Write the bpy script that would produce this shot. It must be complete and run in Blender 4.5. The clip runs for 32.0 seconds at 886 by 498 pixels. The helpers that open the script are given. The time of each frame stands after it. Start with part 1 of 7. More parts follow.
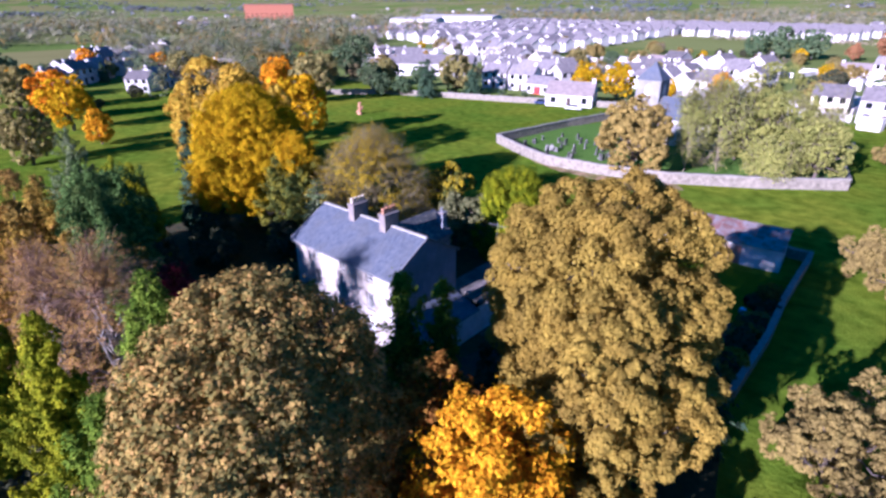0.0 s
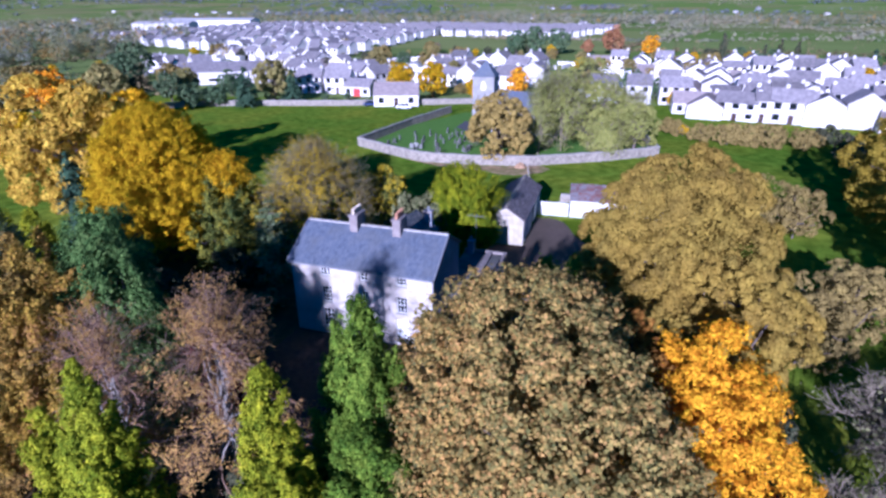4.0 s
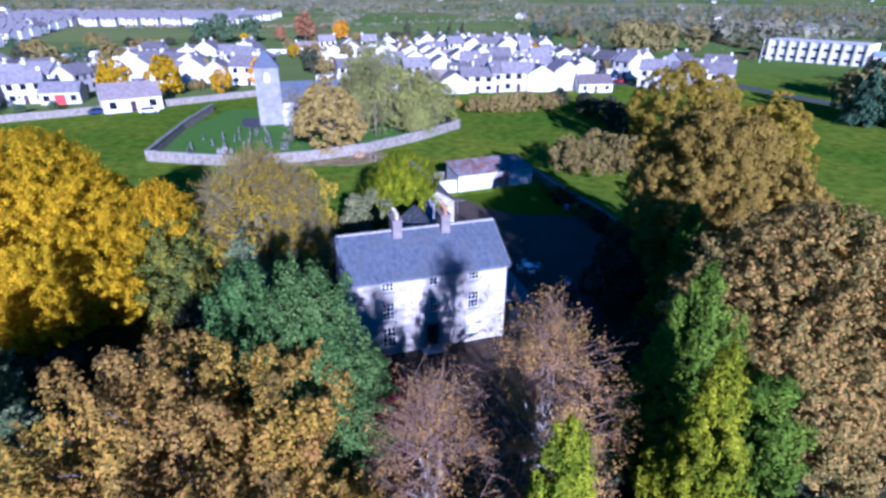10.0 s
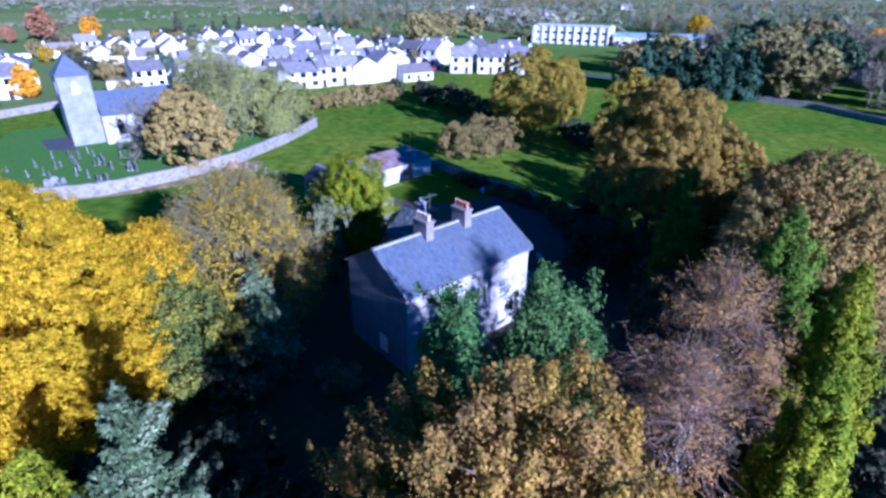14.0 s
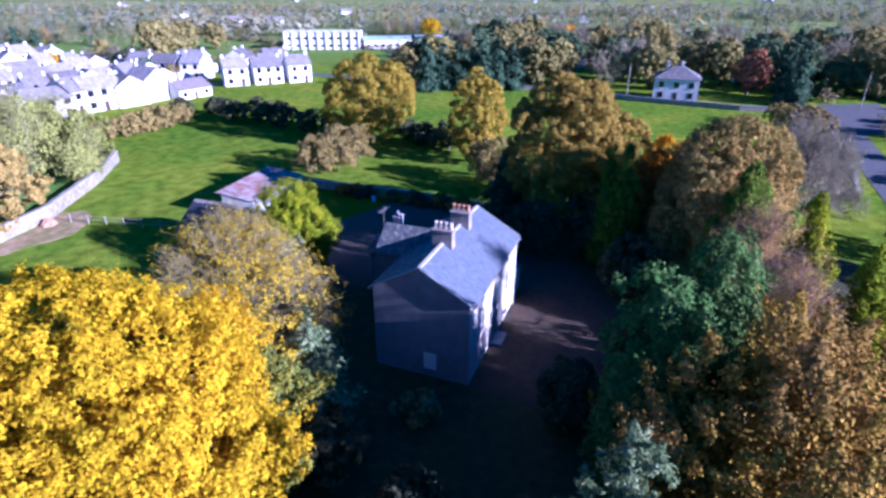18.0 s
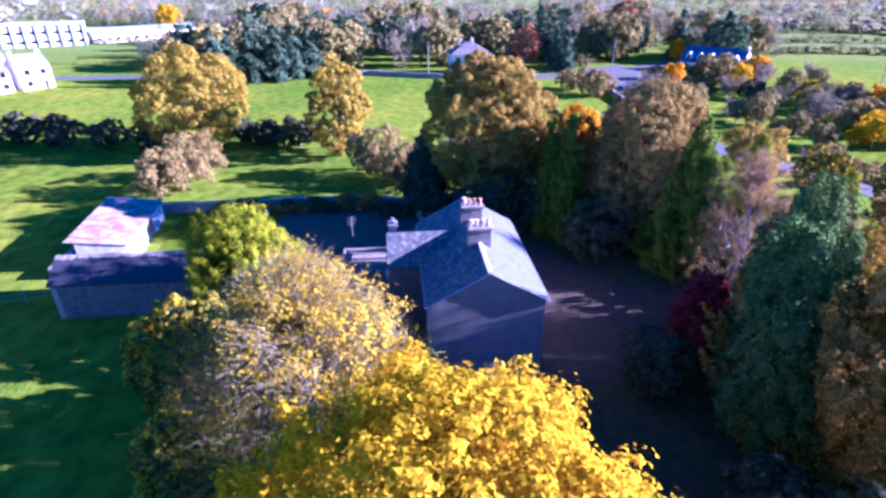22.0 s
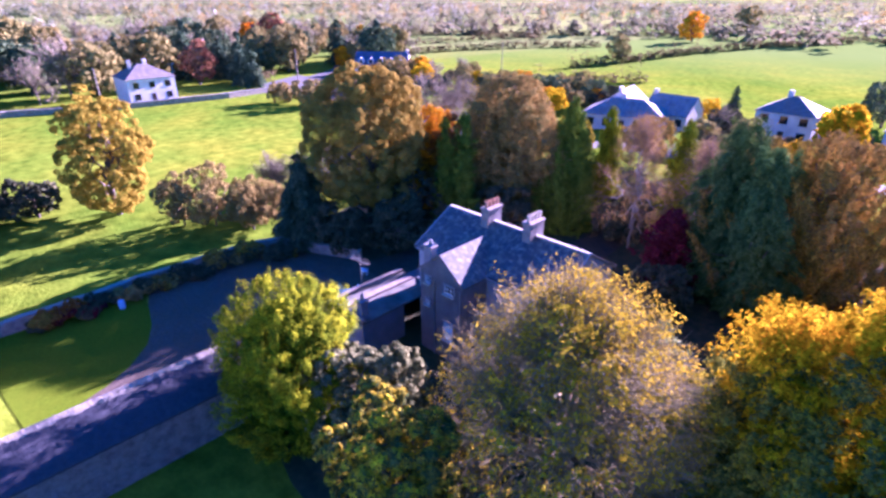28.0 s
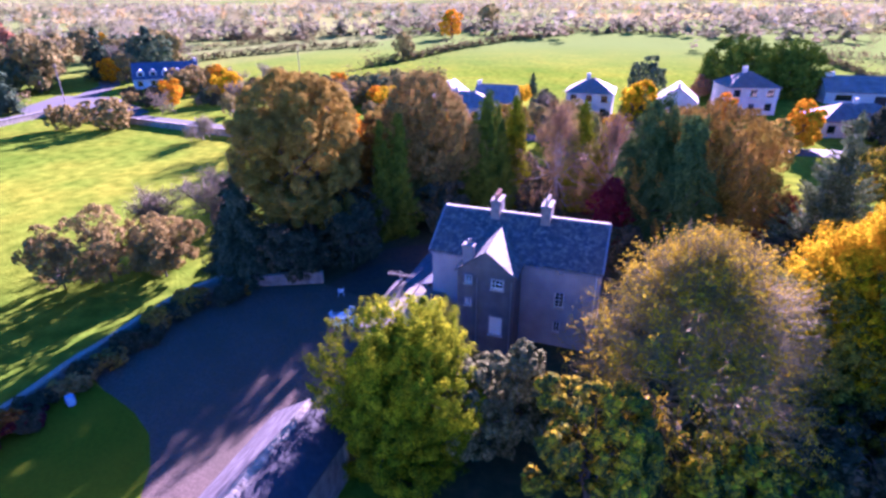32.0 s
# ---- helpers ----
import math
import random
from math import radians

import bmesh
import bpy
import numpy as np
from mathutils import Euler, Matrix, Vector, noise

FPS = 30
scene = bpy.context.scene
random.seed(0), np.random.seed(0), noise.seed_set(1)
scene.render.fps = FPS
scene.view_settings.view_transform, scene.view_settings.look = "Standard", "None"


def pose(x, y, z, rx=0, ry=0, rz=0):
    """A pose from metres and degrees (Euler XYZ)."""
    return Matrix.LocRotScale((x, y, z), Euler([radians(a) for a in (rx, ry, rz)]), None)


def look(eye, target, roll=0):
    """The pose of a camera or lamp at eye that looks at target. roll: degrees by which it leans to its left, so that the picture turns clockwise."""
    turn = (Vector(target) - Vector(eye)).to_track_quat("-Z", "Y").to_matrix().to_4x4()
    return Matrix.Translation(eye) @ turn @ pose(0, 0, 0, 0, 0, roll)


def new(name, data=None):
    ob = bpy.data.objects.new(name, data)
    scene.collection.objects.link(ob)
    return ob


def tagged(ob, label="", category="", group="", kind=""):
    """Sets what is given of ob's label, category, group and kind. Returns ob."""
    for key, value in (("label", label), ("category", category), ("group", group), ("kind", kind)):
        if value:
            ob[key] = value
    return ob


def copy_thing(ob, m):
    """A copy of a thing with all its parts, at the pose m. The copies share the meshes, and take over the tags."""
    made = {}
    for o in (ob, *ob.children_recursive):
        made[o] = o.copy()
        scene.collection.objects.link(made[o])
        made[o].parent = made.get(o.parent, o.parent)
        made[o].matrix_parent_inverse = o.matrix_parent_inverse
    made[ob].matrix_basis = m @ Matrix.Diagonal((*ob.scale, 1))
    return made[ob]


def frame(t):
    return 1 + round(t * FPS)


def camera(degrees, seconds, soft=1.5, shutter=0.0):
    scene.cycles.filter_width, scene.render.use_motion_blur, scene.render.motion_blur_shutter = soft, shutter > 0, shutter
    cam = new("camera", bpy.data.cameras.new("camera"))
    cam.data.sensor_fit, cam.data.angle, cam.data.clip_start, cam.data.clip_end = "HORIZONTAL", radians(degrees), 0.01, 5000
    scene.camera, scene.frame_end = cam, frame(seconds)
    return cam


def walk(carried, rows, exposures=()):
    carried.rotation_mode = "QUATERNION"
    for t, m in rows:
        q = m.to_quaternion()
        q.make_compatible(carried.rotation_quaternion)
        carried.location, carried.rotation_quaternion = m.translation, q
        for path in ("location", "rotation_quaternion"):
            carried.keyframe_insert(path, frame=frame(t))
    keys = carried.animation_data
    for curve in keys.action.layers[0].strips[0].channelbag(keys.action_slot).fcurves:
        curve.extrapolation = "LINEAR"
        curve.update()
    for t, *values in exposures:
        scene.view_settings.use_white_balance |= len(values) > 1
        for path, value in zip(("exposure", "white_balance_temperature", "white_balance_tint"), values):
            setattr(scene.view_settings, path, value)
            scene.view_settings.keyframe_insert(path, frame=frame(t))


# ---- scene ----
cam = camera(78.20, 32.0, soft=2.8)
PATH = [
    (0, 33.619, -28.683, 25.826, 41.59, -24.19, -0.26),
    (0.5, 31.772, -30.157, 25.934, 38.64, -24.40, -0.27),
    (1, 29.919, -31.653, 26.033, 35.38, -24.49, -0.27),
    (1.5, 28.086, -33.125, 26.121, 32.25, -24.63, -0.24),
    (2, 26.208, -34.551, 26.200, 29.37, -24.62, -0.22),
    (2.5, 24.311, -35.918, 26.270, 26.32, -24.54, -0.21),
    (3, 22.353, -37.242, 26.324, 23.47, -24.41, -0.21),
    (3.5, 20.408, -38.530, 26.359, 20.50, -24.24, -0.21),
    (5.5, 12.418, -42.063, 26.305, 9.27, -24.04, -0.10),
    (6, 10.013, -41.861, 26.311, 7.21, -24.42, -0.05),
    (6.5, 7.599, -41.513, 26.301, 4.59, -24.99, 0.02),
    (7, 5.139, -41.112, 26.277, 1.59, -25.40, 0.08),
    (7.5, 2.697, -40.708, 26.235, -1.25, -25.62, 0.13),
    (8, 0.194, -40.313, 26.189, -4.32, -25.79, 0.15),
    (8.5, -2.307, -39.913, 26.149, -7.35, -25.81, 0.18),
    (9, -4.790, -39.539, 26.127, -10.69, -25.73, 0.21),
    (9.5, -7.226, -39.245, 26.107, -13.82, -25.58, 0.26),
    (10, -9.648, -38.946, 26.084, -16.94, -25.27, 0.29),
    (10.5, -12.056, -38.637, 26.039, -19.89, -24.98, 0.31),
    (11, -14.470, -38.263, 25.973, -23.44, -24.80, 0.31),
    (11.5, -16.744, -37.660, 25.927, -26.56, -24.44, 0.30),
    (12, -18.830, -36.745, 25.908, -29.85, -24.37, 0.27),
    (12.5, -20.699, -35.468, 25.915, -32.89, -24.55, 0.23),
    (13, -22.418, -33.777, 25.972, -34.86, -24.82, 0.25),
    (13.5, -23.991, -31.831, 26.057, -37.60, -25.45, 0.29),
    (14, -25.468, -29.753, 26.155, -40.86, -25.94, 0.34),
    (14.5, -26.886, -27.671, 26.250, -44.19, -26.24, 0.37),
    (16.5, -32.587, -19.381, 26.378, -57.79, -26.07, 0.51),
    (17, -34.112, -17.504, 26.347, -61.19, -25.89, 0.43),
    (17.5, -35.564, -15.617, 26.314, -64.26, -25.61, 0.31),
    (18, -36.779, -13.614, 26.284, -68.74, -25.36, 0.16),
    (18.5, -37.649, -11.365, 26.271, -71.74, -25.17, 0.03),
    (19, -38.046, -8.976, 26.246, -74.77, -25.29, -0.08),
    (19.5, -38.025, -6.568, 26.192, -78.18, -25.56, -0.18),
    (20, -37.716, -4.008, 26.124, -79.86, -25.89, -0.22),
    (20.5, -37.239, -1.550, 26.023, -83.22, -26.44, -0.20),
    (21, -36.688, 0.861, 25.897, -87.15, -26.68, -0.16),
    (21.5, -36.087, 3.233, 25.771, -91.16, -26.76, -0.10),
    (22, -35.455, 5.621, 25.652, -95.30, -26.78, -0.06),
    (22.5, -34.834, 7.912, 25.538, -99.02, -26.76, -0.04),
    (23, -34.249, 10.206, 25.438, -102.64, -26.54, -0.07),
    (23.5, -33.736, 12.499, 25.316, -106.22, -26.44, -0.14),
    (24, -33.231, 14.827, 25.245, -109.56, -26.21, -0.19),
    (24.5, -32.563, 17.002, 25.280, -113.61, -25.87, -0.20),
    (25, -31.598, 19.024, 25.394, -117.14, -25.61, -0.13),
    (25.5, -30.397, 20.866, 25.508, -120.94, -25.49, -0.02),
    (27.5, -24.168, 28.775, 25.036, -132.03, -25.49, 0.17),
    (28, -22.396, 30.160, 25.041, -135.38, -25.51, 0.16),
    (28.5, -20.686, 31.492, 25.044, -138.18, -25.62, 0.12),
    (29, -18.910, 32.905, 25.043, -140.67, -25.78, 0.04),
    (29.5, -17.076, 34.273, 25.061, -143.12, -25.75, -0.03),
    (30, -15.170, 35.562, 25.077, -146.42, -25.61, -0.08),
    (30.5, -13.256, 36.826, 25.061, -149.75, -25.36, -0.12),
    (31, -11.354, 37.938, 25.006, -154.56, -25.32, -0.18),
    (31.5, -9.330, 38.754, 24.929, -157.73, -25.36, -0.20),
    (32, -7.168, 39.375, 24.850, -160.48, -25.38, -0.23),
]
EXPO = [(0, 1.42, 5200, 37), (3.5, 1.04, 4760, 31), (6, 0.83, 4620, 30), (11, 1.03, 4420, 29), (14.5, 1.27, 4180, 30), (17, 1.65, 4450, 37), (20, 2.1, 4720, 49), (22, 2.76, 4720, 62), (25, 3.1, 5000, 71), (27.5, 3.12, 5300, 78), (32, 3.1, 5450, 81)]
walk(cam, [(t, pose(x, y, z, 90 + pitch, 0, yaw) @ pose(0, 0, 0, 0, 0, roll)) for t, x, y, z, yaw, pitch, roll in PATH], EXPO)

# ---------------- light ----------------
SUN_EL, SUN_AZ = 18.8, 3.6          # degrees above the horizon; degrees west of south (south is -y)
sun_way = Vector((-math.sin(radians(SUN_AZ)) * math.cos(radians(SUN_EL)), -math.cos(radians(SUN_AZ)) * math.cos(radians(SUN_EL)), math.sin(radians(SUN_EL))))
world = bpy.data.worlds.new("sky")
scene.world = world
world.use_nodes = True
wt = world.node_tree
sky = wt.nodes.new("ShaderNodeTexSky")
sky.sky_type = "NISHITA"
sky.sun_disc = False
sky.sun_elevation = radians(SUN_EL)
sky.sun_rotation = radians(180 + SUN_AZ)
sky.altitude = 60
sky.air_density, sky.dust_density, sky.ozone_density = 1.0, 0.1, 4.0
wt.nodes["Background"].inputs["Strength"].default_value = 0.051
deep = wt.nodes.new("ShaderNodeHueSaturation")
deep.inputs["Saturation"].default_value = 2.5      # clear dry autumn air
deep.inputs["Value"].default_value = 0.8
wt.links.new(sky.outputs[0], deep.inputs["Color"])
wt.links.new(deep.outputs[0], wt.nodes["Background"].inputs["Color"])
lamp = bpy.data.lights.new("sun", "SUN")
lamp.energy, lamp.angle, lamp.color = 5.0, radians(0.53), (1.0, 0.90, 0.86)
sun = new("sun", lamp)
sun.matrix_world = look(sun_way * 300, (0, 0, 0))


# ---------------- materials ----------------
def mat(name, cols, scale=1.0, detail=6, rough=0.85, bump=0.0, bump_scale=None, island=0.0, obj=0.0, trans=0.0, metal=0.0, coarse=0.0, coarse_col=None, coarse_scale=0.1, spec=0.3, sheen=None, stretch=None, rot=(0, 0, 0), speck=0.5):
    """A procedural surface: a ramp over fine noise, patches of a second colour over coarse noise, variation piece by piece, relief."""
    m = bpy.data.materials.new(name)
    m.use_nodes = True
    n, l = m.node_tree.nodes, m.node_tree.links
    b = n["Principled BSDF"]
    tc = n.new("ShaderNodeTexCoord")
    co = tc.outputs["Object"]
    if obj:
        oi = n.new("ShaderNodeObjectInfo")
        sc = n.new("ShaderNodeVectorMath")
        sc.operation = "SCALE"
        sc.inputs[0].default_value = (37.0, 53.0, 29.0)
        l.new(oi.outputs["Random"], sc.inputs["Scale"])
        ad = n.new("ShaderNodeVectorMath")
        l.new(co, ad.inputs[0])
        l.new(sc.outputs[0], ad.inputs[1])
        co = ad.outputs[0]
    base_co = co
    if stretch:
        mp = n.new("ShaderNodeMapping")
        mp.inputs["Scale"].default_value = stretch
        mp.inputs["Rotation"].default_value = rot
        l.new(co, mp.inputs[0])
        co = mp.outputs[0]
    t = n.new("ShaderNodeTexNoise")
    t.inputs["Scale"].default_value, t.inputs["Detail"].default_value, t.inputs["Roughness"].default_value = scale, detail, 0.62
    l.new(co, t.inputs["Vector"])
    r = n.new("ShaderNodeValToRGB")
    e = r.color_ramp.elements
    lo, hi = 0.32, 0.68
    while len(e) < len(cols):
        e.new(0.5)
    for i in range(len(cols)):
        e[i].position = lo + (hi - lo) * i / max(1, len(cols) - 1)
        e[i].color = (*cols[i], 1)
    if island > 0.2:
        gi = n.new("ShaderNodeNewGeometry")
        mf = n.new("ShaderNodeMix")
        mf.inputs[0].default_value = speck
        sp = n.new("ShaderNodeMapRange")
        sp.inputs[3].default_value, sp.inputs[4].default_value = 0.2, 0.8
        l.new(gi.outputs["Random Per Island"], sp.inputs[0])
        l.new(t.outputs["Fac"], mf.inputs[2])
        l.new(sp.outputs[0], mf.inputs[3])
        l.new(mf.outputs[0], r.inputs[0])
    else:
        l.new(t.outputs["Fac"], r.inputs[0])
    out = r.outputs[0]
    if coarse:
        t2 = n.new("ShaderNodeTexNoise")
        t2.inputs["Scale"].default_value, t2.inputs["Detail"].default_value = coarse_scale, 5
        l.new(base_co, t2.inputs["Vector"])
        rr = n.new("ShaderNodeMapRange")
        rr.inputs[1].default_value, rr.inputs[2].default_value, rr.inputs[4].default_value = 0.42, 0.62, coarse
        l.new(t2.outputs["Fac"], rr.inputs[0])
        mx = n.new("ShaderNodeMix")
        mx.data_type = "RGBA"
        l.new(rr.outputs[0], mx.inputs[0])
        l.new(out, mx.inputs[6])
        mx.inputs[7].default_value = (*coarse_col, 1)
        out = mx.outputs[2]
    for amount, node, sock in ((island, "ShaderNodeNewGeometry", "Random Per Island"), (obj, "ShaderNodeObjectInfo", "Random")):
        if amount:
            g = n.new(node)
            a = n.new("ShaderNodeMapRange")
            a.inputs[3].default_value, a.inputs[4].default_value = 1 - amount, 1 + amount
            l.new(g.outputs[sock], a.inputs[0])
            h = n.new("ShaderNodeHueSaturation")
            l.new(a.outputs[0], h.inputs["Value"])
            if island > 0.2:
                a2 = n.new("ShaderNodeMapRange")
                w = n.new("ShaderNodeTexWhiteNoise")
                w.noise_dimensions = "1D"
                l.new(g.outputs[sock], w.inputs["W"])
                a2.inputs[3].default_value, a2.inputs[4].default_value = 0.5 - island * 0.04, 0.5 + island * 0.04
                l.new(w.outputs["Value"], a2.inputs[0])
                l.new(a2.outputs[0], h.inputs["Hue"])
            l.new(out, h.inputs["Color"])
            out = h.outputs[0]
    l.new(out, b.inputs["Base Color"])
    b.inputs["Roughness"].default_value, b.inputs["Metallic"].default_value = rough, metal
    b.inputs["Specular IOR Level"].default_value = spec
    if sheen:
        b.inputs["Sheen Weight"].default_value, b.inputs["Sheen Roughness"].default_value, b.inputs["Sheen Tint"].default_value = 0.16, 0.3, (*sheen, 1)
    if bump:
        tb = n.new("ShaderNodeTexNoise")
        tb.inputs["Scale"].default_value, tb.inputs["Detail"].default_value = bump_scale or scale * 3, 8
        l.new(co, tb.inputs["Vector"])
        bp = n.new("ShaderNodeBump")
        bp.inputs["Strength"].default_value, bp.inputs["Distance"].default_value = bump, 0.05
        l.new(tb.outputs["Fac"], bp.inputs["Height"])
        l.new(bp.outputs[0], b.inputs["Normal"])
    if trans:
        tr = n.new("ShaderNodeBsdfTranslucent")
        l.new(out, tr.inputs["Color"])
        ms = n.new("ShaderNodeMixShader")
        ms.inputs[0].default_value = trans
        l.new(b.outputs[0], ms.inputs[1])
        l.new(tr.outputs[0], ms.inputs[2])
        l.new(ms.outputs[0], n["Material Output"].inputs[0])
    return m


def leafy(name, cols, island=0.35, scale=0.9, coarse=0.0, coarse_col=None, trans=0.17, speck=0.34):
    return mat(name, cols, scale=scale, detail=4, speck=speck, rough=0.75, island=island, obj=0.08, trans=trans, coarse=coarse, coarse_col=coarse_col, coarse_scale=0.22, spec=0.0)


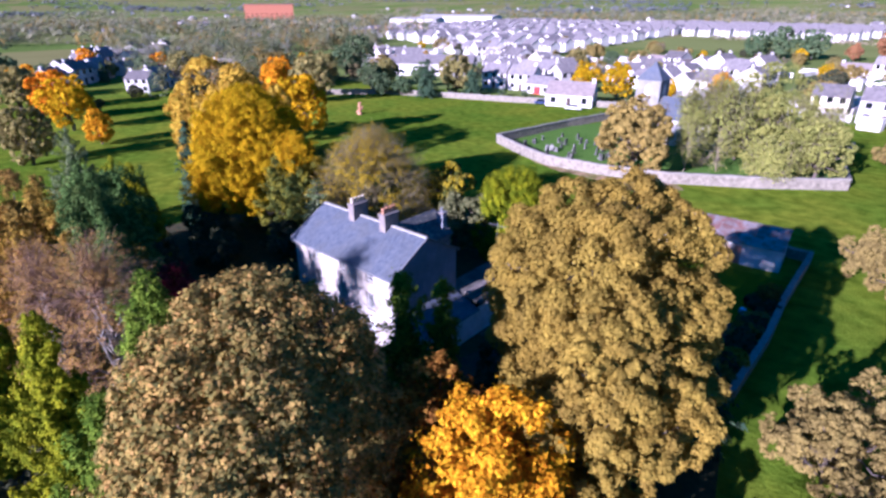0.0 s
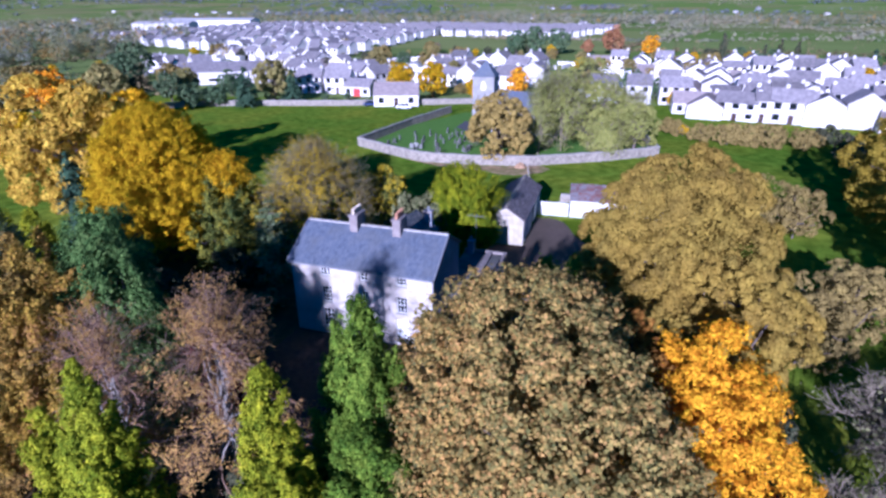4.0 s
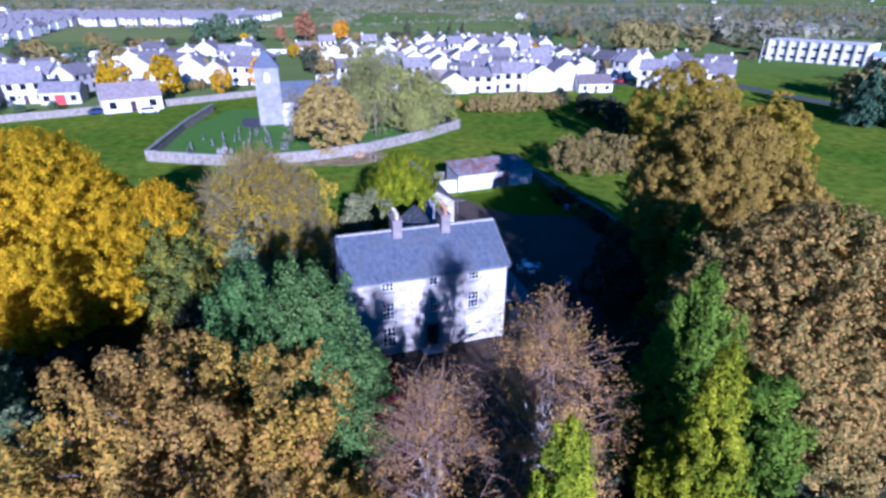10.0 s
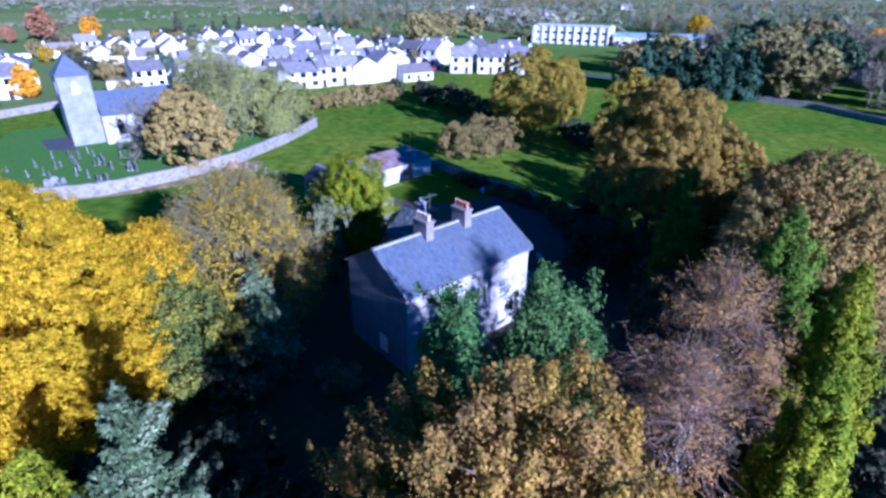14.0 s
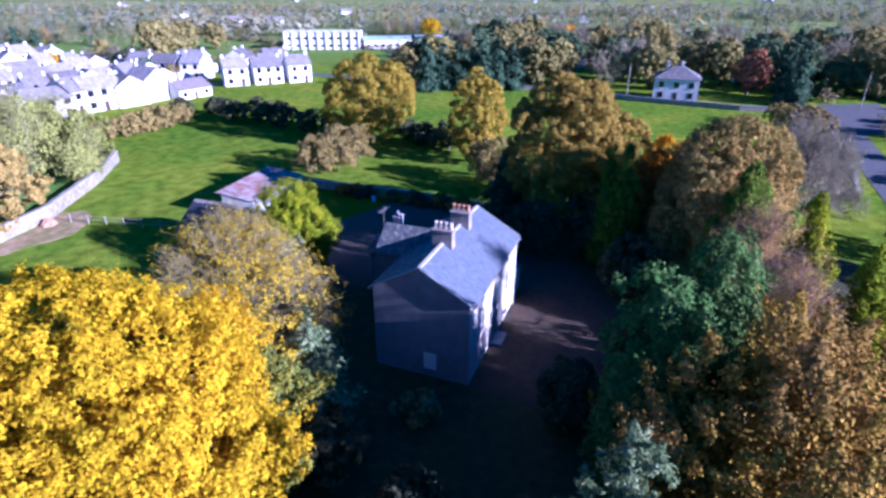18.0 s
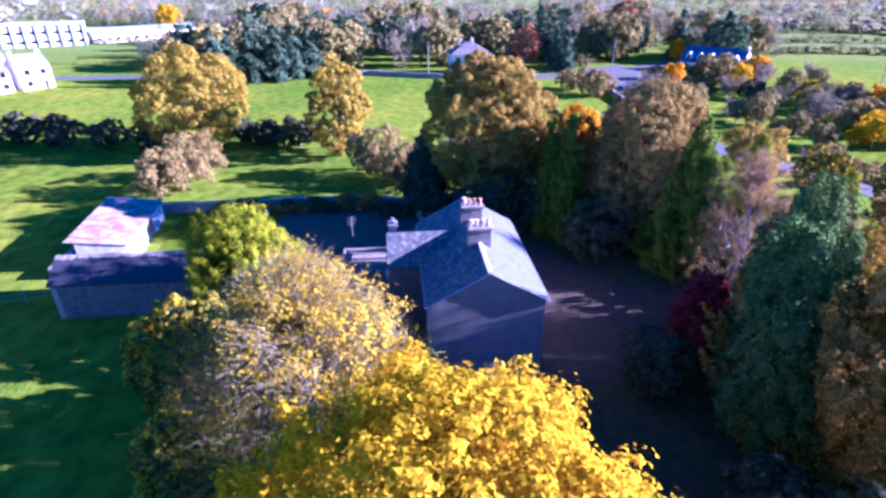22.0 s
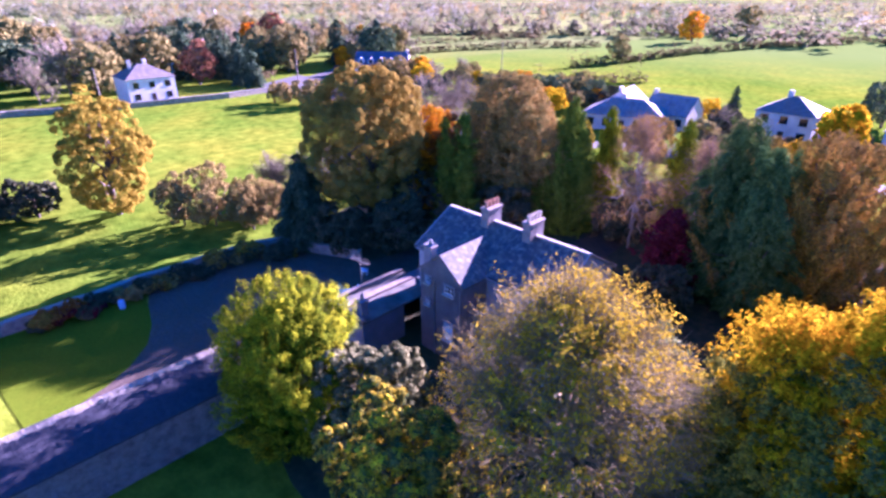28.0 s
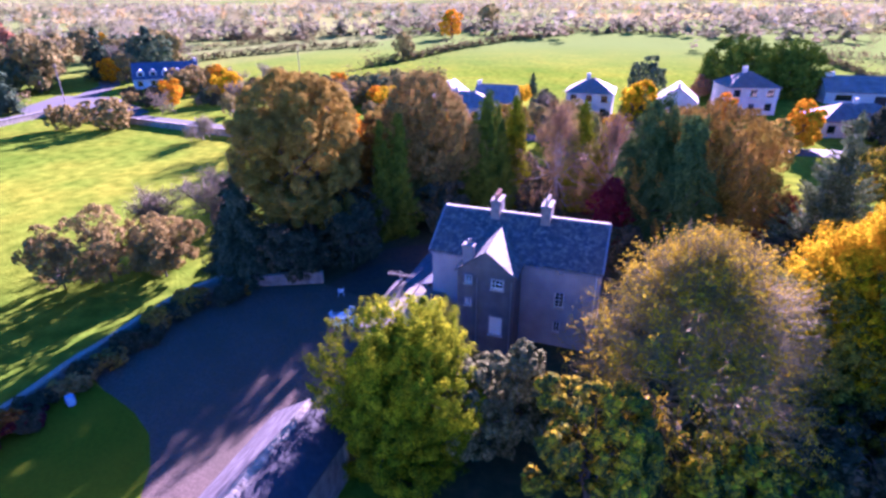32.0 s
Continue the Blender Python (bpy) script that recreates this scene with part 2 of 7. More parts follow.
M = dict(
    olive_oak=leafy("olive_brown_leaves", [(0.125, 0.13, 0.045), (0.225, 0.19, 0.05), (0.36, 0.245, 0.06), (0.43, 0.265, 0.072)], coarse=0.35, coarse_col=(0.18, 0.195, 0.06), island=0.3, trans=0.22, scale=1.8, speck=0.42),
    green_lime=leafy("green_lime_leaves", [(0.05, 0.085, 0.03), (0.11, 0.145, 0.035), (0.36, 0.295, 0.018)], coarse=0.22, coarse_col=(0.45, 0.35, 0.012), island=0.25, trans=0.3, scale=0.6),
    brown_oak=leafy("tan_oak_leaves", [(0.22, 0.15, 0.034), (0.345, 0.238, 0.044), (0.44, 0.315, 0.056)], coarse=0.35, coarse_col=(0.29, 0.235, 0.046), island=0.2, trans=0.34, scale=0.5),
    gold_oak=leafy("golden_oak_leaves", [(0.24, 0.175, 0.022), (0.36, 0.262, 0.03), (0.45, 0.335, 0.04)], coarse=0.3, coarse_col=(0.28, 0.23, 0.03), island=0.2, trans=0.34, scale=0.6),
    orange=leafy("orange_leaves", [(0.50, 0.17, 0.004), (0.68, 0.29, 0.006), (0.74, 0.40, 0.01)], island=0.28, trans=0.2),
    yellow=leafy("golden_yellow_leaves", [(0.34, 0.225, 0.001), (0.62, 0.39, 0.001), (0.75, 0.48, 0.002)], coarse=0.4, coarse_col=(0.35, 0.265, 0.004), island=0.22, trans=0.42, scale=1.6),
    bronze=leafy("bronze_ochre_leaves", [(0.19, 0.15, 0.045), (0.32, 0.235, 0.065), (0.42, 0.305, 0.085)], island=0.2),
    ochre=leafy("ochre_lime_leaves", [(0.30, 0.21, 0.02), (0.45, 0.32, 0.03), (0.54, 0.40, 0.05)], island=0.28),
    yellow_green=leafy("yellow_tipped_green_leaves", [(0.045, 0.07, 0.025), (0.10, 0.115, 0.03), (0.40, 0.29, 0.012), (0.60, 0.42, 0.01)], coarse=0.35, coarse_col=(0.05, 0.08, 0.025), island=0.28),
    grey_green=leafy("grey_green_leaves", [(0.085, 0.10, 0.042), (0.16, 0.17, 0.075), (0.28, 0.27, 0.125)], island=0.28),
    sparse_yellow=leafy("sparse_yellow_leaves", [(0.24, 0.19, 0.02), (0.42, 0.315, 0.015), (0.58, 0.43, 0.018)], island=0.22, trans=0.34),
    lime=leafy("lime_cypress_sprays", [(0.03, 0.06, 0.006), (0.14, 0.185, 0.005), (0.48, 0.455, 0.006)], island=0.22, coarse=0.3, coarse_col=(0.06, 0.105, 0.008), trans=0.07),
    golden_cypress=leafy("golden_cypress_sprays", [(0.075, 0.105, 0.006), (0.23, 0.245, 0.008), (0.45, 0.42, 0.012)], island=0.25, coarse=0.3, coarse_col=(0.06, 0.105, 0.012), trans=0.1),
    cypress=leafy("green_cypress_sprays", [(0.042, 0.082, 0.011), (0.092, 0.15, 0.015), (0.16, 0.215, 0.023)], island=0.22, trans=0.08),
    blue_conifer=leafy("blue_green_conifer_sprays", [(0.032, 0.075, 0.02), (0.075, 0.14, 0.036), (0.145, 0.225, 0.062)], island=0.22, trans=0.06),
    dark_conifer=leafy("dark_conifer_needles", [(0.026, 0.052, 0.034), (0.044, 0.08, 0.045), (0.065, 0.11, 0.058)], island=0.25, trans=0.08),
    blue_spruce=leafy("blue_spruce_needles", [(0.05, 0.085, 0.032), (0.135, 0.175, 0.075), (0.33, 0.36, 0.195)], island=0.25),
    rust=leafy("ochre_beech_leaves", [(0.085, 0.075, 0.022), (0.24, 0.165, 0.026), (0.42, 0.27, 0.034), (0.34, 0.18, 0.055)], coarse=0.45, coarse_col=(0.21, 0.12, 0.055), island=0.24, scale=0.5, trans=0.14),
    birch=leafy("faded_birch_leaves", [(0.22, 0.125, 0.055), (0.36, 0.205, 0.07), (0.50, 0.31, 0.07)], island=0.25, trans=0.14),
    red=leafy("crimson_leaves", [(0.08, 0.01, 0.014), (0.14, 0.017, 0.02), (0.19, 0.035, 0.03)], island=0.25),
    dark_red=leafy("dim_russet_leaves", [(0.15, 0.06, 0.015), (0.25, 0.105, 0.02), (0.31, 0.145, 0.03)], island=0.25),
    pale_green=leafy("pale_green_leaves", [(0.16, 0.175, 0.045), (0.27, 0.275, 0.07), (0.37, 0.35, 0.095)], island=0.25),
    pink_bush=leafy("faded_thorn_twigs", [(0.165, 0.125, 0.045), (0.28, 0.215, 0.07), (0.38, 0.295, 0.09)], island=0.2, trans=0.28),
    hedge=leafy("dark_hedge_leaves", [(0.032, 0.044, 0.026), (0.062, 0.07, 0.038), (0.11, 0.095, 0.052)], island=0.25, trans=0.1),
    # browns and greens paled and greyed: distance haze mixed into the leaves
    far_wood=leafy("haze_pale_autumn_wood", [(0.14, 0.155, 0.10), (0.22, 0.22, 0.135), (0.28, 0.255, 0.155), (0.31, 0.255, 0.145)], scale=0.035, island=0.2, trans=0.25),
    bark=mat("grey_brown_bark", [(0.07, 0.055, 0.045), (0.16, 0.13, 0.11)], scale=4, rough=0.95, bump=0.6, stretch=(1, 1, 0.25)),
    ash_twig=mat("grey_brown_ash_twigs", [(0.15, 0.127, 0.062), (0.28, 0.24, 0.12)], scale=3, rough=0.9),
    twig=mat("beige_grey_twigs", [(0.14, 0.115, 0.08), (0.30, 0.25, 0.175)], scale=3, rough=0.9, obj=0.1),
    birch_twig=mat("brown_birch_twigs", [(0.18, 0.115, 0.08), (0.31, 0.20, 0.135)], scale=2.5, rough=0.9),
    birch_bark=mat("pale_birch_bark", [(0.20, 0.175, 0.15), (0.42, 0.385, 0.34)], scale=2.5, rough=0.85, stretch=(1, 1, 0.4)),
    slate=mat("blue_grey_roof_slate", [(0.066, 0.082, 0.112), (0.095, 0.113, 0.148), (0.135, 0.15, 0.18)], scale=3.5, rough=0.62, bump=0.5, bump_scale=9, coarse=0.45, coarse_col=(0.11, 0.115, 0.12), coarse_scale=0.6, stretch=(1, 0.35, 1), spec=0.35),
    # barn's west slope: tree shade put into the slate, darker than worn_slate
    dark_slate=mat("shade_dark_slate", [(0.028, 0.030, 0.042), (0.05, 0.054, 0.068)], scale=3, rough=0.7, bump=0.5, bump_scale=9),
    # lichened slate; base darker than slate, with the back slope's shade in it
    lichen_slate=mat("lichened_shade_toned_slate", [(0.04, 0.048, 0.062), (0.07, 0.08, 0.095), (0.26, 0.245, 0.20)], scale=2.6, rough=0.75, bump=0.5, bump_scale=9, coarse=0.4, coarse_col=(0.13, 0.13, 0.115), coarse_scale=0.9),
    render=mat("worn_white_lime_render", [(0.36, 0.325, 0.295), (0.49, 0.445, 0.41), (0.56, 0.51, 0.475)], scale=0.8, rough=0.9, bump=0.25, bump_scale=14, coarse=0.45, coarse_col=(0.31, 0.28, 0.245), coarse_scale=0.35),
    # grey render with the blue cast of the shaded gables mixed in
    grey_render=mat("shade_blue_rough_render", [(0.165, 0.18, 0.22), (0.25, 0.26, 0.30)], scale=1.2, rough=0.92, bump=0.3, bump_scale=12, coarse=0.4, coarse_col=(0.17, 0.165, 0.16), coarse_scale=0.4),
    # white render darkened and cooled to carry the back wall's shade
    back_render=mat("shade_cooled_white_render", [(0.30, 0.31, 0.34), (0.40, 0.415, 0.45)], scale=0.9, rough=0.9, bump=0.3, bump_scale=12, coarse=0.4, coarse_col=(0.25, 0.255, 0.27), coarse_scale=0.5),
    # the grey render taken darker for the return wing
    wing_render=mat("dark_grey_wing_render", [(0.10, 0.10, 0.11), (0.17, 0.17, 0.18)], scale=1.2, rough=0.92, bump=0.3, bump_scale=12, coarse=0.4, coarse_col=(0.11, 0.105, 0.10), coarse_scale=0.4),
    stack_render=mat("weathered_stack_render", [(0.17, 0.145, 0.135), (0.27, 0.235, 0.22)], scale=2, rough=0.92, bump=0.4, bump_scale=10),
    stone=mat("grey_field_stone", [(0.165, 0.145, 0.12), (0.27, 0.24, 0.195), (0.37, 0.325, 0.265)], scale=1.6, rough=0.92, bump=0.7, bump_scale=5, obj=0.15),
    mortar=mat("pale_lime_mortar", [(0.21, 0.195, 0.17), (0.31, 0.29, 0.255)], scale=2, rough=0.95, bump=0.4),
    church_stone=mat("pale_church_limestone", [(0.19, 0.185, 0.18), (0.30, 0.29, 0.28)], scale=0.7, rough=0.9, bump=0.4, bump_scale=3),
    white_paint=mat("white_gloss_paint", [(0.74, 0.74, 0.72), (0.82, 0.82, 0.80)], scale=3, rough=0.45),
    terracotta=mat("weathered_terracotta", [(0.36, 0.16, 0.09), (0.52, 0.28, 0.17)], scale=4, rough=0.85),
    buff_pot=mat("buff_clay", [(0.50, 0.42, 0.32), (0.62, 0.54, 0.42)], scale=4, rough=0.85),
    lead=mat("dull_lead", [(0.20, 0.21, 0.23), (0.32, 0.33, 0.35)], scale=2, rough=0.5, metal=0.5),
    door=mat("dark_stained_door", [(0.03, 0.016, 0.014), (0.06, 0.03, 0.025)], scale=3, rough=0.5, stretch=(3, 3, 0.5)),
    gravel=mat("grey_gravel", [(0.062, 0.045, 0.033), (0.096, 0.071, 0.053), (0.14, 0.106, 0.08)], scale=6, rough=0.95, bump=0.6, bump_scale=20, coarse=0.5, coarse_col=(0.068, 0.055, 0.036), coarse_scale=0.22),
    # leaf-littered drive, its browns darkened to hold the shade under the trees
    drive=mat("leaf_littered_shade_dark_drive", [(0.036, 0.028, 0.023), (0.066, 0.05, 0.038)], scale=2, rough=0.95, bump=0.4, coarse=0.5, coarse_col=(0.09, 0.055, 0.027), coarse_scale=0.5),
    asphalt=mat("worn_asphalt", [(0.06, 0.06, 0.063), (0.10, 0.10, 0.10)], scale=2, rough=0.9),
    concrete=mat("stained_concrete", [(0.36, 0.34, 0.31), (0.50, 0.48, 0.44)], scale=1.5, rough=0.9, coarse=0.4, coarse_col=(0.26, 0.23, 0.19), coarse_scale=0.5),
    tin=mat("galvanised_sheet", [(0.27, 0.245, 0.245), (0.40, 0.365, 0.36)], scale=1.2, rough=0.6, metal=0.1, obj=0.18, coarse=0.85, coarse_col=(0.27, 0.11, 0.08), coarse_scale=0.8, stretch=(0.5, 3, 1)),
    whitewash=mat("flaking_whitewash", [(0.48, 0.47, 0.44), (0.66, 0.65, 0.62)], scale=1.4, rough=0.9, bump=0.4, coarse=0.5, coarse_col=(0.38, 0.37, 0.34), coarse_scale=0.8),
    town_wall=mat("white_painted_render", [(0.50, 0.47, 0.455), (0.68, 0.645, 0.63)], scale=0.6, rough=0.85, obj=0.2),
    cream_wall=mat("cream_painted_render", [(0.66, 0.60, 0.46), (0.76, 0.70, 0.56)], scale=0.6, rough=0.85, obj=0.1),
    town_roof=mat("grey_concrete_tiles", [(0.13, 0.12, 0.125), (0.24, 0.215, 0.215)], scale=1.2, rough=0.85, obj=0.4, stretch=(1, 0.3, 1)),
    brown_roof=mat("brown_grey_concrete_tiles", [(0.16, 0.135, 0.13), (0.26, 0.215, 0.20)], scale=1.2, rough=0.85, obj=0.3),
    blue_roof=mat("blue_slate_tiles", [(0.05, 0.075, 0.13), (0.09, 0.12, 0.19)], scale=1.2, rough=0.6),
    blue_sheet=mat("pale_blue_roof_sheet", [(0.30, 0.42, 0.56), (0.40, 0.52, 0.66)], scale=0.6, rough=0.5),
    blue_plastic=mat("sky_blue_plastic", [(0.10, 0.38, 0.62), (0.14, 0.46, 0.70)], scale=3, rough=0.4),
    brick=mat("red_orange_brick", [(0.42, 0.15, 0.09), (0.55, 0.22, 0.13)], scale=1.5, rough=0.9),
    red_paint=mat("red_gloss_door", [(0.50, 0.03, 0.03), (0.58, 0.05, 0.05)], scale=2, rough=0.5),
    wood=mat("weathered_grey_timber", [(0.20, 0.17, 0.14), (0.32, 0.28, 0.23)], scale=3, rough=0.9, stretch=(4, 4, 0.4)),
)


def glass_mat():
    m = bpy.data.materials.new("window_glass")
    m.use_nodes = True
    b = m.node_tree.nodes["Principled BSDF"]
    b.inputs["Base Color"].default_value = (0.012, 0.015, 0.018, 1)
    b.inputs["Roughness"].default_value = 0.06
    b.inputs["Specular IOR Level"].default_value = 0.6
    return m


M["glass"] = glass_mat()


def blades(m, amount):
    """Grass blades scatter low light forwards: a broad gloss over the soft colour."""
    n, l = m.node_tree.nodes, m.node_tree.links
    g = n.new("ShaderNodeBsdfGlossy")
    g.inputs["Color"].default_value, g.inputs["Roughness"].default_value = (1.0, 0.84, 0.03, 1), 0.85
    ms = n.new("ShaderNodeMixShader")
    ms.inputs[0].default_value = amount
    l.new(n["Principled BSDF"].outputs[0], ms.inputs[1])
    l.new(g.outputs[0], ms.inputs[2])
    l.new(ms.outputs[0], n["Material Output"].inputs[0])


def field_mat():
    """Pasture: fine grass, mown and grazed patches, and far off a patchwork of fields, each with its own green paled by
    a haze tint.
    """
    m = bpy.data.materials.new("pasture")
    m.use_nodes = True
    n, l = m.node_tree.nodes, m.node_tree.links
    b = n["Principled BSDF"]
    tc = n.new("ShaderNodeTexCoord")

    def noise_ramp(scale, cols, lo=0.35, hi=0.65, detail=8):
        t = n.new("ShaderNodeTexNoise")
        t.inputs["Scale"].default_value, t.inputs["Detail"].default_value = scale, detail
        l.new(tc.outputs["Object"], t.inputs["Vector"])
        r = n.new("ShaderNodeValToRGB")
        r.color_ramp.elements[0].position, r.color_ramp.elements[1].position = lo, hi
        r.color_ramp.elements[0].color, r.color_ramp.elements[1].color = (*cols[0], 1), (*cols[1], 1)
        l.new(t.outputs["Fac"], r.inputs[0])
        return r.outputs[0], t.outputs["Fac"]

    def mix(f, a, c, mode="MIX"):
        x = n.new("ShaderNodeMix")
        x.data_type, x.blend_type = "RGBA", mode
        if isinstance(f, float):
            x.inputs[0].default_value = f
        else:
            l.new(f, x.inputs[0])
        for k, v in ((6, a), (7, c)):
            if isinstance(v, tuple):
                x.inputs[k].default_value = (*v, 1)
            else:
                l.new(v, x.inputs[k])
        return x.outputs[2]

    fine, fac = noise_ramp(3.0, ((0.092, 0.168, 0.016), (0.15, 0.228, 0.022)))
    patch, _ = noise_ramp(0.09, ((0.098, 0.168, 0.015), (0.205, 0.214, 0.02)), 0.4, 0.66)
    tuft, _ = noise_ramp(0.55, ((0.62, 0.66, 0.6), (1.25, 1.2, 1.15)), 0.34, 0.66, 6)
    wear, _ = noise_ramp(0.021, ((0.82, 0.9, 0.85), (1.22, 1.1, 1.1)), 0.4, 0.6, 4)
    near = mix(1.0, mix(1.0, mix(0.5, fine, patch), tuft, "MULTIPLY"), wear, "MULTIPLY")
    vor = n.new("ShaderNodeTexVoronoi")
    vor.inputs["Scale"].default_value = 0.0042
    l.new(tc.outputs["Object"], vor.inputs["Vector"])
    vr = n.new("ShaderNodeValToRGB")
    e = vr.color_ramp.elements
    # far greens hold more blue than the near grass: haze in the colour
    e[0].position, e[0].color = 0.0, (0.12, 0.175, 0.055, 1)
    e[1].position, e[1].color = 1.0, (0.185, 0.225, 0.08, 1)
    k = e.new(0.5)
    k.color = (0.145, 0.21, 0.06, 1)
    k = e.new(0.75)
    k.color = (0.20, 0.19, 0.095, 1)
    sep = n.new("ShaderNodeSeparateColor")
    l.new(vor.outputs["Color"], sep.inputs[0])
    l.new(sep.outputs[0], vr.inputs[0])
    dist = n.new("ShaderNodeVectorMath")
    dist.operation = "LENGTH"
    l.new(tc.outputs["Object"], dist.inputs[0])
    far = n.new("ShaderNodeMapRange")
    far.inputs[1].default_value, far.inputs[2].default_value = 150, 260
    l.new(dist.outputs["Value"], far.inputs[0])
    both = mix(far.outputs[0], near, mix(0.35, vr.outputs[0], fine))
    l.new(both, b.inputs["Base Color"])
    b.inputs["Roughness"].default_value = 0.9
    b.inputs["Specular IOR Level"].default_value = 0.0
    bp = n.new("ShaderNodeBump")
    bp.inputs["Strength"].default_value, bp.inputs["Distance"].default_value = 0.8, 0.12
    l.new(fac, bp.inputs["Height"])
    l.new(bp.outputs[0], b.inputs["Normal"])
    return m


M["pasture"] = field_mat()
M["lawn"] = mat("short_lawn", [(0.032, 0.085, 0.006), (0.062, 0.125, 0.008)], scale=4, rough=0.95, bump=0.4, coarse=0.4, coarse_col=(0.085, 0.118, 0.009), coarse_scale=0.3, spec=0.0)
blades(M["lawn"], 0.03)
# leaf litter with the tree shade carried in a darkened ground colour
M["woodland_floor"] = mat("leaf_strewn_shade_dark_ground", [(0.02, 0.028, 0.012), (0.04, 0.045, 0.018), (0.10, 0.06, 0.025)], scale=1.3, rough=0.95, bump=0.6, coarse=0.5, coarse_col=(0.03, 0.05, 0.014), coarse_scale=0.15)
M["churchyard_grass"] = mat("churchyard_grass", [(0.07, 0.155, 0.03), (0.12, 0.225, 0.045)], scale=3, rough=0.95, bump=0.3, spec=0.0)


# ---------------- mesh helpers ----------------
def part(name, data, material, parent=None, label="", at=None):
    """Links a bmesh, or a mesh, as one object under a thing or a part."""
    if isinstance(data, bmesh.types.BMesh):
        me = bpy.data.meshes.new(name)
        data.to_mesh(me)
        data.free()
    else:
        me = data
    if material and not me.materials:
        me.materials.append(material)
    ob = new(name, me)
    if parent:
        ob.parent = parent
    if at is not None:
        ob.matrix_local = at if isinstance(at, Matrix) else Matrix.Translation(at)
    if label:
        ob["label"] = label
    return ob


def thing(name, at, label, category, group="", kind=""):
    ob = new(name)
    ob.empty_display_size = 0.3
    ob.matrix_world = at if isinstance(at, Matrix) else Matrix.Translation(at)
    return tagged(ob, label, category, group, kind)


def box(x0, x1, y0, y1, z0, z1, bevel=0.0, bm=None):
    bm2 = bmesh.new()
    bmesh.ops.create_cube(bm2, size=1, matrix=Matrix.LocRotScale(((x0 + x1) / 2, (y0 + y1) / 2, (z0 + z1) / 2), None, (x1 - x0, y1 - y0, z1 - z0)))
    if bevel:
        bmesh.ops.bevel(bm2, geom=bm2.edges[:], offset=bevel, segments=1, affect="EDGES")
    if bm is None:
        return bm2
    me = bpy.data.meshes.new("tmp")
    bm2.to_mesh(me)
    bm2.free()
    bm.from_mesh(me)
    bpy.data.meshes.remove(me)
    return bm


def solid(verts, faces):
    bm = bmesh.new()
    vs = [bm.verts.new(v) for v in verts]
    for f in faces:
        bm.faces.new([vs[i] for i in f])
    bmesh.ops.recalc_face_normals(bm, faces=bm.faces[:])
    return bm


def prism(poly, z0, z1):
    """A slab with the plan poly."""
    k = len(poly)
    v = [(x, y, z0) for x, y in poly] + [(x, y, z1) for x, y in poly]
    return solid(v, [tuple(range(k))[::-1], tuple(range(k, 2 * k))] + [(i, (i + 1) % k, (i + 1) % k + k, i + k) for i in range(k)])


def lathe(profile, sides=10, bm=None):
    """Rings of (radius, z), closed at both ends."""
    v, f = [], []
    for r, z in profile:
        v += [(r * math.cos(2 * math.pi * i / sides), r * math.sin(2 * math.pi * i / sides), z) for i in range(sides)]
    for k in range(len(profile) - 1):
        f += [(k * sides + i, k * sides + (i + 1) % sides, (k + 1) * sides + (i + 1) % sides, (k + 1) * sides + i) for i in range(sides)]
    f += [tuple(range(sides))[::-1], tuple(range((len(profile) - 1) * sides, len(profile) * sides))]
    return solid(v, f)


def mesh_np(name, verts, faces, material, smooth=False):
    me = bpy.data.meshes.new(name)
    verts, faces = np.asarray(verts, np.float32), np.asarray(faces, np.int32)
    me.vertices.add(len(verts))
    me.vertices.foreach_set("co", verts.ravel())
    k = faces.shape[1]
    me.loops.add(faces.size)
    me.loops.foreach_set("vertex_index", faces.ravel())
    me.polygons.add(len(faces))
    me.polygons.foreach_set("loop_start", np.arange(0, faces.size, k, dtype=np.int32))
    if smooth:
        me.polygons.foreach_set("use_smooth", np.ones(len(faces), bool))
    me.update(calc_edges=True)
    me.materials.append(material)
    return me


# ---------------- trees ----------------
def unit(v):
    return v / np.maximum(np.linalg.norm(v, axis=1, keepdims=True), 1e-9)


def leaves(rng, c, nrm, length, width, flop=0.4, along=None, three=False):
    """Diamond leaves at c, facing nrm more or less, along a direction if one is given. Verts and faces."""
    k = len(c)
    nrm = unit(nrm + rng.normal(0, flop, (k, 3)))
    a = along if along is not None else rng.normal(0, 1, (k, 3))
    t = unit(a - nrm * (a * nrm).sum(1, keepdims=True))
    s = np.cross(nrm, t)
    ln = (length * rng.uniform(0.6, 1.35, (k, 1)))
    wd = (width * rng.uniform(0.6, 1.35, (k, 1)))
    if three:
        v = np.stack([c - t * ln * 0.45 - s * wd * 0.62, c - t * ln * 0.45 + s * wd * 0.62, c + t * ln * 0.62], 1).reshape(-1, 3)
        return v, np.arange(3 * k).reshape(-1, 3)
    v = np.stack([c - t * ln / 2, c + s * wd / 2 + nrm * wd * 0.15, c + t * ln / 2, c - s * wd / 2 + nrm * wd * 0.15], 1).reshape(-1, 3)
    return v, np.arange(4 * k).reshape(-1, 4)


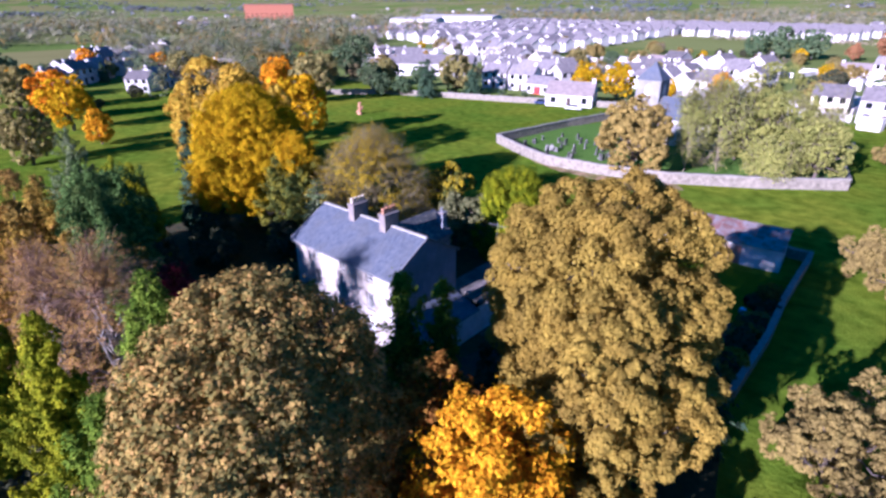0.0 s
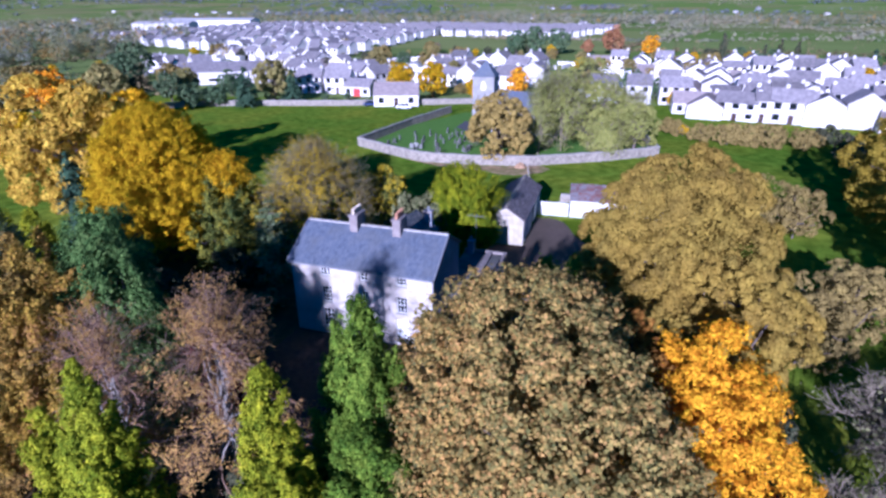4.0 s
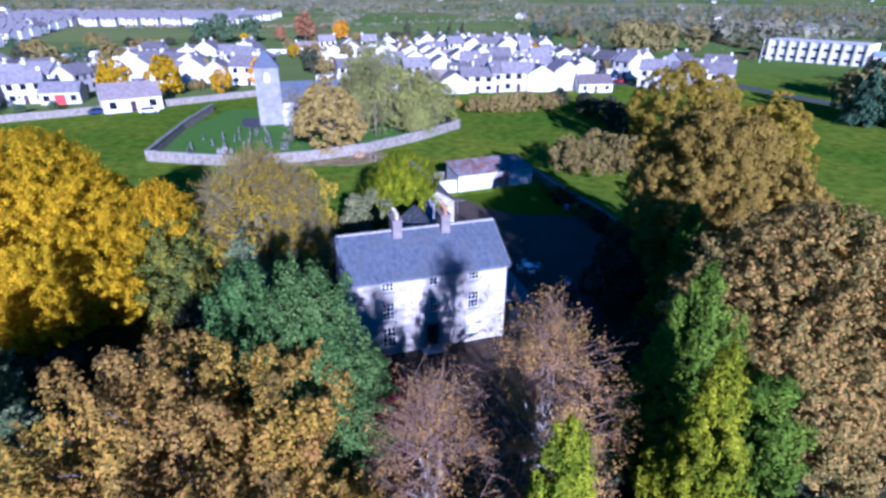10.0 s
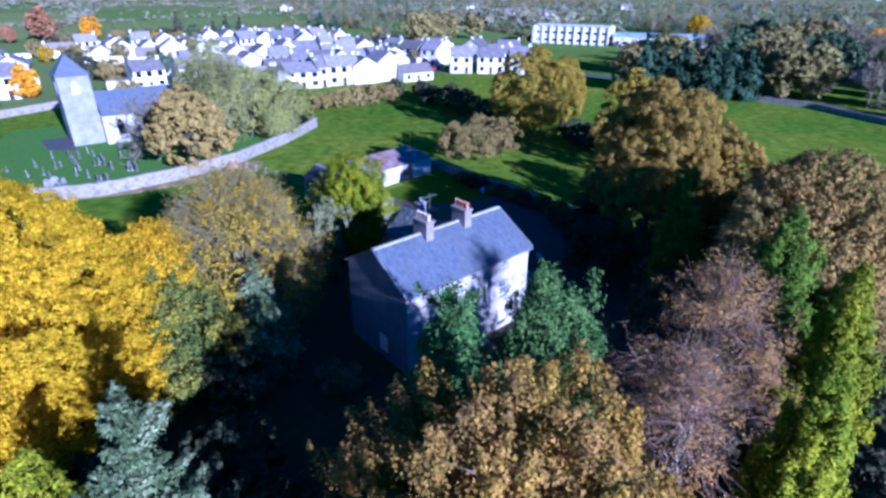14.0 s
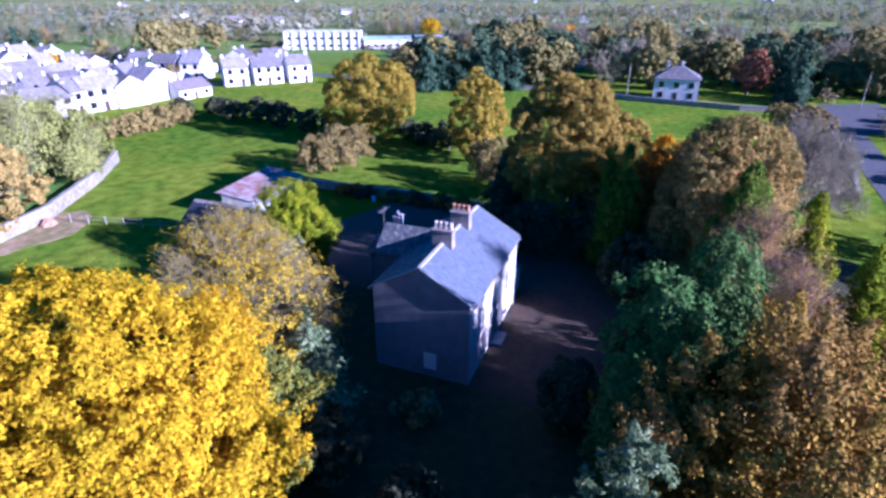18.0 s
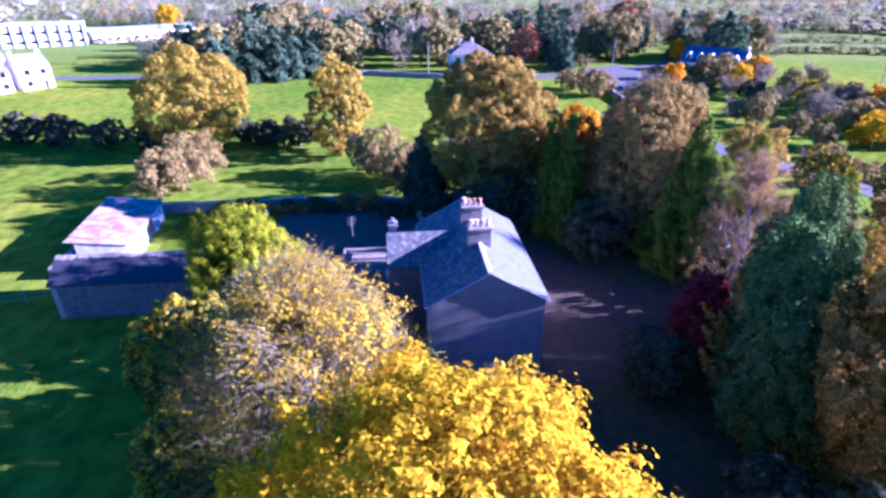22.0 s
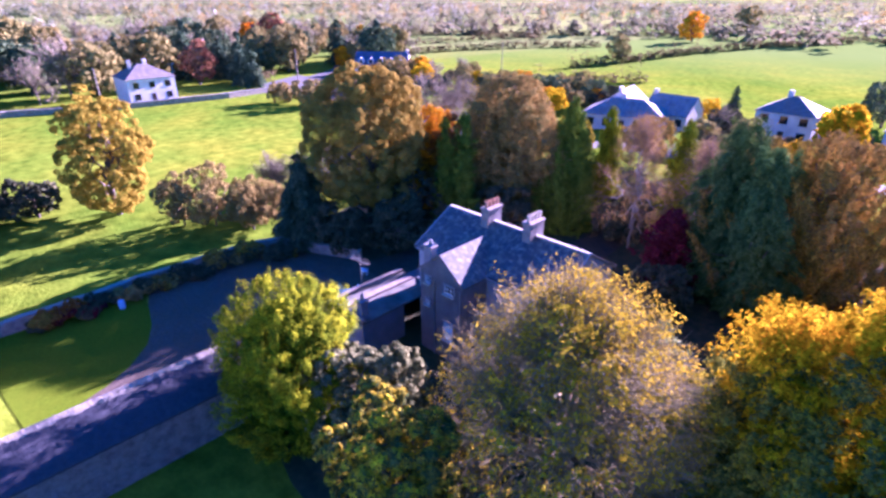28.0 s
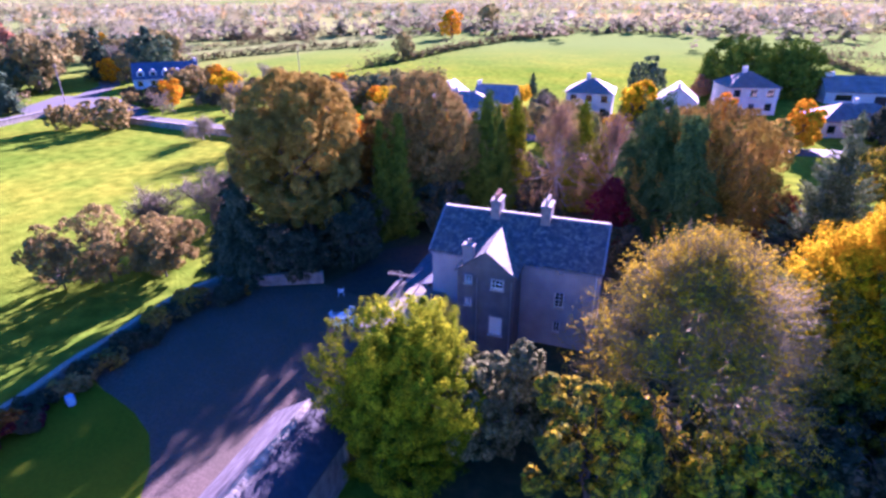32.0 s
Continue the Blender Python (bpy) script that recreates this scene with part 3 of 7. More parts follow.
def tubes(paths, sides=5):
    """Tapered tubes along lists of (point, radius)."""
    V, F, o = [], [], 0
    for path in paths:
        p = np.array([q[:3] for q in path], float)
        r = np.array([q[3] for q in path], float)
        d = np.gradient(p, axis=0)
        d = unit(d)
        up = np.where(np.abs(d[:, 2:3]) > 0.9, np.array([[1.0, 0, 0]]), np.array([[0, 0, 1.0]]))
        u = unit(np.cross(d, up))
        w = np.cross(d, u)
        a = np.arange(sides) * 2 * math.pi / sides
        ring = p[:, None] + r[:, None, None] * (np.cos(a)[None, :, None] * u[:, None] + np.sin(a)[None, :, None] * w[:, None])
        V.append(ring.reshape(-1, 3))
        m = len(p)
        i = np.arange(m - 1)[:, None] * sides + np.arange(sides)[None]
        j = np.arange(m - 1)[:, None] * sides + (np.arange(sides)[None] + 1) % sides
        F.append(np.stack([i, j, j + sides, i + sides], -1).reshape(-1, 4) + o)
        o += m * sides
    return np.concatenate(V), np.concatenate(F)


def crooked(rng, a, b, r0, r1, n=5, bend=0.12):
    a, b = np.asarray(a, float), np.asarray(b, float)
    t = np.linspace(0, 1, n)[:, None]
    off = rng.normal(0, bend * np.linalg.norm(b - a) / 2, (n, 3)) * np.sin(t * math.pi)
    p = a + (b - a) * t + off
    return [(*q, r0 + (r1 - r0) * k / (n - 1)) for k, q in enumerate(p)]


def broadleaf(seed, h, rx, ry, base, n, leaf, material, lobes=20, lobe=0.42, trunk=0.35, peak=0.0, bark=None, inner=0.2, ragged=0.0, wild=0.14, three=True, m=24, knot=(0.17, 0.32)):
    """Trunk, limbs and a crown: big lobes on an uneven envelope, each carrying small clumps, and leaves on the clumps' shells. base: where the crown begins; ragged: clumps drawn out upwards."""
    rng = np.random.default_rng(seed)
    zc, rz = (h + base) / 2, (h - base) / 2
    k = np.arange(lobes) + 0.5
    ph = np.arccos(1 - 1.94 * k / lobes) + rng.normal(0, 0.12, lobes)
    th = k * 2.39996 + rng.normal(0, 0.3, lobes)
    d = np.stack([np.sin(ph) * np.cos(th), np.sin(ph) * np.sin(th), np.cos(ph)], 1)
    shrink = 1 - peak * np.clip(d[:, 2:3] * 0.5 + 0.5, 0, 1) ** 1.5
    rad = lobe * min(rx, ry, rz * 1.2) * rng.uniform(0.72, 1.2, lobes) * (1 - 0.4 * peak * np.clip(d[:, 2], 0, 1))
    reach = rng.normal(0.98, wild, (lobes, 1)).clip(0.6, 1.12)
    reach[np.argmax(d[:, 2])] = 1.0
    c = d * reach * np.array([rx, ry, rz]) * np.concatenate([shrink, shrink, np.ones_like(shrink)], 1)
    c -= d * rad[:, None] * 0.9
    big = np.concatenate([c, rng.normal(0, 0.2, (4, 3)) * [rx, ry, rz]])
    rad = np.concatenate([rad, np.full(4, 0.5 * min(rx, ry, rz))])
    big[:, 2] += zc
    own = np.repeat(np.arange(len(rad)), m)
    q = unit(rng.normal(0, 1, (len(own), 3)) + 0.7 * unit(big - [0, 0, zc * 0.8])[own])
    small = big[own] + q * rad[own, None] * rng.uniform(0.62, 0.95, (len(own), 1))
    sr = rad[own] * rng.uniform(knot[0], knot[1], len(own))
    which = rng.choice(len(sr), int(n * 1.7), p=sr ** 2 / (sr ** 2).sum())
    q = unit(rng.normal(0, 1, (len(which), 3)) + 0.55 * unit(small - [0, 0, zc * 0.8])[which] + [0, 0, 0.2])
    p = q * (sr[which] * rng.uniform(0.7, 1.08, len(which)))[:, None]
    if ragged:
        up = rng.random(len(sr)) < 0.5
        p[:, 2] *= np.where(up[which], 1 + ragged * 2, 1.0)
        p[:, :2] *= np.where(up[which], 1 - 0.35 * ragged, 1.0)[:, None]
    p = small[which] + p
    deep = np.zeros(len(p), bool)
    for i in range(len(rad)):
        deep |= np.linalg.norm(p - big[i], axis=1) < rad[i] * 0.8
    keep = ~deep | (rng.random(len(p)) < inner)
    p, q = p[keep][:n], q[keep][:n]
    top = np.percentile(p[:, 2], 99.8)
    p[:, 2] = np.where(p[:, 2] > base, base + (p[:, 2] - base) * (h - base) / (top - base), p[:, 2])
    p[:, 0] *= rx / np.percentile(np.abs(p[:, 0]), 98.5)
    p[:, 1] *= ry / np.percentile(np.abs(p[:, 1]), 98.5)
    p[:, 2] = np.maximum(p[:, 2], 0.12)
    v, f = leaves(rng, p, q + [0, 0, 0.3], leaf, leaf * (0.95 if three else 0.75), three=three)
    crown = mesh_np("crown", v, f, material)
    paths = [crooked(rng, (0, 0, -0.1), (0, 0, zc), trunk, trunk * 0.55, 6, 0.05)]
    for i in rng.permutation(lobes)[:18]:
        z = rng.uniform(min(base * 0.7 + 0.6, zc * 0.6), zc)
        paths.append(crooked(rng, (0, 0, z), big[i], trunk * 0.42, 0.04, 6, 0.18))
    v, f = tubes(paths, 6)
    return dict(trunk=mesh_np("trunk", v, f, bark or M["bark"], True), crown=crown)


def conifer(seed, h, r, n, material, style="spray", base=0.4, power=0.8, leaf=0.42, tuft=0.42, per=0):
    """Tufts round a stem. style spray: drooping fans; flame: upright sprays; spruce: layered boughs."""
    rng = np.random.default_rng(seed)
    per = per or (30 if style != "spruce" else 26)
    k = max(40, n // per)
    t = 1 - np.sqrt(rng.uniform(0.0, 1, k))
    if style == "spruce":
        t = np.clip(np.round(t * 14 + rng.normal(0, 0.15, k)) / 14, 0, 1)
    t[:3] = (0.95, 0.985, 0.9)
    a = rng.uniform(0, 2 * math.pi, k)
    fork = 0.86 + 0.22 * np.sin(a * 4 + 7 * t + seed) * np.sin(a * 3 - 11 * t + 2 * seed) + rng.normal(0, 0.1, k)
    edge = r * np.clip((1 - t) ** power + 0.02, 0, 1) * np.minimum(1, 0.7 + 1.6 * t) * fork
    u = 1 - rng.random(k) ** 2 * 0.5
    z = base + (h - base) * t - (0.18 if style != "flame" else -0.08) * edge * u
    d = np.stack([np.cos(a), np.sin(a), 0 * a], 1)
    c = d * (edge * u)[:, None]
    c[:, 2] = z
    own = np.repeat(np.arange(k), per)
    dd = d[own]
    size = tuft * (0.45 + 0.75 * np.minimum(1, edge[own] / r * 1.6))[:, None]
    m = len(own)
    g = rng.normal(0, 1, (m, 3)) * size
    s = rng.uniform(-1.3, 1.0, (m, 1)) * size
    if style == "flame":
        p = c[own] + g * 0.38 + (dd * 0.4 + [0, 0, 1.0]) * s * 1.25
        along, nrm, ln, wd = dd * 0.5 + [0, 0, 1.0], dd + [0, 0, 0.25], leaf, leaf * 0.42
    elif style == "spruce":
        p = c[own] + g * [0.45, 0.45, 0.12] + (dd + [0, 0, 0.12]) * s * 1.5
        along, nrm, ln, wd = dd + [0, 0, 0.1], np.tile([0, 0, 1.0], (m, 1)) + 0.5 * dd, leaf * 1.1, leaf * 0.35
    else:
        p = c[own] + g * [0.36, 0.36, 0.26] + (dd * 0.9 + [0, 0, -0.55]) * s * 1.35
        along, nrm, ln, wd = dd * 0.7 + [0, 0, -0.75], dd + [0, 0, 0.5], leaf * 1.1, leaf * 0.42
    along = along + rng.normal(0, 0.4, (m, 3))
    p[:, 2] = np.clip(p[:, 2], 0.1, h)
    v, f = leaves(rng, p, nrm, ln * 1.1, wd * 1.15, 0.4, along, True)
    crown = mesh_np("crown", v, f, material)
    paths = [[(0, 0, -0.1, h * 0.016 + 0.05), (0, 0, h * 0.5, h * 0.009 + 0.03), (0, 0, h * 0.97, 0.02)]]
    for i in range(26):
        tt = rng.uniform(0.08, 0.9)
        an = rng.uniform(0, 6.283)
        L = r * (1 - tt) ** power * 0.8
        zz = base + (h - base) * tt
        paths.append([(0, 0, zz, 0.05), (math.cos(an) * L, math.sin(an) * L, zz - 0.1 * L, 0.015)])
    v, f = tubes(paths, 5)
    return dict(trunk=mesh_np("trunk", v, f, M["bark"], True), crown=crown)


def plume(seed, h, rx, ry, base, n, leaf, material, shoots=400, length=1.6, thick=0.4, out=0.6, up=0.8, form="dome", lump=0.14, power=0.8, trunk=0.3, core=0.14, slim=0.6, bark=None, blunt=2.2, facing=0.5):
    """A crown of leafy shoots on a lumpy envelope, dome or cone: each shoot a spindle of leaves along its own axis."""
    rng = np.random.default_rng(seed)

    def profile(t):
        if form == "dome":
            return (1 - t ** blunt) ** 0.55 * np.minimum(1, 0.74 + 0.8 * t)
        return np.clip((1 - t) ** power + 0.03, 0, 1) * np.minimum(1, 0.72 + 1.6 * t)

    waves = [(rng.integers(2, 7), rng.uniform(3, 12), rng.uniform(0, 6.28)) for _ in range(6)]

    def lumps(a, t):
        return 1 + lump * sum(np.sin(k * a + q * t + p) for k, q, p in waves) / 1.9

    def spread(k):
        t = rng.random(k * 6)
        t = t[rng.random(k * 6) < np.maximum(profile(t), 0.08)][:k]
        return t, rng.uniform(0, 2 * math.pi, len(t))

    t, a = spread(shoots)
    t[:2] = (0.985, 0.96)
    L = lumps(a, t) + rng.normal(0, 0.075, len(t))
    d = np.stack([np.cos(a), np.sin(a), 0 * a], 1)
    R = profile(t) * np.where(t > 0.93, 1, L)
    tip = d * R[:, None] * [rx, ry, 0]
    tip[:, 2] = base + (h - base) * t * np.where(t > 0.93, 1, 1 + 0.12 * (L - 1) * t)
    flat = (1 - 0.75 * t ** 3)[:, None]
    skin = unit(d * flat + np.stack([0 * t, 0 * t, 1.3 * t ** 1.5 - 0.1], 1))
    axis = unit(d * out * flat + [0, 0, up] + rng.normal(0, 0.2, (len(t), 3)))
    ln = length * rng.uniform(0.6, 1.35, len(t)) * (0.55 + 0.45 * profile(t))
    own = np.repeat(np.arange(len(t)), int(n * (1 - core) / len(t)) + 1)
    s = rng.random(len(own)) ** 0.8
    girth = thick * np.sin(np.pi * np.clip(0.12 + 0.82 * s, 0, 1)) * rng.uniform(0.7, 1.2, len(t))[own]
    off = rng.normal(0, 0.5, (len(own), 3))
    p = tip[own] - axis[own] * (ln[own] * (1 - s))[:, None] + off * girth[:, None]
    nrm = skin[own] * facing + off * 0.9 + [0, 0, 0.35]
    v, f = leaves(rng, p, nrm, leaf, leaf * slim, 0.35, axis[own] + rng.normal(0, 0.45, p.shape), True)
    # shaded leaves within
    t2, a2 = spread(int(n * core))
    u = rng.uniform(0.25, 0.66, len(t2)) * profile(t2) * lumps(a2, t2)
    q = np.stack([np.cos(a2) * u * rx, np.sin(a2) * u * ry, base + (h - base) * t2 * 0.84], 1)
    v2, f2 = leaves(rng, q, rng.normal(0, 1, q.shape), leaf * 1.6, leaf * 1.2, three=True)
    v = np.concatenate([v, v2])
    f = np.concatenate([f, f2 + len(v) - len(v2)])
    v[:, 2] = np.maximum(v[:, 2], 0.05)
    crown = mesh_np("crown", v, f, material)
    paths = [crooked(rng, (0, 0, -0.1), (0, 0, base + (h - base) * 0.75), trunk, trunk * 0.3, 7, 0.04)]
    for i in range(22):
        k = rng.integers(0, len(t))
        z = base + (tip[k, 2] - base) * rng.uniform(0.3, 0.75)
        paths.append(crooked(rng, (0, 0, z), tip[k] * 0.85 + [0, 0, z * 0.05], trunk * 0.35, 0.03, 5, 0.14))
    v, f = tubes(paths, 6)
    return dict(trunk=mesh_np("trunk", v, f, bark or M["bark"], True), crown=crown)


def bare(seed, h, rx, base, material, leaf_mat, n_leaf, leaf, levels=4, trunk=0.3, spread=0.75, droop=0.0, kids=4, twig=0.012, twigs=None, loose=0.22):
    """A branching tree with fine twigs and few leaves."""
    rng = np.random.default_rng(seed)
    paths, tips = [], []

    def grow(p, d, L, r, lev):
        e = p + d * L
        mid = (p + e) / 2 + rng.normal(0, 0.06 * L, 3)
        paths.append([(*p, r), (*mid, r * 0.8), (*e, max(r * 0.62, twig * 0.7))])
        if lev == 0:
            tips.append(e)
            tips.append(mid)
            return
        for i in range(kids if lev < levels else kids + 6):
            nd = d + rng.normal(0, spread, 3)
            nd[2] += 0.25 - droop * (levels - lev)
            nd /= np.linalg.norm(nd)
            s = rng.uniform(0.14, 1.0) if lev == levels else rng.uniform(0.45, 1.0)
            grow(p + (e - p) * s, nd, L * rng.uniform(0.52, 0.78), max(r * 0.55, twig), lev - 1)

    grow(np.array([0, 0, -0.1]), np.array([0.03, 0.0, 1.0]), h * 0.5, trunk, levels)
    thick = [q for q in paths if q[0][3] > max(trunk * 0.2, twig * 1.01)]
    fine = [q for q in paths if q[0][3] <= max(trunk * 0.2, twig * 1.01)]
    v, f = tubes(fine, 3)
    zt = v[:, 2].max()
    rr = np.percentile(np.hypot(v[:, 0], v[:, 1]), 97)
    sc = np.array([rx / rr, rx / rr, h / zt])
    tips = np.array(tips) * sc
    out = dict(branchwork=mesh_np("branchwork", v * sc, f, twigs or material, False))
    v, f = tubes(thick, 6)
    out["trunk"] = mesh_np("trunk", v * sc, f, material, True)
    if n_leaf:
        p = tips[rng.integers(0, len(tips), n_leaf)] + rng.normal(0, loose, (n_leaf, 3))
        p = p[p[:, 2] > base * 0.5]
        v, f = leaves(rng, p, unit(p - [0, 0, h * 0.5]) + [0, 0, 0.4], leaf, leaf * 0.75)
        out["crown"] = mesh_np("crown", v, f, leaf_mat)
    return out


def twiggy(seed, h, rx, base, bark, twigs, leaf_mat, n_leaf, leaf, tips=900, kids=7, sag=0.0, trunk=0.3, twig=0.014, share=0.6, loose=0.16, lump=0.12, fork=0.2):
    """A tree thin in leaf: limbs, long twigs that reach a domed outline, side twigs, and leaves in knots on some of them."""
    rng = np.random.default_rng(seed)
    waves = [(rng.integers(2, 6), rng.uniform(3, 9), rng.uniform(0, 6.28)) for _ in range(5)]

    def dome(k, scale):
        a, t = rng.uniform(0, 2 * math.pi, k), 1 - rng.random(k) ** 1.5
        t = np.clip(t, 0.04, 1)
        L = 1 + lump * sum(np.sin(w * a + q * t + p) for w, q, p in waves) / 1.7
        R = (1 - t ** 2.2) ** 0.55 * np.minimum(1, 0.72 + 0.9 * t) * L * scale
        return np.stack([np.cos(a) * R * rx, np.sin(a) * R * rx, base + (h - base) * t * (scale * 0.5 + 0.5)], 1)

    nodes = dome(30, 0.5)
    paths = [crooked(rng, (0, 0, -0.1), (0, 0, h * 0.5), trunk, trunk * 0.5, 6, 0.05)]
    for q in nodes:
        paths.append(crooked(rng, (0, 0, rng.uniform(fork, 0.45) * h), q, trunk * 0.45, 0.05, 6, 0.14))
    v, f = tubes(paths, 6)
    out = dict(trunk=mesh_np("trunk", v, f, bark, True))
    fine, knots = [], []
    for e in dome(tips, 1.0) * (1 + rng.normal(0, 0.03, (tips, 1))):
        p = nodes[np.argmin(np.linalg.norm(nodes - e, axis=1) + rng.uniform(0, 1.5, len(nodes)))]
        line = crooked(rng, p, e, 0.04, twig, 5, 0.12)
        fine.append(line)
        for _ in range(kids):
            k = rng.integers(1, 4)
            g, w = np.array(line[k][:3]), rng.random()
            g = g + (np.array(line[k + 1][:3]) - g) * w
            nd = unit((e - p)[None])[0] + rng.normal(0, 0.55, 3)
            nd[2] += 0.2 - sag
            q = g + nd / np.linalg.norm(nd) * rng.uniform(0.6, 1.5)
            fine.append([(*g, twig * 0.9), (*q, twig * 0.5)])
            knots.append(q)
    v, f = tubes(fine, 3)
    out["branchwork"] = mesh_np("branchwork", v, f, twigs)
    knots = np.array(knots)[rng.random(len(knots)) < share]
    p = knots[rng.integers(0, len(knots), n_leaf)] + rng.normal(0, loose, (n_leaf, 3)) - [0, 0, 0.3 * sag]
    v, f = leaves(rng, p, unit(p - [0, 0, h * 0.4]) + [0, 0, 0.4], leaf, leaf * 0.8, three=True)
    out["crown"] = mesh_np("crown", v, f, leaf_mat)
    return out


def plant(kind, x, y, meshes, label, category="tree", group="", turn=0.0, size=1.0):
    """Stands a tree on the ground: an Empty at its foot with trunk and crown."""
    t = thing(kind, pose(x, y, 0, 0, 0, turn) @ Matrix.Scale(size, 4), label, category, group)
    for nm, me in meshes.items():
        part(nm, me, None, t)
    return t

# ---------------- ground ----------------
FIELD = 165.0


def corner(i, j):
    """The corners of the field parcels: an uneven net."""
    r = random.Random(i * 9176 + j * 131 + 7)
    return ((i + r.uniform(-0.3, 0.3)) * FIELD + 60, (j + r.uniform(-0.3, 0.3)) * FIELD - 30)


def hill(x, y):
    """Level near the house, low hills far off."""
    d = math.hypot(x, y)
    return max(0.0, (d - 1500) / 3000) ** 1.3 * (105 + 25 * math.sin(x * 0.0017 + 1) + 20 * math.cos(y * 0.0021)) if d > 1500 else 0.0


def build_ground():
    n = 27
    idx, verts, faces, mats = {}, [], [], []
    for i in range(-n, n + 1):
        for j in range(-n, n + 1):
            x, y = corner(i, j)
            idx[i, j] = len(verts)
            verts.append((x, y, hill(x, y)))
    for i in range(-n, n):
        for j in range(-n, n):
            faces.append((idx[i, j], idx[i + 1, j], idx[i + 1, j + 1], idx[i, j + 1]))
            near = -2 <= i <= 0 and -2 <= j <= 0
            mats.append(0 if near or random.Random(i * 77 + j).random() < 0.3 else random.Random(i * 31 + j * 17).randrange(1, 5))
    me = bpy.data.meshes.new("ground")
    me.from_pydata(verts, [], faces)
    # outer field greens, lightened and blued with some distance haze
    shades = [((0.095, 0.16, 0.055), (0.135, 0.20, 0.068)), ((0.14, 0.19, 0.07), (0.18, 0.22, 0.085)), ((0.115, 0.185, 0.062), (0.155, 0.215, 0.075)), ((0.165, 0.175, 0.08), (0.20, 0.195, 0.095))]
    me.materials.append(M["pasture"])
    for k, (a, b) in enumerate(shades):
        far = mat("far_pasture", [a, b], scale=0.5, rough=0.95, coarse=0.5, coarse_col=tuple(0.8 * q for q in a), coarse_scale=0.012, bump=0.3, spec=0.0)
        blades(far, 0.045)
        me.materials.append(far)
    me.polygons.foreach_set("material_index", mats)
    ob = new("ground", me)
    tagged(ob, "rolling green pasture divided into fields", "ground", kind="structure")


build_ground()


def sheet(name, poly, z, material, label, category="ground"):
    me = prism(poly, -0.3, z)
    ob = part(name, me, material)
    return tagged(ob, label, category, kind="structure")


sheet("woodland_floor", [(-34, -32), (-6, -40), (28, -36), (34, -18), (29.2, 3), (10, 4), (10, 18), (5, 19), (-1, 20.5), (-11, 21), (-30, 14), (-38, -8)], 0.02, M["woodland_floor"], "ground strewn with fallen autumn leaves, tree shade in its colour")
sheet("drive", [(-7, -14), (1, -16), (1.5, -24), (5, -24), (6, -15), (16, -8), (18, 2), (12, 4), (9.6, -3.9), (-6.4, -3.9)], 0.035, M["drive"], "leaf-covered drive before the house, darkened with a shade tone", "drive")
sheet("yard", [(9.5, 3), (18, 1), (27.4, 5), (27.6, 18), (20, 21), (15, 28), (12.4, 30.2), (9.8, 30.2), (9.8, 19.9), (4, 19.5), (4, 10.4), (9.5, 10.4)], 0.05, M["gravel"], "grey gravel yard between house and barn", "yard")
sheet("lawn", [(27.4, 18.6), (27.4, 31), (13.2, 30), (14.3, 27.8), (15.3, 25.2), (16.6, 23.2), (18.6, 21.3), (21.1, 20.1), (24, 19.3)], 0.06, M["lawn"], "short bright lawn beside the gravel yard", "lawn")
M["bare_earth"] = mat("trodden_dry_earth", [(0.16, 0.15, 0.05), (0.30, 0.215, 0.12), (0.42, 0.30, 0.185)], scale=0.7, rough=0.95, bump=0.5, coarse=0.5, coarse_col=(0.13, 0.17, 0.04), coarse_scale=0.45, spec=0.0)
sheet("worn_earth", [(-19, 54.3), (-14, 52.9), (-5.4, 53.2), (2, 54.7), (6.8, 56.6), (8.6, 54.6), (7.6, 52.2), (5.4, 50.2), (2.6, 48.9), (0.4, 49.2), (-2.2, 50.3), (-5, 50.7), (-8, 51.3), (-11, 51.3), (-14, 52.2)], 0.03, M["bare_earth"], "strip of trodden bare earth beside the churchyard wall", "ground")
sheet("churchyard", [(-30.5, 61.5), (-15, 54.2), (-5.4, 54.8), (5.5, 57.5), (26.4, 70.6), (24, 98), (-20, 104), (-28, 84)], 0.12, M["churchyard_grass"], "mown churchyard grass inside the stone wall", "churchyard")


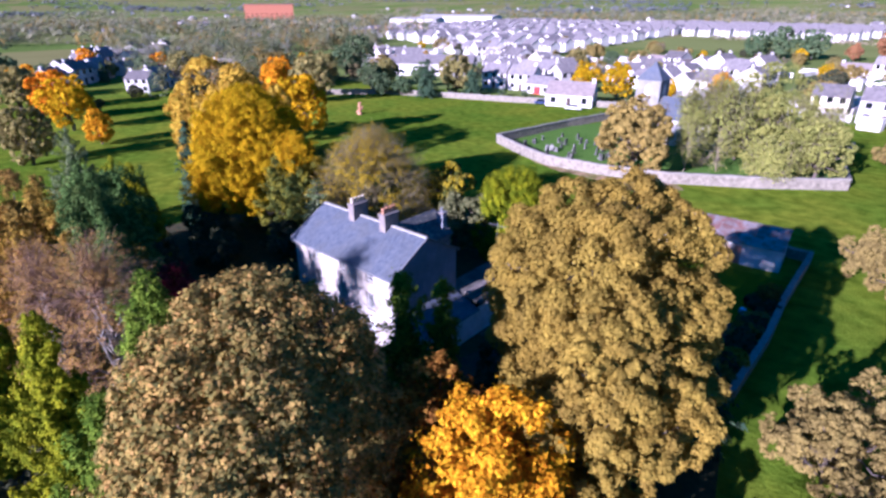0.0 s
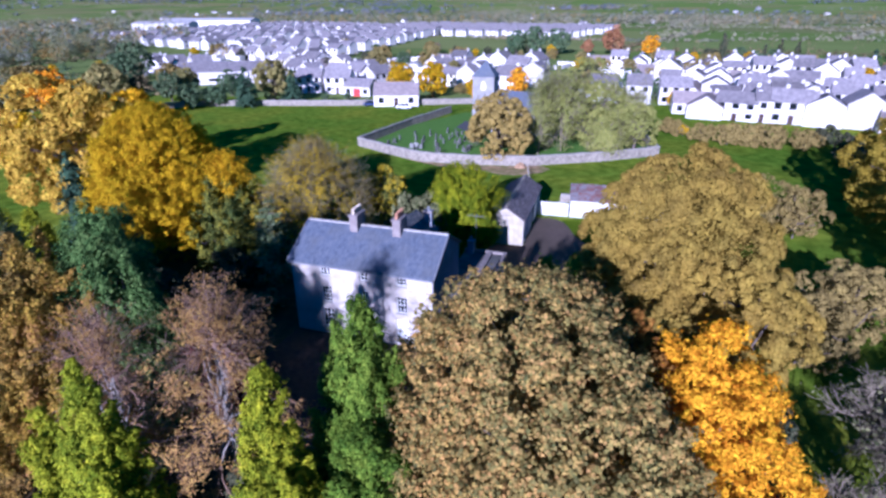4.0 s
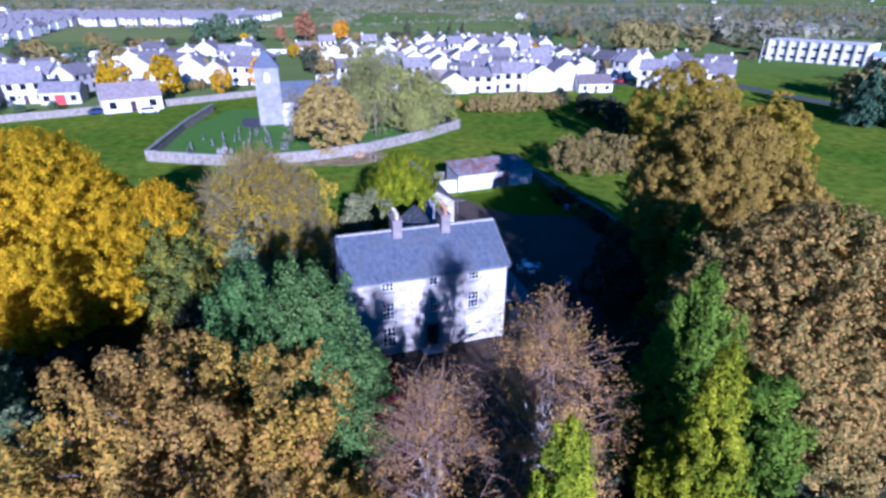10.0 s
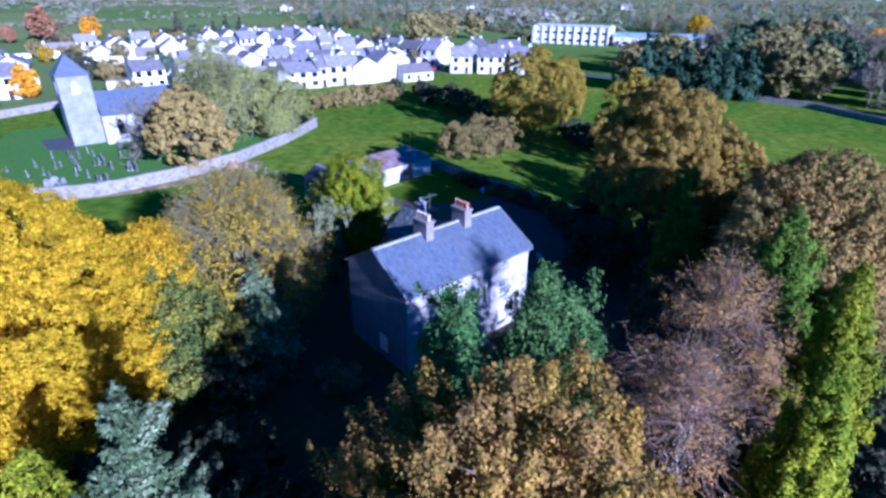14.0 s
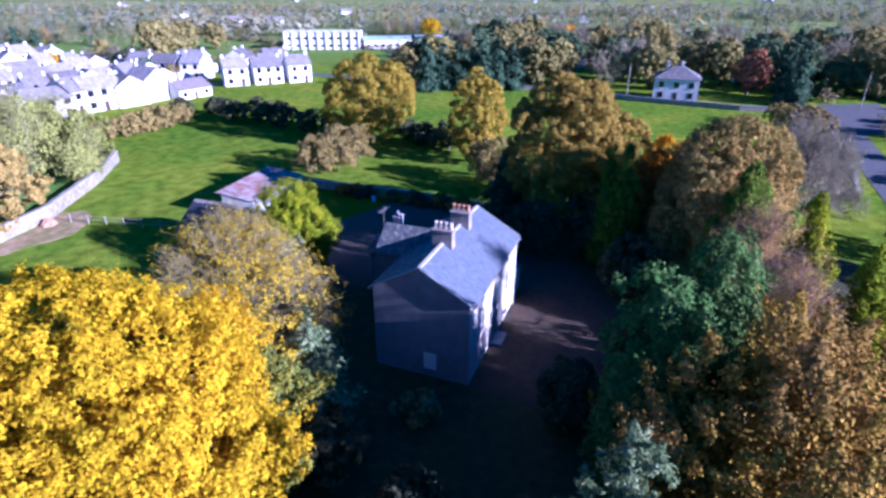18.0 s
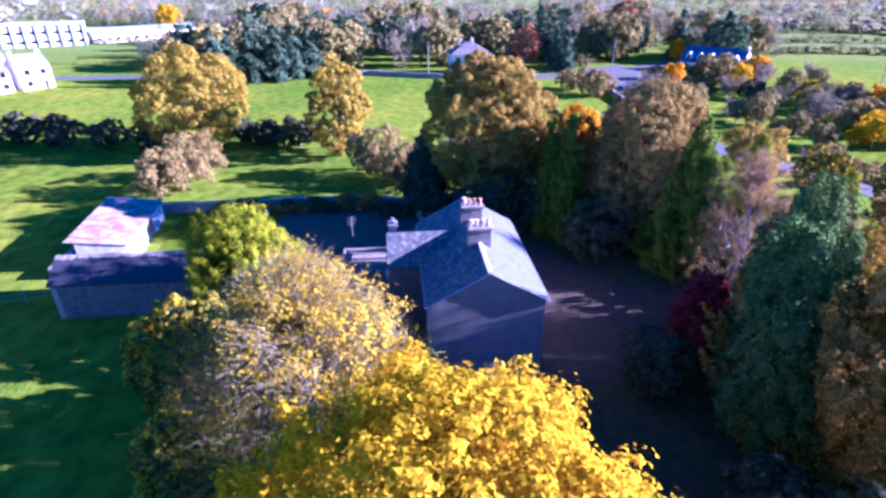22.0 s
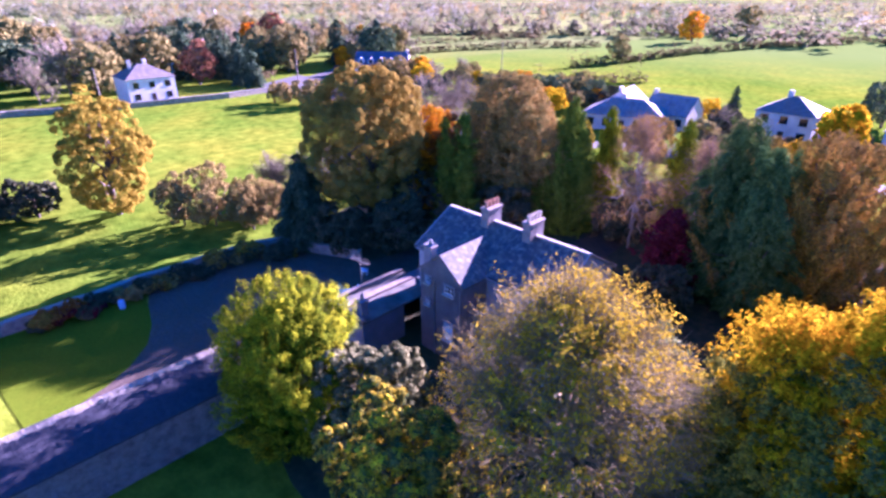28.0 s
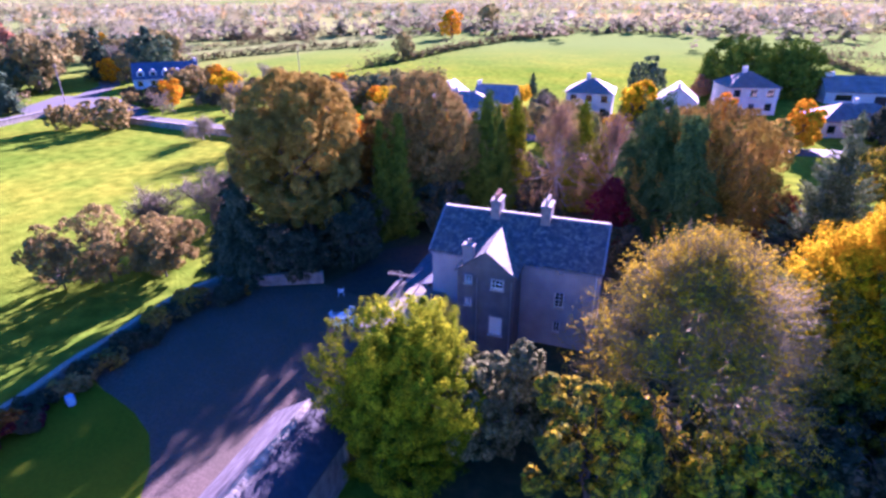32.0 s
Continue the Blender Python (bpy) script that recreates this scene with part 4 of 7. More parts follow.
# ---------------- walls of stone ----------------
def stone_wall(name, pts, h, th, label, material=None, cap=True, top_z=None):
    """A wall along pts with an uneven top and a coping."""
    t = thing(name, (pts[0][0], pts[0][1], 0), label, "wall", kind="structure")
    rng = random.Random(len(pts) * 7 + int(h * 100))
    ox, oy = pts[0]
    bm, cm = bmesh.new(), bmesh.new()

    def run(b, th_, z0f, z1f):
        rows = []
        for k in range(len(pts) - 1):
            (x0, y0), (x1, y1) = pts[k], pts[k + 1]
            L = math.hypot(x1 - x0, y1 - y0)
            n = max(1, int(L / 1.2))
            for s in range(n + (k == len(pts) - 2)):
                f = s / n
                rows.append((x0 + (x1 - x0) * f - ox, y0 + (y1 - y0) * f - oy))
        prev = None
        for q in range(len(rows)):
            a, c = rows[max(q - 1, 0)], rows[min(q + 1, len(rows) - 1)]
            dx, dy = c[0] - a[0], c[1] - a[1]
            L = math.hypot(dx, dy) or 1
            nx, ny = -dy / L * th_ / 2, dx / L * th_ / 2
            zz = rng.uniform(-0.07, 0.07)
            x, y = rows[q]
            ring = [b.verts.new(v) for v in ((x + nx, y + ny, z0f), (x - nx, y - ny, z0f), (x - nx * 0.9, y - ny * 0.9, z1f + zz), (x + nx * 0.9, y + ny * 0.9, z1f + zz))]
            if prev:
                for i in range(4):
                    b.faces.new((prev[i], prev[(i + 1) % 4], ring[(i + 1) % 4], ring[i]))
            else:
                b.faces.new(ring)
            prev = ring
        b.faces.new(prev[::-1])
        bmesh.ops.recalc_face_normals(b, faces=b.faces[:])

    run(bm, th, -0.2, h)
    part("masonry", bm, material or M["stone"], t)
    if cap:
        rng = random.Random(len(pts) * 7 + int(h * 100))
        run(cm, th + 0.12, h - 0.1, h + 0.08)
        part("coping", cm, M["mortar"], t)
    return t


stone_wall("churchyard_wall", [(-24, 103), (-28.1, 83.8), (-31.3, 61.4), (-22, 56.4), (-15, 53.4), (-5.4, 53.8), (4.6, 55.9), (8, 58), (17, 63), (27, 70.4), (25, 80), (24, 99)], 1.7, 0.55, "long pale stone wall round the churchyard")
stone_wall("field_wall", [(-112, 78), (-98, 92), (-80.7, 98), (-60, 104), (-35, 113), (-24, 118), (0, 128)], 1.5, 0.5, "stone wall along the far side of the field")
stone_wall("yard_wall", [(12.2, 37.9), (27.9, 37.9), (28.0, 25), (28.4, 17.5), (28.3, 8), (26.8, 4.5), (18.5, 0.6)], 1.1, 0.45, "low rough stone wall round the yard")
stone_wall("road_wall", [(122, 60), (126.5, 12), (119, -6), (115, -32), (116, -47), (93, -46.5), (62, -43.5), (50, -41)], 1.2, 0.4, "low grey wall along the road")
stone_wall("shed_yard_wall", [(9.9, 31.6), (13.9, 31.8)], 1.9, 0.35, "short whitewashed wall between barn and shed", M["whitewash"], False)
def strip(name, pts, width, z, material, label, category):
    """A level ribbon along pts, with its edge a step above the ground."""
    bm = bmesh.new()
    prev = None
    for k in range(len(pts)):
        a, c = pts[max(k - 1, 0)], pts[min(k + 1, len(pts) - 1)]
        d = math.hypot(c[0] - a[0], c[1] - a[1])
        nx, ny = -(c[1] - a[1]) / d * width / 2, (c[0] - a[0]) / d * width / 2
        x, y = pts[k]
        ring = [bm.verts.new(v) for v in ((x + nx, y + ny, -0.2), (x - nx, y - ny, -0.2), (x - nx, y - ny, z), (x + nx, y + ny, z))]
        if prev:
            for i in range(4):
                bm.faces.new((prev[i], prev[(i + 1) % 4], ring[(i + 1) % 4], ring[i]))
        else:
            bm.faces.new(ring)
        prev = ring
    bm.faces.new(prev[::-1])
    bmesh.ops.recalc_face_normals(bm, faces=bm.faces[:])
    return tagged(part(name, bm, material), label, category, kind="structure")


strip("road", [(128, 140), (129.5, 80), (132.5, 12), (125, -8), (120.5, -32), (121, -52), (140, -84), (175, -112)], 5.5, 0.03, M["asphalt"], "narrow grey asphalt road", "road")
strip("road", [(118, -54), (93, -50.8), (62, -48), (48, -47), (20, -60), (-40, -66), (-120, -70)], 5.0, 0.045, M["asphalt"], "narrow grey asphalt road", "road")

sheet("road_junction", [(97, -47.6), (118, -49.5), (128, -46), (138, -66), (121, -69), (98, -57)], 0.052, M["asphalt"], "grey asphalt at the road junction", "road")


# ---------------- houses ----------------
def pierced(w, h, th, holes):
    """A wall in the xz plane, its outer face at y=0 looking to -y, with openings (x0, x1, z0, z1) that go through."""
    xs = sorted({0.0, w, *[v for q in holes for v in q[:2]]})
    zs = sorted({0.0, h, *[v for q in holes for v in q[2:]]})
    bm = bmesh.new()
    cache = {}

    def V(x, y, z):
        k = (round(x, 4), y, round(z, 4))
        if k not in cache:
            cache[k] = bm.verts.new(k)
        return cache[k]

    def hole(cx, cz):
        return any(q[0] < cx < q[1] and q[2] < cz < q[3] for q in holes) or not (0 < cx < w and 0 < cz < h)

    for i in range(len(xs) - 1):
        for j in range(len(zs) - 1):
            x0, x1, z0, z1 = xs[i], xs[i + 1], zs[j], zs[j + 1]
            cx, cz = (x0 + x1) / 2, (z0 + z1) / 2
            if hole(cx, cz):
                continue
            bm.faces.new((V(x0, 0, z0), V(x1, 0, z0), V(x1, 0, z1), V(x0, 0, z1)))
            bm.faces.new((V(x0, th, z1), V(x1, th, z1), V(x1, th, z0), V(x0, th, z0)))
            if hole(cx - (x1 - x0), cz) if i == 0 else hole((xs[i - 1] + x0) / 2, cz):
                bm.faces.new((V(x0, 0, z0), V(x0, 0, z1), V(x0, th, z1), V(x0, th, z0)))
            if hole(w + 1, cz) if i == len(xs) - 2 else hole((xs[i + 2] + x1) / 2, cz):
                bm.faces.new((V(x1, 0, z0), V(x1, th, z0), V(x1, th, z1), V(x1, 0, z1)))
            if j == 0 or hole(cx, (zs[j - 1] + z0) / 2):
                bm.faces.new((V(x0, 0, z0), V(x0, th, z0), V(x1, th, z0), V(x1, 0, z0)))
            if j == len(zs) - 2 or hole(cx, (zs[j + 2] + z1) / 2):
                bm.faces.new((V(x0, 0, z1), V(x1, 0, z1), V(x1, th, z1), V(x0, th, z1)))
    bmesh.ops.recalc_face_normals(bm, faces=bm.faces[:])
    return bm


def sash(parent, w, h, at, cols=3, rows=4, blind=False, sill=True, label=""):
    """A sash window: frame and glazing bars, pane behind them, stone sill."""
    f = 0.08
    bm = pierced(w, h, 0.08, [(f, w - f, f, h - f)])
    bmesh.ops.translate(bm, vec=(0, 0.02, 0), verts=bm.verts[:])
    win = part("window", bm, M["white_paint"], parent, label, at)
    if not blind:
        for i in range(1, cols):
            x = w * i / cols
            part("glazing_bar", box(x - 0.028, x + 0.028, 0.04, 0.054, f, h - f), M["white_paint"], win)
        for j in range(1, rows):
            z = h * j / rows
            t = 0.035 if j == rows // 2 and rows > 2 else 0.026
            part("glazing_bar", box(f, w - f, 0.033, 0.0395, z - t, z + t), M["white_paint"], win)
    part("pane", box(f * 0.5, w - f * 0.5, 0.055, 0.065, f * 0.5, h - f * 0.5), M["white_paint"] if blind else M["glass"], win, "white boarded blind" if blind else "")
    if sill:
        part("sill", box(-0.08, w + 0.08, -0.22, 0.0, -0.09, 0.0, 0.015), M["concrete"], win)
    return win


def chimney(parent, x, y, z0, z1, wx, wy, pots, material, along="y", pot_mat=None, pot_h=0.5, label="rendered chimney stack with clay pots"):
    c = part("chimney", box(-wx / 2, wx / 2, -wy / 2, wy / 2, 0, z1 - z0, 0.02), material, parent, label, (x, y, z0))
    part("cap", box(-wx / 2 - 0.07, wx / 2 + 0.07, -wy / 2 - 0.07, wy / 2 + 0.07, z1 - z0 - 0.2, z1 - z0 - 0.02, 0.03), M["stack_render"], c)
    for i in range(pots):
        o = (i - (pots - 1) / 2) * ((wy if along == "y" else wx) - 0.36) / max(1, pots - 1)
        pm = lathe([(0.13, 0), (0.12, pot_h * 0.75), (0.15, pot_h * 0.8), (0.15, pot_h * 0.92), (0.12, pot_h), (0.09, pot_h), (0.08, pot_h - 0.15)], 10)
        part("chimney_pot", pm, pot_mat or M["terracotta"], c, "", (0, o, z1 - z0) if along == "y" else (o, 0, z1 - z0))
    return c


def gable(w, h, rise, th):
    """A gable wall in the xz plane: a pentagon with its peak in the middle."""
    v = [(0, 0, 0), (w, 0, 0), (w, 0, h), (w / 2, 0, h + rise), (0, 0, h)]
    v += [(x, th, z) for x, _, z in v]
    return solid(v, [(0, 1, 2, 3, 4), (9, 8, 7, 6, 5)] + [(i, (i + 1) % 5, (i + 1) % 5 + 5, i + 5) for i in range(5)])


def slope(x0, x1, y0, z0, y1, z1, th=0.12):
    """A roof slope from the eaves line (y0, z0) up to the ridge line (y1, z1)."""
    return solid([(x0, y0, z0), (x1, y0, z0), (x1, y1, z1), (x0, y1, z1), (x0, y0, z0 + th), (x1, y0, z0 + th), (x1, y1, z1 + th), (x0, y1, z1 + th)], [(0, 1, 2, 3), (4, 5, 6, 7), (0, 1, 5, 4), (1, 2, 6, 5), (2, 3, 7, 6), (3, 0, 4, 7)])


def country_house():
    X0, X1, YF, YB, EZ, RZ, th = -6.3, 6.35, -3.75, 3.7, 6.85, 8.95, 0.5
    t = thing("country_house", (0, 0, 0), "three-storey white rendered country house with a slate roof", "house")
    ym, W = (YF + YB) / 2, X1 - X0
    wins = [(-3.68, -2.72, 5.66, 6.38), (0.0, 0.72, 5.66, 6.38), (3.18, 4.12, 5.66, 6.38), (-3.68, -2.72, 3.12, 4.66), (0.04, 0.68, 3.3, 4.66), (3.18, 4.12, 3.12, 4.62), (-3.75, -2.65, 0.65, 2.5), (3.1, 4.18, 0.62, 2.5)]
    door = (-0.2, 0.78, 0.12, 2.25)
    front = part("front_wall", pierced(W, EZ, th, [(a - X0, b - X0, c, d) for a, b, c, d in wins + [door]]), M["render"], t, "white lime render with damp stains", (X0, YF, 0))
    for k, (a, b, c, d) in enumerate(wins):
        sash(t, b - a, d - c, (a, YF + 0.12, c), 3 if k not in (1, 4) else 2, 2 if k < 3 else 4, blind=(k == 7))
    dr = part("door", box(0, door[1] - door[0], 0.22, 0.28, 0, door[3] - door[2] - 0.4), M["door"], t, "dark front door under a small fanlight", (door[0], YF, door[2]))
    part("fanlight", box(0.05, door[1] - door[0] - 0.05, 0.23, 0.26, door[3] - door[2] - 0.38, door[3] - door[2] - 0.03), M["glass"], dr)
    for i in range(2):
        for j in range(2):
            part("door_panel", box(0.1 + i * 0.42, 0.44 + i * 0.42, 0.205, 0.2195, 0.15 + j * 0.8, 0.85 + j * 0.8, 0.01), M["door"], dr)
    surround = bmesh.new()
    for q in ((door[0] - 0.16, door[0] - 0.02, 0.0, door[3]), (door[1] + 0.02, door[1] + 0.16, 0.0, door[3]), (door[0] - 0.22, door[1] + 0.22, door[3], door[3] + 0.2)):
        box(q[0], q[1], YF - 0.07, YF + 0.1, q[2], q[3], 0.01, surround)
    part("door_surround", surround, M["church_stone"], t, "plain cut-stone door surround")
    part("door_step", box(door[0] - 0.5, door[1] + 0.5, YF - 0.9, YF - 0.003, 0, 0.12, 0.02), M["concrete"], t)
    back = [(X1 + 3.24, X1 + 3.96, 3.4, 4.65), (X1 + 3.3, X1 + 3.85, 1.2, 2.15), (X1 + 3.4, X1 + 3.7, 6.3, 6.65)]
    part("back_wall", pierced(W, EZ, th, back), M["back_render"], t, "white rendered back wall toned to a shade grey", pose(X1, YB, 0, 0, 0, 180))
    for a, b, c, d in back:
        sash(t, b - a, d - c, pose(X1 - a, YB - 0.12, c, 0, 0, 180), 2, 4 if d - c > 1 else 2)
    D = YB - YF
    gl = part("gable_wall", gable(D, EZ, RZ - EZ, th), M["grey_render"], t, "grey rendered gable wall with shade-blue in its colour", pose(X0 - 0.003, YB - 0.003, 0, 0, 0, -90) @ Matrix.Diagonal((0.9992, 1, 1, 1)))
    gr = part("gable_wall", gable(D, EZ, RZ - EZ, th), M["grey_render"], t, "grey rendered gable wall with shade-blue in its colour", pose(X1 + 0.003, YF + 0.003, 0, 0, 0, 90) @ Matrix.Diagonal((0.9992, 1, 1, 1)))
    part("blind_window", box(-0.06, 0.02, -1.25, -0.25, 0.7, 2.1, 0.01), M["white_paint"], t, "white boarded-up gable window", (X0, 0, 0))
    o, k = 0.28, 0.28 * (RZ - EZ) / (D / 2)
    part("front_slope", slope(X0 - 0.16, X1 + 0.16, YF - o, EZ - k + 0.02, ym, RZ + 0.02), M["slate"], t, "blue-grey slate slope in the sun")
    part("back_slope", slope(X0 - 0.16, X1 + 0.16, YB + o, EZ - k + 0.02, ym, RZ + 0.02), M["lichen_slate"], t, "shade-toned slate slope spotted with lichen")
    ridge = bmesh.new()
    for i in range(28):
        x = X0 - 0.16 + i * (W + 0.32) / 28
        box(x, x + (W + 0.32) / 28 - 0.012, ym - 0.15, ym + 0.15, RZ + 0.06, RZ + 0.19, 0.03, ridge)
    part("ridge_tiles", ridge, M["concrete"], t, "pale clay ridge tiles")
    for x in (X0 - 0.17, X1 + 0.17):
        for s, y0 in ((1, YF - o), (-1, YB + o)):
            part("verge", slope(x - 0.07, x + 0.07, y0, EZ - k + 0.10, ym, RZ + 0.10, 0.06), M["lead"], t)
    for y, s in ((YF - o - 0.06, 1), (YB + o + 0.06, -1)):
        part("gutter", box(X0 - 0.1, X1 + 0.1, y - 0.06, y + 0.06, EZ - k - 0.08, EZ - k + 0.03, 0.02), M["lead"], t)
    for x, y in ((X1 - 0.2, YF - 0.08), (X0 + 0.2, YB + 0.08)):
        part("downpipe", lathe([(0.045, 0), (0.045, EZ - 0.3)], 8), M["white_paint"], t, "", (x, y, 0.05))
    chimney(t, -1.72, ym, RZ - 0.7, RZ + 1.25, 0.72, 1.6, 4, M["stack_render"], pot_mat=M["buff_pot"])
    chimney(t, 2.2, ym, RZ - 0.7, RZ + 1.25, 0.72, 1.6, 4, M["stack_render"])
    # return wing behind
    rx0, rx1, ry, ez, rz = -0.7, 3.45, 6.3, 6.75, 8.4
    xm = (rx0 + rx1) / 2
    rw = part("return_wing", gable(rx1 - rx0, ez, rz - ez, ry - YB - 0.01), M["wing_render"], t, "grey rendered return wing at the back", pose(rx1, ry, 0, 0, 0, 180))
    for x, w, z, h, cols, rows, bl in ((0.02, 0.9, 5.72, 0.75, 3, 2, False), (0.02, 0.95, 1.9, 1.5, 3, 4, True), (2.35, 0.45, 4.1, 0.55, 2, 2, False), (2.35, 0.5, 5.9, 0.6, 2, 2, False)):
        fr = bmesh.new()
        for q in ((-0.08, 0.0, -0.08, h + 0.08), (w, w + 0.08, -0.08, h + 0.08), (0, w, h, h + 0.08)):
            box(q[0], q[1], -0.06, 0.0, q[2], q[3], 0, fr)
        wn = sash(rw, w, h, Matrix.Translation((rx1 - x - w, -0.10, z)), cols, rows, bl)
        part("reveal", fr, M["grey_render"], wn)
    for sx, x0 in ((1, rx0 - 0.2), (-1, rx1 + 0.2)):
        bm = slope(ym - 0.2, ry + 0.12, x0, ez - 0.12, xm, rz + 0.02)
        bmesh.ops.transform(bm, matrix=Matrix(((0, 1, 0, 0), (1, 0, 0, 0), (0, 0, 1, 0), (0, 0, 0, 1))), verts=bm.verts[:])
        bmesh.ops.recalc_face_normals(bm, faces=bm.faces[:])
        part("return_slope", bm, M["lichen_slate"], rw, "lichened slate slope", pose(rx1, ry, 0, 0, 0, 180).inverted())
    chimney(t, 2.75, ry - 0.35, 6.6, 8.75, 0.75, 0.6, 1, M["grey_render"], "x", pot_mat=M["lead"], pot_h=0.35, label="squat chimney on the return gable")
    for x in (1.95, -0.55):
        part("downpipe", lathe([(0.05, 0), (0.05, 6.3)], 8), M["lead"], t, "", (x, ry + 0.08, 0.05))
    return t


def annex():
    t = thing("lean_to_annex", (6.9, 0, 0), "low grey lean-to annex beside the house", "annex")
    th = 0.3
    # front lean-to along the gable
    holes = [(0.7, 1.5, 0.9, 1.9)]
    part("front_wall", pierced(2.5, 2.35, th, holes), M["whitewash"], t, "", (0, -3.6, 0))
    sash(t, 0.8, 1.0, (0.7, -3.5, 0.9), 2, 2)
    part("side_wall", box(2.2, 2.5, -3.6 + th + 0.003, 10.1, 0, 2.35), M["whitewash"], t)
    part("back_wall", box(-1.3, 2.5, 10.103, 10.4, 0, 2.9), M["grey_render"], t)
    part("west_wall", box(-1.6, -1.303, 6.4, 10.4, 0, 2.9), M["grey_render"], t)
    bm = solid([(-0.5, -3.75, 3.35), (2.7, -3.75, 2.36), (2.7, 3.0, 2.36), (-0.5, 3.0, 3.35), (-0.5, -3.75, 3.45), (2.7, -3.75, 2.46), (2.7, 3.0, 2.46), (-0.5, 3.0, 3.45)], [(0, 1, 2, 3), (4, 5, 6, 7), (0, 1, 5, 4), (1, 2, 6, 5), (2, 3, 7, 6), (3, 0, 4, 7)])
    part("lean_to_roof", bm, M["slate"], t, "smooth blue-grey sheeted roof")
    part("flat_roof", box(-1.7, 2.7, 3.01, 10.5, 2.91, 3.05, 0.02), M["felt"], t, "dark mossy felted flat roof")
    for q in ((2.35, 2.7, 3.01, 10.5), (-1.7, 2.35, 10.2, 10.5), (0.7, 1.25, 3.4, 10.2)):
        part("parapet", box(q[0], q[1], q[2], q[3], 3.054, 3.3, 0.02), M["stack_render"], t)
    chimney(t, -0.95, 9.85, 2.9, 4.5, 0.6, 0.6, 1, M["grey_render"], pot_mat=M["grey_render"], pot_h=0.45, label="round-topped annex chimney")


M["aerial_metal"] = mat("tarnished_aerial_alloy", [(0.16, 0.16, 0.15), (0.24, 0.235, 0.22)], scale=5, rough=0.6, metal=0.2)


def aerial():
    t = thing("television_aerial", (6.55, 9.35, 3.05), "tall thin television aerial on the annex roof", "aerial")
    part("mast", lathe([(0.022, 0), (0.022, 4.6)], 6), M["aerial_metal"], t)
    part("boom", box(-0.95, 0.95, -0.018, 0.018, 4.25, 4.29), M["aerial_metal"], t)
    for i in range(7):
        x = -0.9 + i * 0.28
        part("element", box(x - 0.01, x + 0.01, -0.35, 0.35, 4.29, 4.31), M["aerial_metal"], t)


M["felt"] = mat("mossy_roof_felt", [(0.06, 0.06, 0.055), (0.11, 0.11, 0.10)], scale=1.5, rough=0.9, coarse=0.5, coarse_col=(0.22, 0.20, 0.18), coarse_scale=0.6)
M["lichen_cap"] = mat("lichened_ridge_mortar", [(0.12, 0.105, 0.09), (0.24, 0.215, 0.18), (0.33, 0.30, 0.255)], scale=3, rough=0.95, bump=0.6)
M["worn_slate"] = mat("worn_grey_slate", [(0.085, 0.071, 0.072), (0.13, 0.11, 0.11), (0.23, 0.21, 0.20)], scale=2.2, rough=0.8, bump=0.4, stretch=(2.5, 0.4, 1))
M["limewash"] = mat("cream_limewashed_stone", [(0.34, 0.30, 0.235), (0.47, 0.425, 0.35)], scale=1.6, rough=0.92, bump=0.5, coarse=0.4, coarse_col=(0.27, 0.245, 0.20), coarse_scale=0.9)
# field stone darkened so the barn's unlit side carries its shade
M["shade_stone"] = mat("shade_dark_barn_rubble", [(0.09, 0.088, 0.085), (0.16, 0.155, 0.145), (0.22, 0.21, 0.195)], scale=1.8, rough=0.92, bump=0.7, bump_scale=5)


